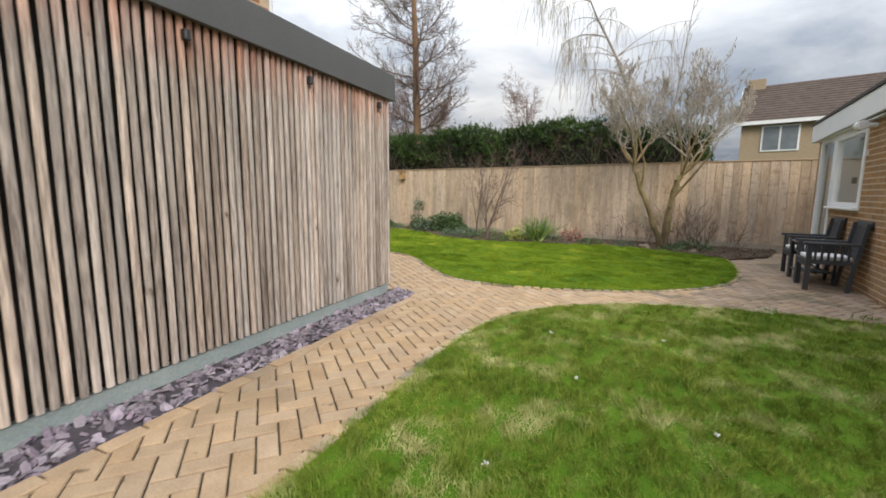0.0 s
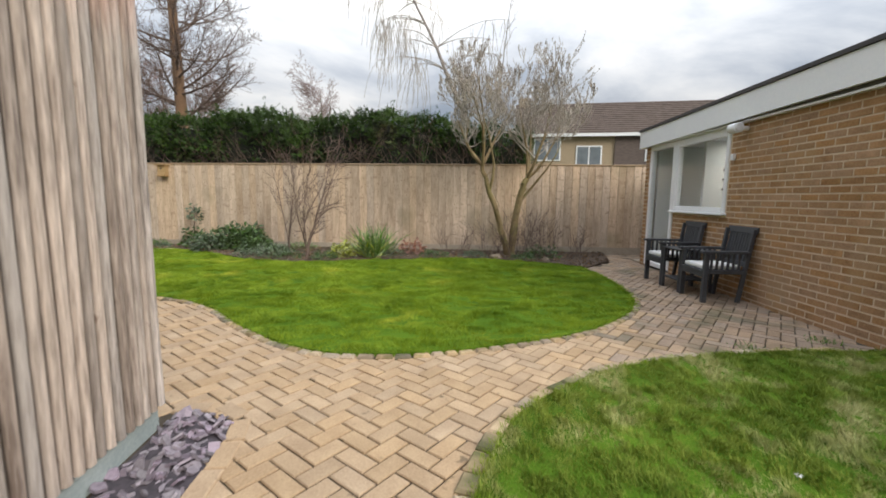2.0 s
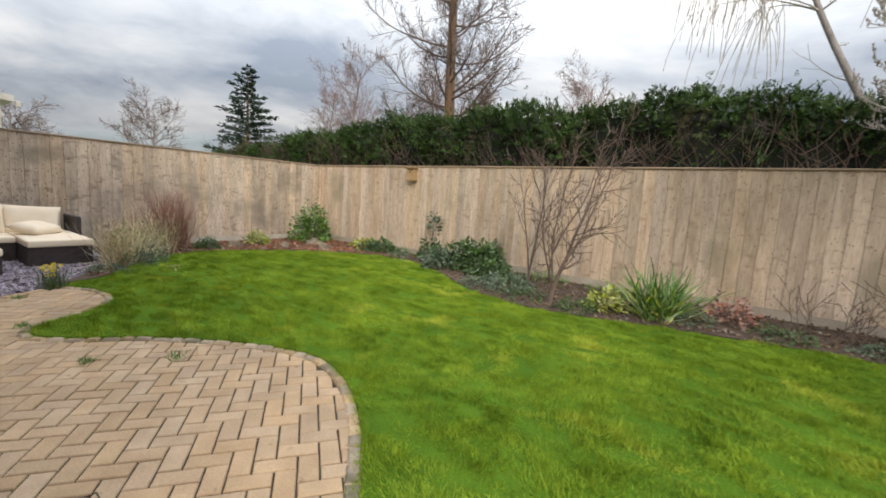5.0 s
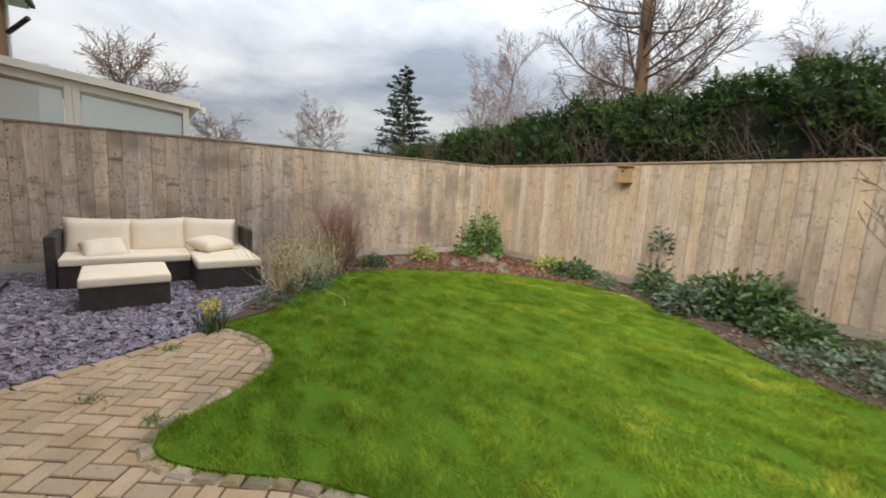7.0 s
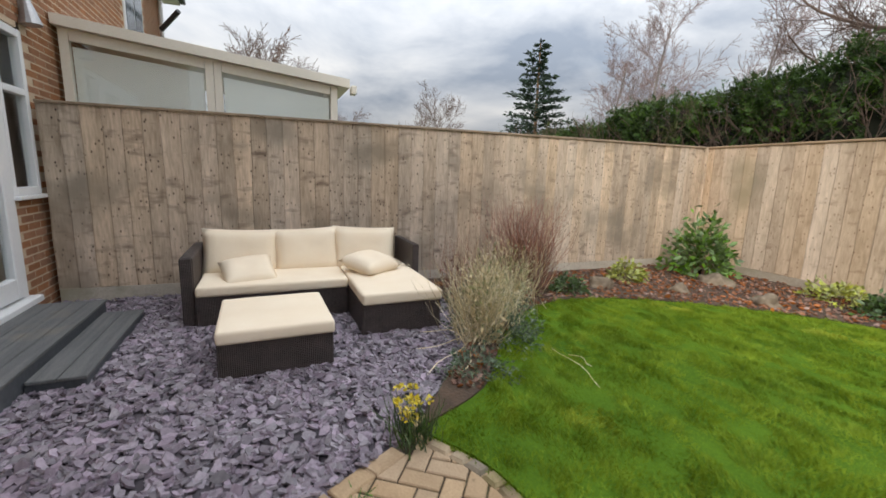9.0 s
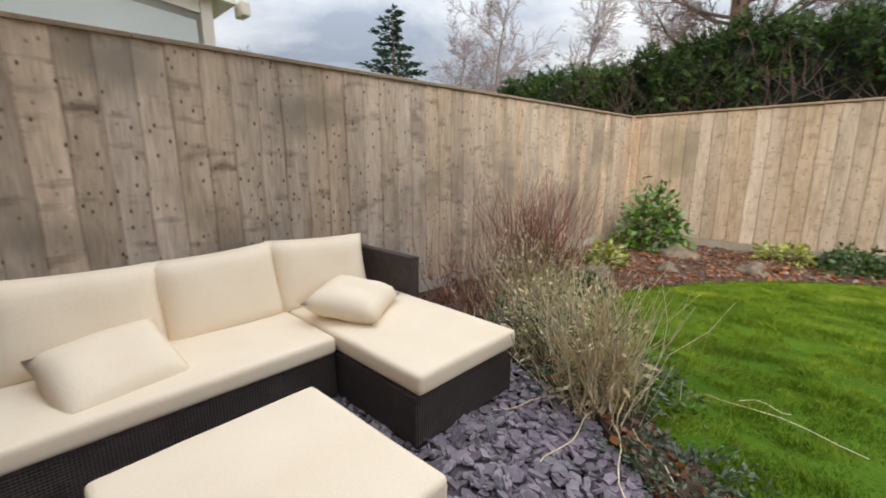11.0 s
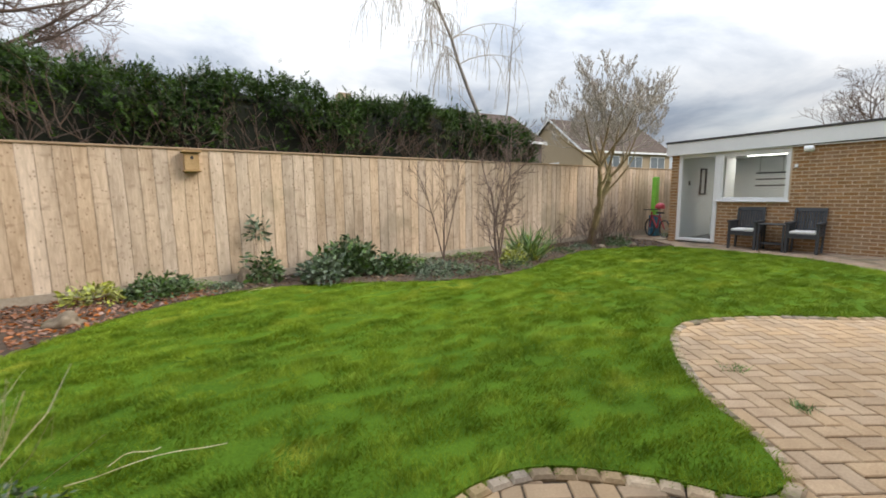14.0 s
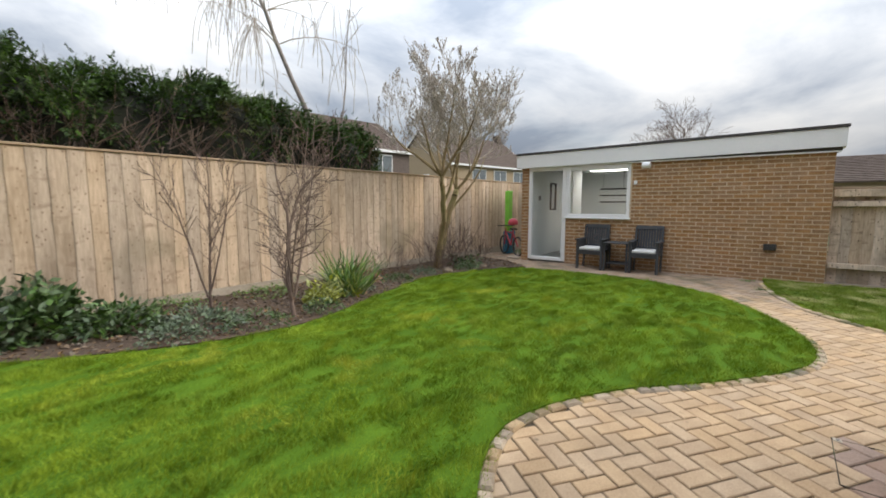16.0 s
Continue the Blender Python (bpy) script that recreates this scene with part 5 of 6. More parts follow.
def limb(rng, p, d, length, r, level, spec, out, fine=0.0035, hull=None):
    """Grows one limb and its side limbs. spec per level: (pieces, wander, lift, children, angle, ratio, start)."""
    pieces, wander, lift, kids, angle, ratio, start = spec[level][:7]
    thin = spec[level][7] if len(spec[level]) > 7 else 0.55
    pts, p = [(p, r)], p.copy()
    for k in range(pieces):
        d = (d + Vector((rng.gauss(0, wander), rng.gauss(0, wander), rng.gauss(0, wander) + lift))).normalized()
        q = p + d * (length / pieces)
        if hull and level >= 1 and not hull(q) and (q.z < 2.3 or rng.random() < 0.75):
            if k:
                out[-1] = out[-1][:4] + (fine,)
            pieces = k
            break
        r1 = max(r * (1 - 0.75 * (k + 1) / pieces), fine)
        out.append((level, p, q, pts[-1][1], r1))
        p = q
        pts.append((p, r1))
    if level + 1 < len(spec) and pieces:
        for c in range(kids):
            f = start + (1 - start) * (c + rng.random()) / kids
            j = min(int(f * pieces), pieces - 1)
            o, ro = pts[j][0].lerp(pts[j + 1][0], f * pieces - j), pts[j][1]
            dd = (pts[j + 1][0] - pts[j][0]).normalized()
            side = dd.cross(Vector((rng.gauss(0, 1), rng.gauss(0, 1), rng.gauss(0, 1)))).normalized()
            a = radians(angle * rng.uniform(0.7, 1.25))
            limb(rng, o, dd * math.cos(a) + side * math.sin(a), length * ratio * rng.uniform(0.6, 1.15) * (1.15 - 0.55 * f), max(ro * thin, fine), level + 1, spec, out, fine, hull)


def bare_tree(name, place, label, starts, spec, seed, trunk_mat, twig_mat, split=1, category="tree", group="", fine=0.0035):
    rng = random.Random(seed)
    t = thing(name, place, label, category, group)
    out = []
    for p, d, l, r in starts:
        first = len(out)
        limb(rng, Vector(p), Vector(d).normalized(), l, r, 0, spec, out, fine)
        tubes("trunk" if len(starts) == 1 else "stem", [s[1:] for s in out[first:] if s[0] <= split - 1], trunk_mat, t)
    tubes("crown", [s[1:] for s in out if s[0] > split - 1], twig_mat, t)
    return t


# garden tree: two leaning stems from one base, forked limbs, broom of upright pale-budded twigs
def garden_tree():
    g = random.Random(12)
    t = thing("garden_tree", (0.38, 12.5, 0.02), "bare two-stemmed garden tree with a rounded crown of pale budded twigs", "tree")
    stems = (([(0.0, 0.0, -0.05), (-0.10, -0.10, 0.25), (-0.20, -0.25, 0.55), (-0.37, -0.46, 1.0), (-0.55, -0.58, 1.5), (-0.68, -0.62, 1.85)], 0.075, 0.042),
             ([(0.04, 0.02, -0.05), (0.05, -0.06, 0.35), (0.08, -0.14, 0.75), (0.17, -0.26, 1.3), (0.27, -0.30, 1.62)], 0.088, 0.055))
    ends = []
    for pts, r0, r1 in stems:
        trunk = []
        q = [Vector(pts[0])]
        for a, b in zip(pts, pts[1:]):
            for f in (0.33, 0.67, 1.0):
                q.append(Vector(a).lerp(Vector(b), f) + Vector((g.gauss(0, 0.013), g.gauss(0, 0.013), 0)))
        for i in range(len(q) - 1):
            ra, rb = r0 + (r1 - r0) * i / (len(q) - 1), r0 + (r1 - r0) * (i + 1) / (len(q) - 1)
            trunk.append((q[i], q[i + 1], ra * (1.35 if i == 0 else g.uniform(0.95, 1.08)), rb))
        ends.append((q[-1], q[-5]))
        for k in range(5):
            o = q[g.randrange(4, len(q) - 1)]
            spur = [o]
            for c in range(3):
                spur.append(spur[-1] + Vector((g.gauss(0, 0.08), g.gauss(0, 0.08), 0.08)))
                trunk.append((spur[-2], spur[-1], 0.011 - 0.003 * c, 0.008 - 0.003 * c))
        tubes("stem", trunk, M_BARK, t)
    (la, lb), (ra, rb) = ends
    centre = Vector((0.18, -0.55, 0))
    out = []
    spec = [(5, 0.13, 0.06, 6, 42, 0.85, 0.3, 0.6), (5, 0.12, 0.13, 5, 38, 0.72, 0.15, 0.55), (4, 0.11, 0.18, 4, 34, 0.66, 0.2, 0.65), (3, 0.10, 0.2, 3, 30, 0.6, 0.2, 0.8), (3, 0.09, 0.15, 0, 0, 0, 0)]

    def hull(q):
        e = ((q.x - centre.x) / 2.1) ** 2 + ((q.y - centre.y) / 1.6) ** 2 + (max(q.z - 2.75, 0) / 1.75) ** 2
        return q.z > 2.05 + 0.12 * abs(q.x - centre.x) and e + 0.45 * noise.noise(q * 1.6) < 0.95
    for root, aims in ((la, ((-1.35, -0.55, 2.4), (-0.85, -1.3, 2.75), (-0.3, -0.1, 2.9), (-0.25, -0.85, 3.0), (-1.0, 0.1, 2.7))), (lb, ((-0.2, -0.75, 2.4),)),
                       (ra, ((1.05, -0.4, 2.15), (0.6, -1.0, 2.5), (0.45, 0.15, 2.6), (0.2, -0.45, 2.7), (0.95, 0.2, 2.4))), (rb, ((0.75, -0.75, 1.95),))):
        for a in aims:
            d = Vector(a) - root
            first = len(out)
            limb(g, root, d.normalized(), d.length * 1.3, 0.034, 0, spec, out, 0.003, hull)
            tubes("limb", [s[1:] for s in out[first:] if s[0] == 0], M_BARK, t)
    tubes("crown", [s[1:] for s in out if s[0] > 0], M_TWIG_PALE, t, "dense upright pale twigs")
    h = np.random.default_rng(5)
    tip = np.array([s[2][:] for s in out if s[0] >= 3])
    d = h.normal(0, 0.35, (len(tip), 3)) + (0, 0, 1); d /= np.linalg.norm(d, axis=1, keepdims=True)
    w = np.cross(d, h.normal(0, 1, (len(tip), 3))); w /= np.linalg.norm(w, axis=1, keepdims=True)
    s_ = h.uniform(0.012, 0.024, len(tip))[:, None]
    quads_mesh("bud_haze", np.stack([tip, tip + d * s_ + w * s_ * 0.45, tip + d * s_ * 2.2, tip + d * s_ - w * s_ * 0.45], 1), 4, M_TWIG_PALE, t, "pale swelling buds")


garden_tree()
bare_tree("bare_shrub", (-3.68, 11.55, 0.02), "tall bare twiggy shrub in the border",
          [((0, 0, 0), (0.0, 0.0, 1), 2.1, 0.03), ((0.02, 0, 0.25), (0.2, 0.1, 1), 2.3, 0.018), ((0, 0.02, 0.2), (-0.2, 0, 1), 2.2, 0.017), ((0, 0, 0.3), (0.1, -0.25, 1), 1.8, 0.015), ((0, 0, 0.35), (-0.1, 0.2, 1), 1.9, 0.015)],
          [(9, 0.13, 0.03, 13, 50, 0.30, 0.12), (5, 0.2, 0.06, 6, 44, 0.5, 0.2, 0.7), (3, 0.1, 0.1, 0, 0, 0, 0)], 8, M_TWIG, M_TWIG, category="shrub", group="bare shrubs")
bare_tree("bare_shrub", (-4.3, 12.25, 0.02), "slender bare twiggy shrub by the fence",
          [((0, 0, 0), (0.05, 0.0, 1), 1.9, 0.02), ((0, 0, 0.15), (-0.22, 0.1, 1), 1.8, 0.015), ((0, 0, 0.3), (0.2, -0.1, 1), 1.5, 0.013)],
          [(6, 0.06, 0.03, 9, 40, 0.36, 0.25), (4, 0.1, 0.12, 5, 40, 0.5, 0.2, 0.7), (3, 0.1, 0.1, 0, 0, 0, 0)], 9, M_TWIG, M_TWIG, category="shrub", group="bare shrubs")
for k, (x, y, n, l) in enumerate(((0.15, 12.35, 22, 0.75), (0.85, 12.45, 26, 0.85), (1.5, 12.35, 18, 0.6), (-0.75, 12.6, 12, 0.5))):
    g = random.Random(300 + k)
    bare_tree("brush_shrub", (x, y, 0.02), "low thicket of dry brown twigs under the tree",
              [((g.uniform(-0.35, 0.35), g.uniform(-0.2, 0.2), 0), (g.uniform(-0.35, 0.35), g.uniform(-0.3, 0.1), 1), l * g.uniform(0.6, 1.2), 0.006) for q in range(n)],
              [(4, 0.14, 0.0, 5, 40, 0.5, 0.2), (3, 0.12, 0.05, 0, 0, 0, 0)], 12 + k, M_TWIG, M_TWIG, category="shrub", group="dry thicket under the tree")
# tall tree behind the hedge
st = [((0, 0, 0), (0.0, 0.0, 1), 14.5, 0.26)]
bare_tree("tall_tree", (-11.0, 19.3, -0.06), "tall bare tree with a straight reddish trunk and fine curving twigs", st,
          [(14, 0.012, 0.02, 62, 84, 0.225, 0.2, 0.24), (9, 0.08, 0.095, 12, 48, 0.42, 0.15, 0.5), (5, 0.12, 0.07, 12, 46, 0.55, 0.15, 0.6), (4, 0.12, 0.05, 0, 0, 0, 0)], 15, M_BARK_TALL, M_TWIG, split=1, fine=0.006)
# pinkish birches and other bare crowns in the distance
BROOM = [(8, 0.04, 0.04, 22, 46, 0.44, 0.25, 0.35), (6, 0.10, 0.05, 11, 42, 0.52, 0.15, 0.55), (5, 0.12, 0.02, 8, 42, 0.55, 0.15, 0.7), (3, 0.12, -0.03, 0, 0, 0, 0)]
for k, (x, y, h, r, lab) in enumerate(((-22.5, 24.5, 8.8, 0.13, "bare birch with pinkish fine twigs"), (-26.5, 25.5, 7.8, 0.12, "bare birch with hazy pinkish twigs"), (-19.5, 27.0, 8.0, 0.12, "bare birch with a broad hazy crown"),
                                       (-15.5, 29.0, 7.5, 0.12, "small bare tree with reddish twigs"), (-9.0, 30.0, 7.8, 0.12, "bare tree with hazy crown behind the hedge"))):
    bare_tree("distant_birch", (x, y, -0.06), lab, [((0, 0, 0), (0.06, 0, 1), h, r)], BROOM, 30 + k, M_BARK_GREY, M_TWIG_PINK, group="bare trees in the distance", fine=0.008)
for k, (x, y, h, r, lab) in enumerate(((-25.0, 7.3, 5.2, 0.18, "dense bare fruit tree beyond the conservatory"), (-36.0, 11.5, 4.6, 0.14, "low bare tree far off"),
                                       (-33.0, 17.5, 5.4, 0.10, "thin bare tree far off"), (34.0, 12.6, 7.6, 0.20, "round-crowned tree beyond the outbuilding"))):
    bare_tree("distant_tree", (x, y, -0.06), lab, [((0, 0, 0), (0.03, 0, 1), h, r)], [(6, 0.06, 0.03, 16, 56, 0.62, 0.4, 0.45), (6, 0.11, 0.06, 10, 44, 0.55, 0.15, 0.55), (5, 0.12, 0.05, 8, 42, 0.55, 0.15, 0.7), (3, 0.12, 0.0, 0, 0, 0, 0)], 50 + k, M_BARK_GREY, M_TWIG, group="bare trees in the distance", fine=0.009)
# weeping birch: leaning stem and long hanging strands
rngb = random.Random(77)
wb = thing("weeping_birch", (0.62, 15.1, -0.06), "weeping birch with a leaning stem and long hanging bare strands", "tree")
segs, p, tips, spurs = [], Vector((0, 0, 0)), [], []
for k in range(15):
    q = p + Vector((-0.17 - 0.011 * k + rngb.gauss(0, 0.035), 0.05 + rngb.gauss(0, 0.03), 0.60))
    segs.append((p, q, 0.085 - 0.005 * k, 0.085 - 0.005 * (k + 1)))
    if k >= 7:
        for c in range(4):
            tips.append((q.copy(), Vector((rngb.choice((-1.2, -0.9, 0.8)), rngb.gauss(0, 0.6), 0.75)).normalized(), rngb.uniform(0.9, 2.2)))
    elif k >= 5:
        spurs.append((q.copy(), Vector((rngb.choice((-1, 1)), rngb.gauss(0, 0.5), 0.7)).normalized(), rngb.uniform(0.5, 1.1)))
    p = q
p = Vector((-0.45, 0.1, 2.2))
second = []
for k in range(11):
    q = p + Vector((0.055 + rngb.gauss(0, 0.02), rngb.gauss(0, 0.02), 0.5))
    second.append((p, q, 0.026 - 0.002 * k, 0.026 - 0.002 * (k + 1)))
    if k > 3:
        spurs.append((q.copy(), Vector((rngb.choice((-0.6, 0.6)), rngb.gauss(0, 0.4), 0.8)).normalized(), rngb.uniform(0.25, 0.5)))
    p = q
tubes("trunk", segs, M_BARK_GREY, wb)
tubes("side_stem", second, M_BARK_GREY, wb)
strands = []
for o, d, l in spurs:
    p = o
    for k in range(4):
        d = (d + Vector((rngb.gauss(0, 0.2), rngb.gauss(0, 0.2), 0.08))).normalized()
        q = p + d * l / 4
        strands.append((p, q, 0.012 - 0.002 * k, 0.010 - 0.002 * k))
        e = q + (d + Vector((rngb.gauss(0, 0.8), rngb.gauss(0, 0.5), 0))).normalized() * l * 0.3
        strands.append((q, e, 0.005, 0.003))
        p = q
for o, d, l in tips:
    p = o
    for k in range(6):
        d = (d + Vector((rngb.gauss(0, 0.1), rngb.gauss(0, 0.1), -0.16))).normalized()
        q = p + d * l / 6
        strands.append((p, q, 0.016 - 0.002 * k, 0.014 - 0.002 * k))
        for c in range(5 if k > 3 else 1):
            if k < 2:
                continue
            a = p.lerp(q, rngb.random())
            dd = Vector((rngb.gauss(0, 0.3), rngb.gauss(0, 0.3), -0.3)).normalized()
            ln = rngb.uniform(0.4, 1.5)
            for s in range(5):
                dd = (dd + Vector((rngb.gauss(-0.03, 0.06), rngb.gauss(0, 0.06), -0.5))).normalized()
                b = a + dd * ln / 5
                strands.append((a, b, 0.0065, 0.0055))
                a = b
        p = q
tubes("crown", strands, M_TWIG_PALE, wb, "long hanging bare strands")

# conifer
cf = thing("conifer", (-22.2, 17.8, -0.06), "dark narrow conifer with ragged layered branches", "tree")
part("trunk", cyl((0, 0, 0), (0, 0, 7.1), 0.14, 0.02, 8), M_BARK_TALL, cf)
rng = np.random.default_rng(5)
lv = []
for k in range(150):
    z = 7.1 * (k / 150) ** 0.95
    R = (2.3 * (1 - z / 7.3) ** 0.8 + 0.15) * rng.uniform(0.35, 1.2)
    a = k * 2.4 + rng.uniform(-0.4, 0.4)
    n = int(75 * R + 12)
    s = rng.uniform(0.05, 1, n) ** 0.7
    wid = 0.16 * R * (1 - 0.6 * s)
    pts = np.stack([np.cos(a) * R * s, np.sin(a) * R * s, z - 0.30 * R * s + 0.32 * R * s * s], 1) + rng.normal(0, 1, (n, 3)) * np.stack([wid, wid, wid * 0.4], 1)
    d = np.stack([np.cos(a) + rng.normal(0, 0.5, n), np.sin(a) + rng.normal(0, 0.5, n), rng.normal(0.1, 0.3, n)], 1)
    d /= np.linalg.norm(d, axis=1, keepdims=True)
    b = np.cross(d, rng.normal(0, 1, (n, 3))); b /= np.linalg.norm(b, axis=1, keepdims=True)
    w = rng.uniform(0.05, 0.11, n)[:, None]
    lv.append(np.stack([pts, pts + d * w + b * w * 0.4, pts + d * w * 2, pts + d * w - b * w * 0.4], 1))
quads_mesh("crown", np.concatenate(lv), 4, M_CONIFER, cf)

# ---- hedge behind the back fence ----
hedge = tagged(new("hedge"), "tall dark conifer hedge behind the fence, with bare patches low down", "hedge", kind="stuff")


def hedge_top(x):
    return 3.32 + 0.09 * np.sin(x * 1.7) + 0.07 * np.sin(x * 4.3 + 1) + 0.05 * np.sin(x * 9.1) - 0.22 * np.maximum(0, x + 1.2) - 0.085 * np.maximum(0, -9.5 - x)


HX0, HX1, HYF, HYB = -19.5, 1.0, 14.75, 16.3
# added filler solid behind the sprays, coloured near-black for the hedge's inner shade
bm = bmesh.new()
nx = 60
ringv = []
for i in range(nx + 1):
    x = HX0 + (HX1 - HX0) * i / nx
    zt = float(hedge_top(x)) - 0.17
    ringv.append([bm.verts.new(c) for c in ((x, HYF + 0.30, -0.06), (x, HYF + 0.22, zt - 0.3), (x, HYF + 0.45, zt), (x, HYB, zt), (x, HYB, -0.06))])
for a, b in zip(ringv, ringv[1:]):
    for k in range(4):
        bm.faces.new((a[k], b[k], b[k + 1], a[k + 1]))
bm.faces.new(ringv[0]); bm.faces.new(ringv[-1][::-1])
part("hedge_core", bm, M_HEDGE_SHADE, hedge)
rng = np.random.default_rng(11)


def sprays(n, face):
    """Flat fans of narrow scale-leaf shoots, each fan on its own twig."""
    x = rng.uniform(HX0, HX1, n)
    zt = hedge_top(x)
    if face == "front":
        z = 1.75 + (zt - 1.75) * rng.uniform(0, 1, n) ** 0.5
        lump = 0.18 * np.sin(x * 2.3 + z * 1.7) + 0.14 * np.sin(x * 5.1 - z * 3.1) + 0.08 * np.sin(x * 11.3 + z * 7.0)
        y = HYF + 0.12 + lump + rng.normal(0, 0.08, n) + 0.25 * np.clip(z - zt + 0.35, 0, 1)
        bare = 2.45 + 0.26 * np.sin(x * 1.9 + 0.7) + 0.22 * np.sin(x * 4.7) + 0.14 * np.sin(x * 9.9 + 2) + 0.22 * np.clip(x + 5, 0, 1) - 0.5 * np.clip(-9 - x, 0, 1)
        keep = (z > bare) | (rng.uniform(0, 1, n) < 0.24)
    elif face == "top":
        y = rng.uniform(HYF + 0.2, HYB, n)
        z = zt + 0.07 * np.sin(x * 3.1 + y * 5) + np.abs(rng.normal(0, 0.13, n)) - 0.11
        keep = np.ones(n, bool)
    else:
        y = rng.uniform(HYF + 0.1, HYB, n)
        z = rng.uniform(1.7, 3.0, n)
        x = HX1 + 0.02 + rng.normal(0, 0.12, n) - 0.2 * np.clip(z - 3, 0, 1)
        keep = np.ones(n, bool)
    p = np.stack([x, y, z], 1)[keep]
    m, leaf = len(p), 11
    d = np.stack([rng.normal(0, 0.6, m), rng.normal(-0.75 if face == "front" else 0, 0.45, m), rng.normal(0.35 if face == "front" else 0.9, 0.5, m)], 1)
    d /= np.linalg.norm(d, axis=1, keepdims=True)
    side = np.cross(d, rng.normal(0, 1, (m, 3))); side /= np.linalg.norm(side, axis=1, keepdims=True)
    size = rng.uniform(0.10, 0.22, m)[:, None]
    out = []
    for k in range(leaf):
        f = k / (leaf - 1)
        sgn = 1 if k % 2 else -1
        root = p + d * size * f * 0.8
        a = d * 0.75 + side * sgn * (0.75 - 0.6 * f) + rng.normal(0, 0.12, (m, 3))
        a[:, 2] -= 0.15
        ln = size * (0.55 - 0.25 * f)
        w = side * size * 0.055 + np.cross(d, side) * size * 0.03
        out.append(np.stack([root, root + a * ln * 0.55 + w, root + a * ln, root + a * ln * 0.55 - w], 1))
    return np.concatenate(out)


quads_mesh("hedge_sprays", np.concatenate([sprays(14000, "front"), sprays(6500, "top"), sprays(1300, "end")]), 4, M_HEDGE, hedge)
tw = shoots(rng, (0, 0, 0), 0.0, 0.36, 900, 0.5, 0.005, 0.3)
off = np.stack([rng.uniform(HX0, HX1, 900), rng.uniform(HYF + 0.2, HYB - 0.3, 900), np.zeros(900)], 1)
off[:, 2] = hedge_top(off[:, 0]) - 0.08
quads_mesh("top_shoots", tw + np.tile(off, (4, 1))[:, None, :], 4, M_TWIG, hedge)
rr_ = random.Random(3)
bs = []
for k in range(520):
    x = rr_.uniform(HX0, HX1)
    p = Vector((x, HYF + rr_.uniform(0.0, 0.2), rr_.uniform(1.6, 2.35)))
    d = Vector((rr_.gauss(0, 0.9), -0.2, 0.75)).normalized()
    for s in range(5):
        d = (d + Vector((rr_.gauss(0, 0.22), rr_.gauss(-0.02, 0.1), 0.08))).normalized()
        q = p + d * rr_.uniform(0.1, 0.24)
        bs.append((p, q, 0.013 - 0.0022 * s, 0.0108 - 0.0022 * s))
        if s > 1:
            e = q + (d + Vector((rr_.gauss(0, 0.7), rr_.gauss(0, 0.3), 0.2))).normalized() * 0.17
            bs.append((q, e, 0.004, 0.0025))
        p = q
tubes("bare_branches", bs, M_HEDGE_WOOD, hedge)


# ---- houses beyond the fences ----
def far_house(name, x0, x1, y0, y1, eaves, ridge, wall_mat, label, along="x", rz=0.0, origin=(0, 0)):
    t = thing(name, (origin[0], origin[1], -0.06), label, "house", "houses beyond the garden", rz=rz)
    part("wall", box(x0, x1, y0, y1, 0, eaves), wall_mat, t)
    bm = bmesh.new()
    ym = (y0 + y1) / 2
    n = 16
    prof = []
    for ye, order in ((y0 - 0.35, range(n)), (y1 + 0.35, range(n - 1, -1, -1))):
        for k in order:
            f0, f1 = k / n, (k + 1) / n
            za, zb = eaves - 0.1 + (ridge - eaves + 0.1) * f0, eaves - 0.1 + (ridge - eaves + 0.1) * f1
            ya, yb = ye + (ym - ye) * f0, ye + (ym - ye) * f1
            step = [(ya, za - 0.02), (ya, za + 0.06), (yb, zb + 0.02)]
            prof += step if ye < ym else step[::-1]
    rows_ = [[bm.verts.new((x, y, z)) for y, z in prof] for x in (x0 - 0.3, x1 + 0.3)]
    for k in range(len(prof) - 1):
        bm.faces.new((rows_[0][k], rows_[1][k], rows_[1][k + 1], rows_[0][k + 1]))
    part("roof", bm, M_ROOF, t, "brown concrete tile roof")
    for x in (x0, x1 - 0.05):
        bm = bmesh.new()
        g = [[bm.verts.new((xx, y, z)) for y, z in ((y0, eaves), (y1, eaves), (ym, ridge - 0.1))] for xx in (x, x + 0.05)]
        bm.faces.new(g[0]); bm.faces.new(g[1][::-1])
        for k in range(3):
            bm.faces.new((g[0][k], g[0][(k + 1) % 3], g[1][(k + 1) % 3], g[1][k]))
        part("gable", bm, wall_mat, t)
    part("fascia", box(x0 - 0.3, x1 + 0.3, y0 - 0.40, y0 - 0.352, eaves - 0.2, eaves - 0.02), M_WHITE, t)
    for x in (x0 - 0.33, x1 + 0.302):
        bm = bmesh.new()
        v = [bm.verts.new(c) for xx in (x, x + 0.028) for c in ((xx, y0 - 0.35, eaves - 0.3), (xx, y0 - 0.35, eaves - 0.08), (xx, ym, ridge + 0.06), (xx, y1 + 0.35, eaves - 0.08), (xx, y1 + 0.35, eaves - 0.3), (xx, ym, ridge - 0.16))]
        bm.faces.new(v[:6]); bm.faces.new(v[6:][::-1])
        for i in range(6):
            bm.faces.new((v[i], v[(i + 1) % 6], v[6 + (i + 1) % 6], v[6 + i]))
        part("bargeboard", bm, M_WHITE, t)
    return t


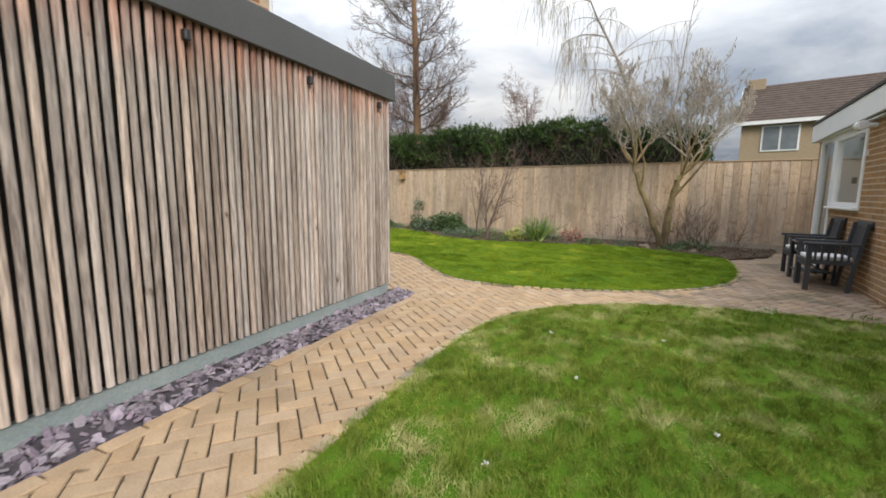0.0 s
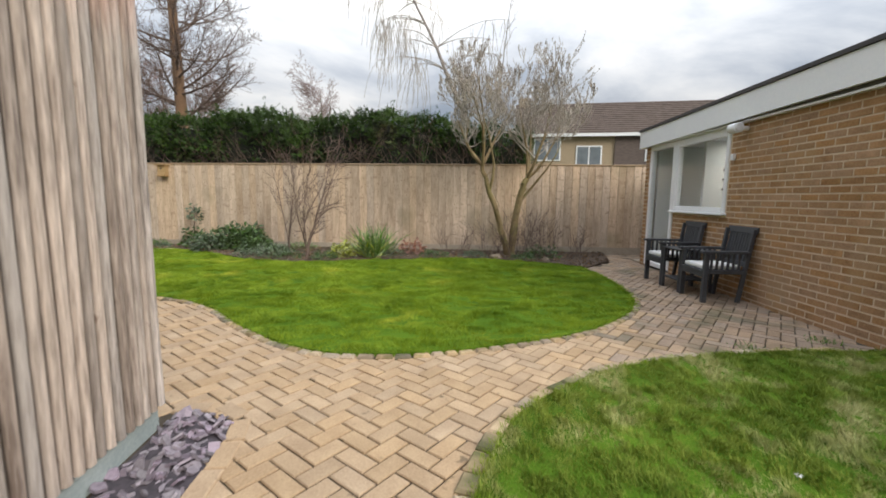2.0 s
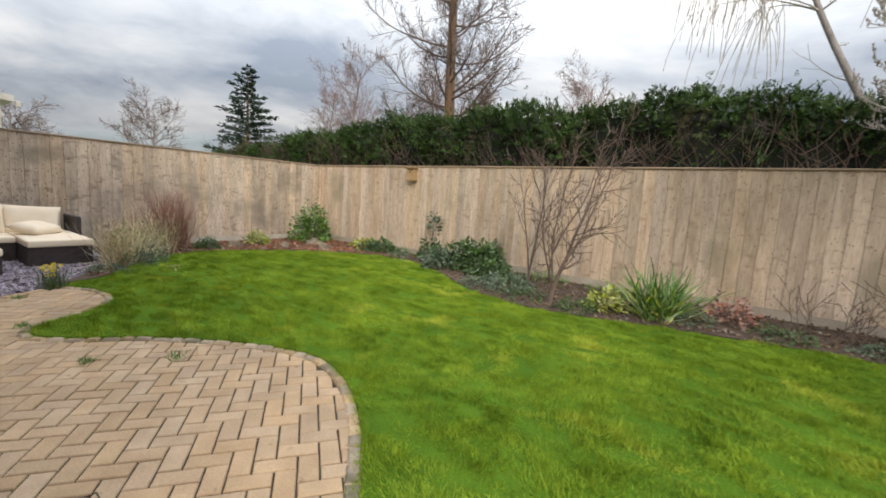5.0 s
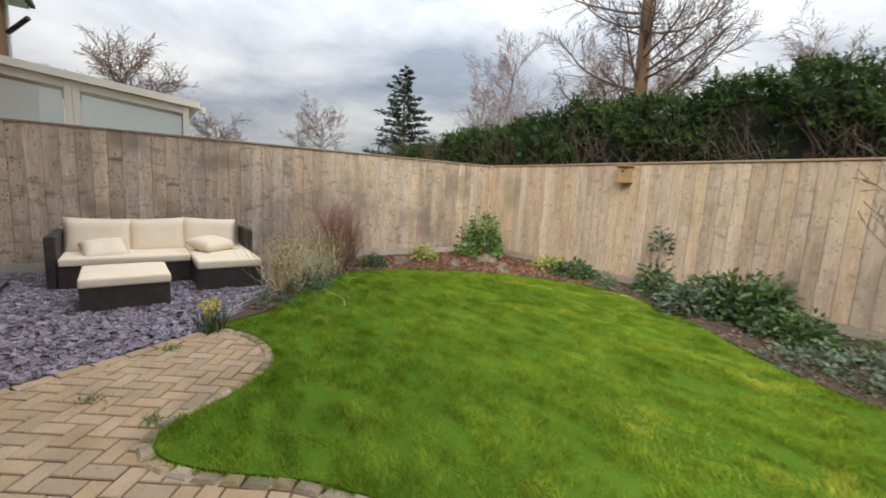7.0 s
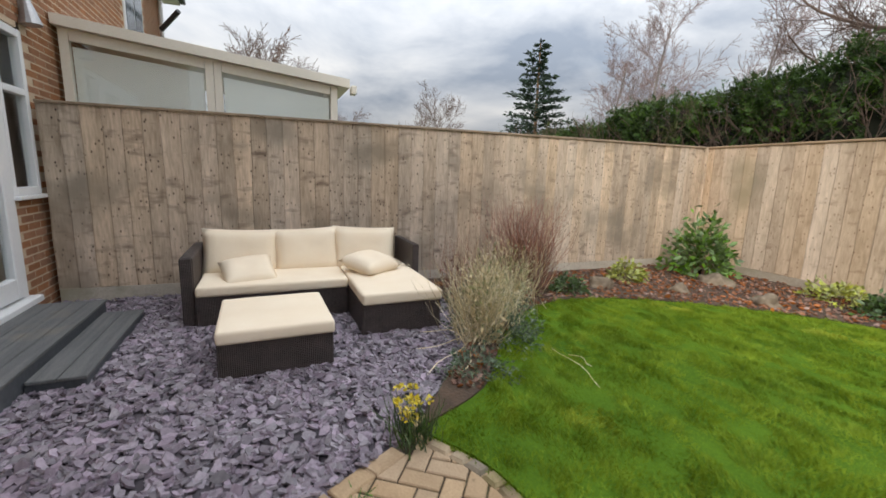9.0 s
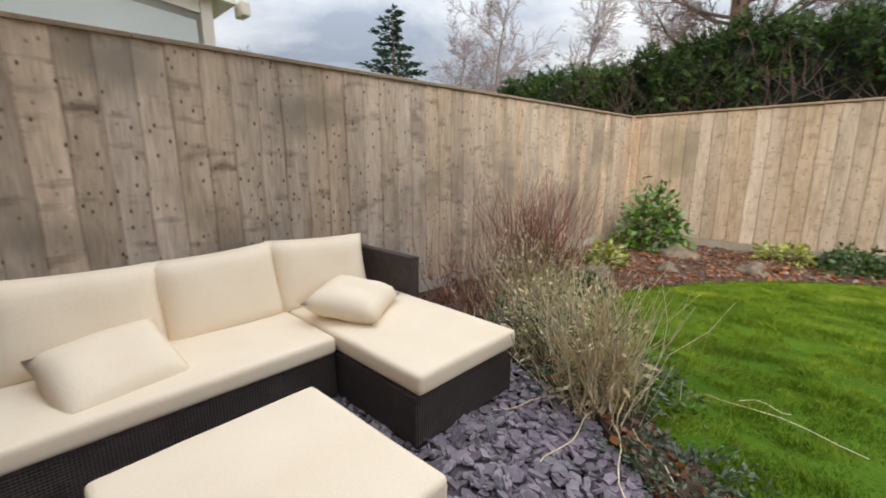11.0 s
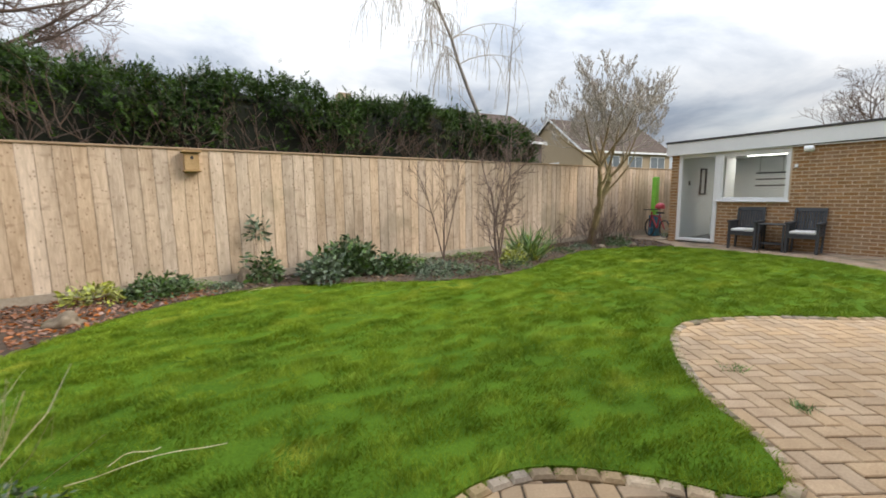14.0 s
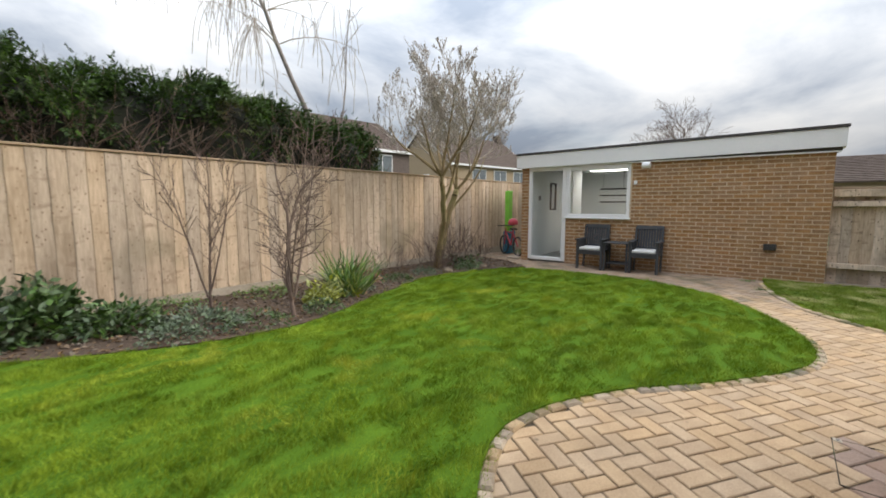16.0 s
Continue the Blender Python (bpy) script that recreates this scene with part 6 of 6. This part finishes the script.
def far_window(t, x0, x1, y, z0, z1, panes=2):
    w = part("window", box(x0, x1, y - 0.06, y + 0.02, z0, z1, 0.01), M_WHITE, t, "white framed window")
    d = (x1 - x0 - 0.08) / panes
    for k in range(panes):
        part("pane", box(x0 + 0.08 + k * d, x0 + (k + 1) * d, y - 0.075, y - 0.062, z0 + 0.08, z1 - 0.08), M_PANE_DARK, w)
    return w


hn = far_house("neighbour_house", 0.0, 14.4, -4, 4, 5.2, 7.8, M_HOUSE_BUFF, "long low house with buff brick, brown hung tiles and brown roof", origin=(3.6, 34.0), rz=-8)
part("tile_hanging", box(5.6, 14.42, -4.1, -4.002, 2.4, 5.1), M_HOUSE_BROWN, hn, "brown hung tiles")
far_window(hn, 0.9, 2.5, -4.0, 3.6, 4.95, 2)
far_window(hn, 3.4, 4.9, -4.0, 3.3, 4.5, 2)
far_window(hn, 7.3, 9.1, -4.1, 3.55, 4.85, 3)
far_window(hn, 11.0, 12.8, -4.1, 3.55, 4.85, 2)
part("chimney", box(-0.1, 0.75, -0.5, 0.4, 6.6, 8.15, 0.02), M_HOUSE_BUFF, hn, "buff brick chimney stack")
hg = far_house("gabled_house", -5.0, 7.2, -4.5, 5.0, 5.3, 8.9, M_HOUSE_BUFF, "gabled brick house with a brown roof beyond the fence", origin=(32.3, 33.9), rz=-12)
far_window(hg, -2.2, -0.2, -4.5, 3.3, 4.9, 2)
far_window(hg, 1.0, 3.0, -4.5, 3.3, 4.9, 2)
far_window(hg, 4.2, 6.4, -4.5, 3.3, 4.9, 2)
wg = part("gable_window", box(-5.06, -5.0, -1.2, 0.3, 3.2, 4.4, 0.01), M_WHITE, hg)
part("pane", box(-5.075, -5.062, -1.1, 0.2, 3.3, 4.3), M_PANE_DARK, wg)
part("chimney", box(6.3, 7.0, -0.35, 0.45, 8.3, 9.5, 0.02), M_HOUSE_BROWN, hg, "brown chimney stack")
he = far_house("distant_house", -7.0, 9.0, -4.0, 4.0, 2.5, 3.9, M_HOUSE_BUFF, "low house with a pale grey-brown roof beyond the side fence", origin=(24.0, -3.0), rz=90)

# ---- paving, edging, bricks, chippings, grass: many small pieces ----
rp = random.Random(20)


def block_mesh(name, l, w, h, material, bev=0.006):
    bm = bmesh.new()
    lo = [bm.verts.new((x, y, -h)) for x, y in ((-l / 2, -w / 2), (l / 2, -w / 2), (l / 2, w / 2), (-l / 2, w / 2))]
    mi = [bm.verts.new((v.co.x, v.co.y, -bev)) for v in lo]
    hi = [bm.verts.new((v.co.x - math.copysign(bev, v.co.x), v.co.y - math.copysign(bev, v.co.y), 0)) for v in lo]
    for a, b in ((lo, mi), (mi, hi)):
        for k in range(4):
            bm.faces.new((a[k], a[(k + 1) % 4], b[(k + 1) % 4], b[k]))
    bm.faces.new(hi)
    bmesh.ops.recalc_face_normals(bm, faces=bm.faces)
    me = bpy.data.meshes.new(name)
    bm.to_mesh(me); bm.free()
    me.materials.append(material)
    return me


def joined(name, proto, mats, material, parent, label=""):
    """One mesh of many copies of a small prototype."""
    co = np.array([v.co[:] for v in proto.vertices])
    fc = [tuple(f.vertices) for f in proto.polygons]
    V, F = [], []
    for m in mats:
        a = np.array(m)
        i = len(V)
        V.extend((co @ a[:3, :3].T + a[:3, 3]).tolist())
        F.extend(tuple(i + q for q in f) for f in fc)
    ob = from_arrays(name, V, F, material, parent, label)
    ob["kind"] = "stuff"
    return ob


# paved area: everything south of the main lawn and west of the side lawn, up to the outbuilding and the chippings
PAVED = np.vstack([EDGE_PATIO, [(1.9, 11.3), (2.3, 11.9), (2.6, 13.1), (3.9, 13.05), (3.9, 11.75), (2.86, 11.75), (2.86, 7.0)], EDGE_LAWN1[::-1], [shed_xy(7.5, 0.36)], STRIP_EDGE, [shed_xy(0.0, -1.12), (-3.45, 4.86)], SLATE_EDGE])
paver = block_mesh("paver", 0.1985, 0.0968, 0.05, M_PAVER, 0.0055)
U, ANG = 0.105, radians(53)
pm = []
ca, sa = math.cos(ANG), math.sin(ANG)
for i in range(-150, 151):
    for j in range(-150, 151):
        k = (i - j) % 4
        if k == 0:
            cx, cy, rot = i + 1.0, j + 0.5, 0
        elif k == 3:
            cx, cy, rot = i + 0.5, j + 1.0, 90
        else:
            continue
        x, y = (cx * ca - cy * sa) * U - 3.0, (cx * sa + cy * ca) * U + 6.0
        if -8.6 < x < 3.9 and -4 < y < 13.2:
            pm.append((x, y, rot))
ok = inside(np.array([p[0] for p in pm]), np.array([p[1] for p in pm]), PAVED)
pm = [p for p, o in zip(pm, ok) if o]
M_PAVER_DARK = surf("worn_dark_paver", (0.205, 0.138, 0.103), (0.33, 0.226, 0.168), 5, 0.9, 0.35, 90, vary=0.12)
singles, rest, worn, dirty = [], [], [], []
M_PAVER_DIRTY = surf("algae_dirty_paver", (0.20, 0.145, 0.10), (0.38, 0.275, 0.19), 4, 0.92, 0.4, 70, vary=0.16, island=True, moss=(0.15, 0.125, 0.075), moss_scale=1.6, moss_at=0.52)
for x, y, rot in pm:
    m = Matrix.Translation((x, y, rp.uniform(-0.003, 0.0015))) @ Matrix.Rotation(ANG + radians(rot + rp.uniform(-0.7, 0.7)), 4, "Z") @ Matrix.Rotation(rp.uniform(-0.012, 0.012), 4, "X")
    if abs(x + 3.60) < 0.25 and abs(y - 6.55) < 0.21:
        worn.append(m)
        continue
    if rp.random() < min(1.0, max(0.0, (x - 0.1) / 1.5)) or (y > 9.0 and x > 1.0):
        dirty.append(m)
        continue
    (singles if -1.9 < x < -0.5 and 3.0 < y < 7.2 and len(singles) < 300 else rest).append(m)
for m in singles:
    b = new("paver", paver)
    b.parent, b.matrix_basis = pavement, m
joined("paver_field_worn", paver, dirty, M_PAVER_DIRTY, pavement, "dirty brown blocks near the outbuilding")
joined("paver_field", paver, rest, M_PAVER_J, pavement, "buff herringbone block paving")
# inspection cover: the blocks inside a thin dark rim are worn darker
cover = thing("inspection_cover", (-3.60, 6.55, 0.0), "inspection cover of worn darker blocks with a thin rim", "cover", rz=-3)
for a in ((-0.27, 0.27, 0.232, 0.237), (-0.27, 0.27, -0.237, -0.232), (-0.27, -0.265, -0.231, 0.231), (0.265, 0.27, -0.231, 0.231)):
    part("rim", box(a[0], a[1], a[2], a[3], -0.03, 0.002), M_JOINT, cover)
part("lifting_point", box(0.225, 0.27, 0.19, 0.23, 0.001, 0.005, 0.002), M_GRAVELBOARD, cover, "pale worn lifting point")
# thin black bars on the plate paint the shade in two uncut key slots
part("lifting_slot", box(0.235, 0.243, 0.2, 0.215, 0.0055, 0.0065), M_BLACK, cover)
part("lifting_slot", box(0.252, 0.26, 0.2, 0.215, 0.0055, 0.0065), M_BLACK, cover)
dark_block = block_mesh("cover_paver", 0.2, 0.0985, 0.05, M_PAVER_DARK, 0.007)
inv = cover.matrix_basis.inverted()
for m in worn:
    b = new("cover_paver", dark_block)
    b.parent, b.matrix_basis = cover, inv @ m

# edging setts along the lawn edges and the chippings
sett = [block_mesh("edging_sett", l, 0.095, 0.07, M_SETT, 0.012) for l in (0.135, 0.155, 0.175)]
long_sett = block_mesh("edging_block", 0.2, 0.1, 0.06, M_PAVER, 0.006)


def edge_run(line, off, kinds, lengths, z, gap=0.014, ymin=-3.8):
    s = np.r_[0, np.cumsum(np.linalg.norm(np.diff(line, axis=0), axis=1))]
    u = 0.0
    while u < s[-1] - 0.05:
        k = rp.randrange(len(kinds))
        c = u + lengths[k] / 2
        x, y = np.interp(c, s, line[:, 0]), np.interp(c, s, line[:, 1])
        x2, y2 = np.interp(c + 0.03, s, line[:, 0]), np.interp(c + 0.03, s, line[:, 1])
        x1, y1 = np.interp(c - 0.03, s, line[:, 0]), np.interp(c - 0.03, s, line[:, 1])
        a = math.atan2(y2 - y1, x2 - x1)
        if y > ymin:
            b = new(kinds[k].name.split(".")[0], kinds[k])
            b.parent = pavement
            b.matrix_basis = Matrix.Translation((x - math.sin(a) * off, y + math.cos(a) * off, z + rp.uniform(-0.004, 0.004))) @ Matrix.Rotation(a + rp.uniform(-0.03, 0.03), 4, "Z") @ Matrix.Rotation(rp.uniform(-0.03, 0.03), 4, "X")
        u += lengths[k] + gap


M_SETT_SMALL = surf("small_worn_sett", (0.23, 0.172, 0.11), (0.44, 0.34, 0.225), 7, 0.92, 0.5, 70, vary=0.3, moss=(0.13, 0.12, 0.06), moss_scale=2.5, moss_at=0.53, spec=0.2)
small = [block_mesh("edging_sett", l, 0.078, 0.07, M_SETT_SMALL, 0.014) for l in (0.095, 0.11, 0.13)]
LEN3 = (0.135, 0.155, 0.175)
edge_run(EDGE_PATIO, -0.038, small, (0.095, 0.11, 0.13), 0.016)
edge_run(EDGE_LAWN1, 0.045, sett, LEN3, 0.017, ymin=-1.5)
edge_run(STRIP_EDGE, -0.052, [long_sett], (0.2,), 0.008, ymin=-1.5)
edge_run(SLATE_EDGE, -0.052, [long_sett], (0.2,), 0.008)
edge_run(EDGE_BORDER[-34:], -0.05, sett, LEN3, 0.02)

# bricks of the outbuilding front
brick = bpy.data.meshes.new("brick")
bmb = box(0, 0.016, 0.003, 0.2105, 0.003, 0.0605)
bmb.to_mesh(brick); bmb.free()
brick.materials.append(M_BRICK)
cells = []
for r in range(30):
    z = -0.03 + r * 0.075
    y = OY0 - (0.1125 if r % 2 else 0.0)
    while y < OY1 - 0.02:
        a, b = max(y, OY0), min(y + 0.215, OY1)
        spans = [(a, b)]
        if z + 0.065 > 1.035:
            spans = [(a, min(b, 9.268)), (max(a, 11.575), b)]
        else:
            spans = [(a, min(b, 10.658)), (max(a, 11.575), b)]
        for a, b in spans:
            if b - a > 0.03 and z < 2.16:
                cells.append((a, b, z))
        y += 0.225
near, rest = [], []
for a, b, z in cells:
    m = Matrix.Translation((OX + rp.uniform(-0.002, 0.001), a, z)) @ Matrix.Diagonal((1, (b - a) / 0.215, 1, 1))
    (near if 6.9 < a < 9.2 and len(near) < 300 else rest).append(m)
for m in near:
    b = new("brick", brick)
    b.parent, b.matrix_basis = out, m
joined("brickwork", brick, rest, M_BRICK_J, out, "brown stretcher-bond brickwork")
# end wall that faces the side lawn, and house brickwork
mats = []
for r in range(30):
    x = OX + 0.02 - (0.1125 if r % 2 else 0)
    while x < ODEEP:
        mats.append(Matrix.Translation((max(x, OX + 0.018), OY0, -0.03 + r * 0.075)) @ Matrix.Rotation(radians(-90), 4, "Z") @ Matrix.Diagonal((1, 1, 1, 1)) @ Matrix.Identity(4))
        x += 0.225
mats = [Matrix.Translation((m.translation.x, OY0, m.translation.z)) @ Matrix(((0, 1, 0, 0), (1, 0, 0, 0), (0, 0, 1, 0), (0, 0, 0, 1))) for m in mats]
joined("brickwork_end", brick, mats, M_BRICK_J, out)
mats = []
SW = Matrix(((0, 1, 0, 0), (-1, 0, 0, 0), (0, 0, 1, 0), (0, 0, 0, 1)))
for r in range(71):
    z, x = -0.03 + r * 0.075, -18.2 + (0.1125 if r % 2 else 0)
    while x < -3.6:
        w = 0.215
        x1 = x + w
        blocked = (x1 > -11.62 and x < -9.2 and z < 2.62 and z + 0.065 > 0.15 and not (x1 < -11.1 and z < 1.08)) or (x1 > -16.42 and x < -15.18 and 3.4 < z < 4.56)
        if not blocked and (x > -14.9 or z > 1.9):
            mats.append(Matrix.Translation((x, HY, z)) @ SW)
        x += 0.225
for r in range(34, 71):
    y = -2.9 + (0.1125 if r % 2 else 0)
    while y < HY - 0.2:
        mats.append(Matrix.Translation((-3.39, y, -0.03 + r * 0.075)) @ Matrix.Rotation(math.pi, 4, "Z") @ Matrix.Translation((0, -0.215, 0)))
        y += 0.225
joined("brickwork", brick, mats, M_BRICK_RED, house, "red stretcher-bond brickwork")

# slate chippings
def chips(name, poly_test, bounds, n, size, material, parent, z0, seed, label, thick=0.006, flat=0.35, raise_=0.03):
    rng = np.random.default_rng(seed)
    x, y = rng.uniform(bounds[0], bounds[1], n), rng.uniform(bounds[2], bounds[3], n)
    k = poly_test(x, y)
    x, y = x[k], y[k]
    m = len(x)
    c = np.stack([x, y, z0 + rng.uniform(0.0, raise_, m)], 1)
    nrm = np.stack([rng.normal(0, flat, m), rng.normal(0, flat, m), np.ones(m)], 1)
    nrm /= np.linalg.norm(nrm, axis=1, keepdims=True)
    t1 = np.cross(nrm, rng.normal(0, 1, (m, 3))); t1 /= np.linalg.norm(t1, axis=1, keepdims=True)
    t2 = np.cross(nrm, t1)
    s = size * rng.uniform(0.45, 1.25, m)
    asp = rng.uniform(0.45, 0.9, m)
    K = 5
    ang = np.sort((np.arange(K)[None, :] + rng.uniform(-0.32, 0.32, (m, K))) * 2 * np.pi / K, axis=1)
    rad = rng.uniform(0.7, 1.1, (m, K))
    top = c[:, None] + (np.cos(ang) * rad * s[:, None])[..., None] * t1[:, None] + (np.sin(ang) * rad * (s * asp)[:, None])[..., None] * t2[:, None] + nrm[:, None] * thick
    low = top - nrm[:, None] * thick * 2
    V = np.concatenate([top, low], 1).reshape(-1, 3)
    F = []
    for i in range(m):
        b = i * 2 * K
        F.append(tuple(b + q for q in range(K)))
        F.extend((b + (q + 1) % K, b + q, b + K + q, b + K + (q + 1) % K) for q in range(K))
    ob = from_arrays(name, V.tolist(), F, material, parent)
    return tagged(ob, label, "chippings", kind="stuff")


SLATE_POLY = np.array([tuple(p) for p in SLATE_EDGE] + [(-8.75, 7.93), (-9.35, 8.43), (-10.2, 8.70), (left_x(8.69), 8.69), (left_x(4.86), 4.86)])
chips("slate_chippings", lambda x, y: inside(x, y, SLATE_POLY), (-11.7, -7.3, 4.86, 8.75), 21000, 0.042, M_SLATE, None, -0.012, 1, "loose plum and grey slate chippings", flat=0.45)
STRIP_POLY = np.array([tuple(p) for p in STRIP_EDGE] + [shed_xy(7.5, 0.0)])
chips("slate_chippings", lambda x, y: inside(x, y, STRIP_POLY) & (y > -1), (-2.6, -1.0, -1, 6.0), 7000, 0.042, M_SLATE, None, -0.018, 2, "plum slate chippings along the wall foot", flat=0.6, raise_=0.03)
BORDER_POLY = np.array([tuple(p) for p in EDGE_BORDER[::-1]] + [(1.6, 11.05), (2.3, 11.9), (2.6, back_y(2.6)), (-11.25, back_y(-11.25)), (left_x(8.7), 8.7), (-10.2, 8.72), (-9.35, 8.45), (-8.75, 7.95)])
chips("bark_mulch", lambda x, y: inside(x, y, BORDER_POLY) & (x < -7.9 + 0.5 * np.sin(y * 5)), (-11.3, -7.3, 8, 13.8), 9000, 0.032, M_BARK_CHIP, None, 0.026, 3, "reddish bark mulch on the border in the corner", 0.004, 0.5, 0.025)
chips("leaf_litter", lambda x, y: inside(x, y, BORDER_POLY) & (x > -8.3), (-8.3, 2.6, 8, 13.8), 15000, 0.028, M_LITTER, None, 0.026, 4, "brown dead leaves and crumbs of soil on the border", 0.004, 0.6, 0.03)


# grass blades
def blades(name, poly, n, bounds, h, material, seed, label, clump=0.5):
    rng = np.random.default_rng(seed)
    x, y = rng.uniform(bounds[0], bounds[1], n), rng.uniform(bounds[2], bounds[3], n)
    k = inside(x, y, poly)
    x, y = x[k], y[k]
    m = len(x)
    gx, gy = 220, 220
    field = rng.normal(0, 1, (gx, gy))
    for q in range(3):
        field = (field + np.roll(field, 1, 0) + np.roll(field, -1, 0) + np.roll(field, 1, 1) + np.roll(field, -1, 1)) / 5
    field = field / field.std()
    sway = rng.normal(0, 1, (2, gx, gy))
    for q in range(5):
        sway = (sway + np.roll(sway, 1, 1) + np.roll(sway, -1, 1) + np.roll(sway, 1, 2) + np.roll(sway, -1, 2)) / 5
    sway = sway / sway.std()
    fx = ((x - bounds[0]) / (bounds[1] - bounds[0]) * (gx - 1)).astype(int)
    fy = ((y - bounds[2]) / (bounds[3] - bounds[2]) * (gy - 1)).astype(int)
    tuft = np.clip(0.85 + clump * 0.7 * field[fx, fy], 0.3, 2.3)
    hh = h * tuft * rng.uniform(0.55, 1.3, m)
    th = rng.uniform(0, 2 * np.pi, m)
    la = rng.uniform(0.2, 1.0, m) * hh
    dx = (rng.normal(0, 0.66, m) + 0.42 * sway[0][fx, fy]) * la
    dy = (rng.normal(0, 0.66, m) + 0.42 * sway[1][fx, fy]) * la
    w = rng.uniform(0.0022, 0.0042, m)
    ax, ay = np.cos(th) * w, np.sin(th) * w
    z = np.full(m, 0.012)
    tri = np.stack([np.stack([x - ax, y - ay, z], 1), np.stack([x + ax, y + ay, z], 1), np.stack([x + dx, y + dy, z + hh], 1)], 1)
    ob = quads_mesh(name, tri, 3, material)
    return tagged(ob, label, "grass", kind="stuff")


blades("lawn_grass", LAWN_MAIN, 880000, (-10.2, 1.7, 6.6, 12.9), 0.034, M_GRASS, 5, "short lush green lawn grass")
NEAR1 = np.vstack([EDGE_LAWN1[EDGE_LAWN1[:, 1] > 0.6], [(2.84, 7.0), (2.84, 0.6)]])
blades("lawn_grass", NEAR1, 420000, (-0.8, 2.9, 0.6, 7.0), 0.030, M_GRASS_DRY, 6, "thin patchy lawn grass with pale dry patches")
# ragged fringe of grass over the edging
fr = []
rng = np.random.default_rng(9)
for line in (EDGE_PATIO, EDGE_LAWN1[EDGE_LAWN1[:, 1] > 0.6]):
    idx = rng.integers(0, len(line) - 1, 9000)
    c = line[idx] + (line[idx + 1] - line[idx]) * rng.uniform(0, 1, (9000, 1)) + rng.normal(0, 0.021, (9000, 2))
    hh = rng.uniform(0.02, 0.045, 9000)
    t = rng.uniform(0, 6.28, 9000)
    w = 0.003
    fr.append(np.stack([np.stack([c[:, 0] - np.cos(t) * w, c[:, 1] - np.sin(t) * w, np.full(9000, 0.0)], 1), np.stack([c[:, 0] + np.cos(t) * w, c[:, 1] + np.sin(t) * w, np.full(9000, 0.0)], 1),
                        np.stack([c[:, 0] + rng.normal(0, 0.022, 9000), c[:, 1] + rng.normal(0, 0.022, 9000), hh], 1)], 1))
tagged(quads_mesh("edge_grass", np.concatenate(fr), 3, M_GRASS), "ragged grass hanging over the edging", "grass", kind="stuff")
# weeds between the blocks
for k, (x, y, r, h) in enumerate(((-5.15, 7.64, 0.09, 0.05), (-5.5, 7.18, 0.07, 0.06), (-7.2, 6.75, 0.09, 0.04), (-6.75, 7.05, 0.07, 0.05), (-7.9, 7.2, 0.08, 0.05), (1.7, 6.99, 0.12, 0.06), (2.5, 7.25, 0.12, 0.05))):
    w = thing("weed", (x, y, 0.0), "small green weed growing between the blocks", "weed", "weeds in the paving")
    quads_mesh("foliage", shoots(np.random.default_rng(90 + k), (0, 0, 0), r * 0.5, h, 60, 0.8, 0.004, 0.2), 4, M_LEAF_BRIGHT, w)
# small white daisies on the thin lawn
for k, (x, y) in enumerate(((0.15, 3.1), (0.62, 3.05), (0.3, 4.2), (1.05, 3.9), (1.9, 3.5), (-0.1, 5.0), (2.1, 5.2), (0.75, 5.3))):
    t = thing("daisy", (x, y, 0.012), "tiny white daisy in the thin lawn", "flower", "daisies in the lawn")
    quads_mesh("petal_ring", leaves(np.random.default_rng(200 + k), (0, 0, 0.03), 0.008, 0.006, 14, 0.011, 0.2, 0.2, 1.2), 4, M_PAD, t)
    part("stalk", cyl((0, 0, 0), (0, 0, 0.03), 0.001, seg=5), M_LEAF, t)
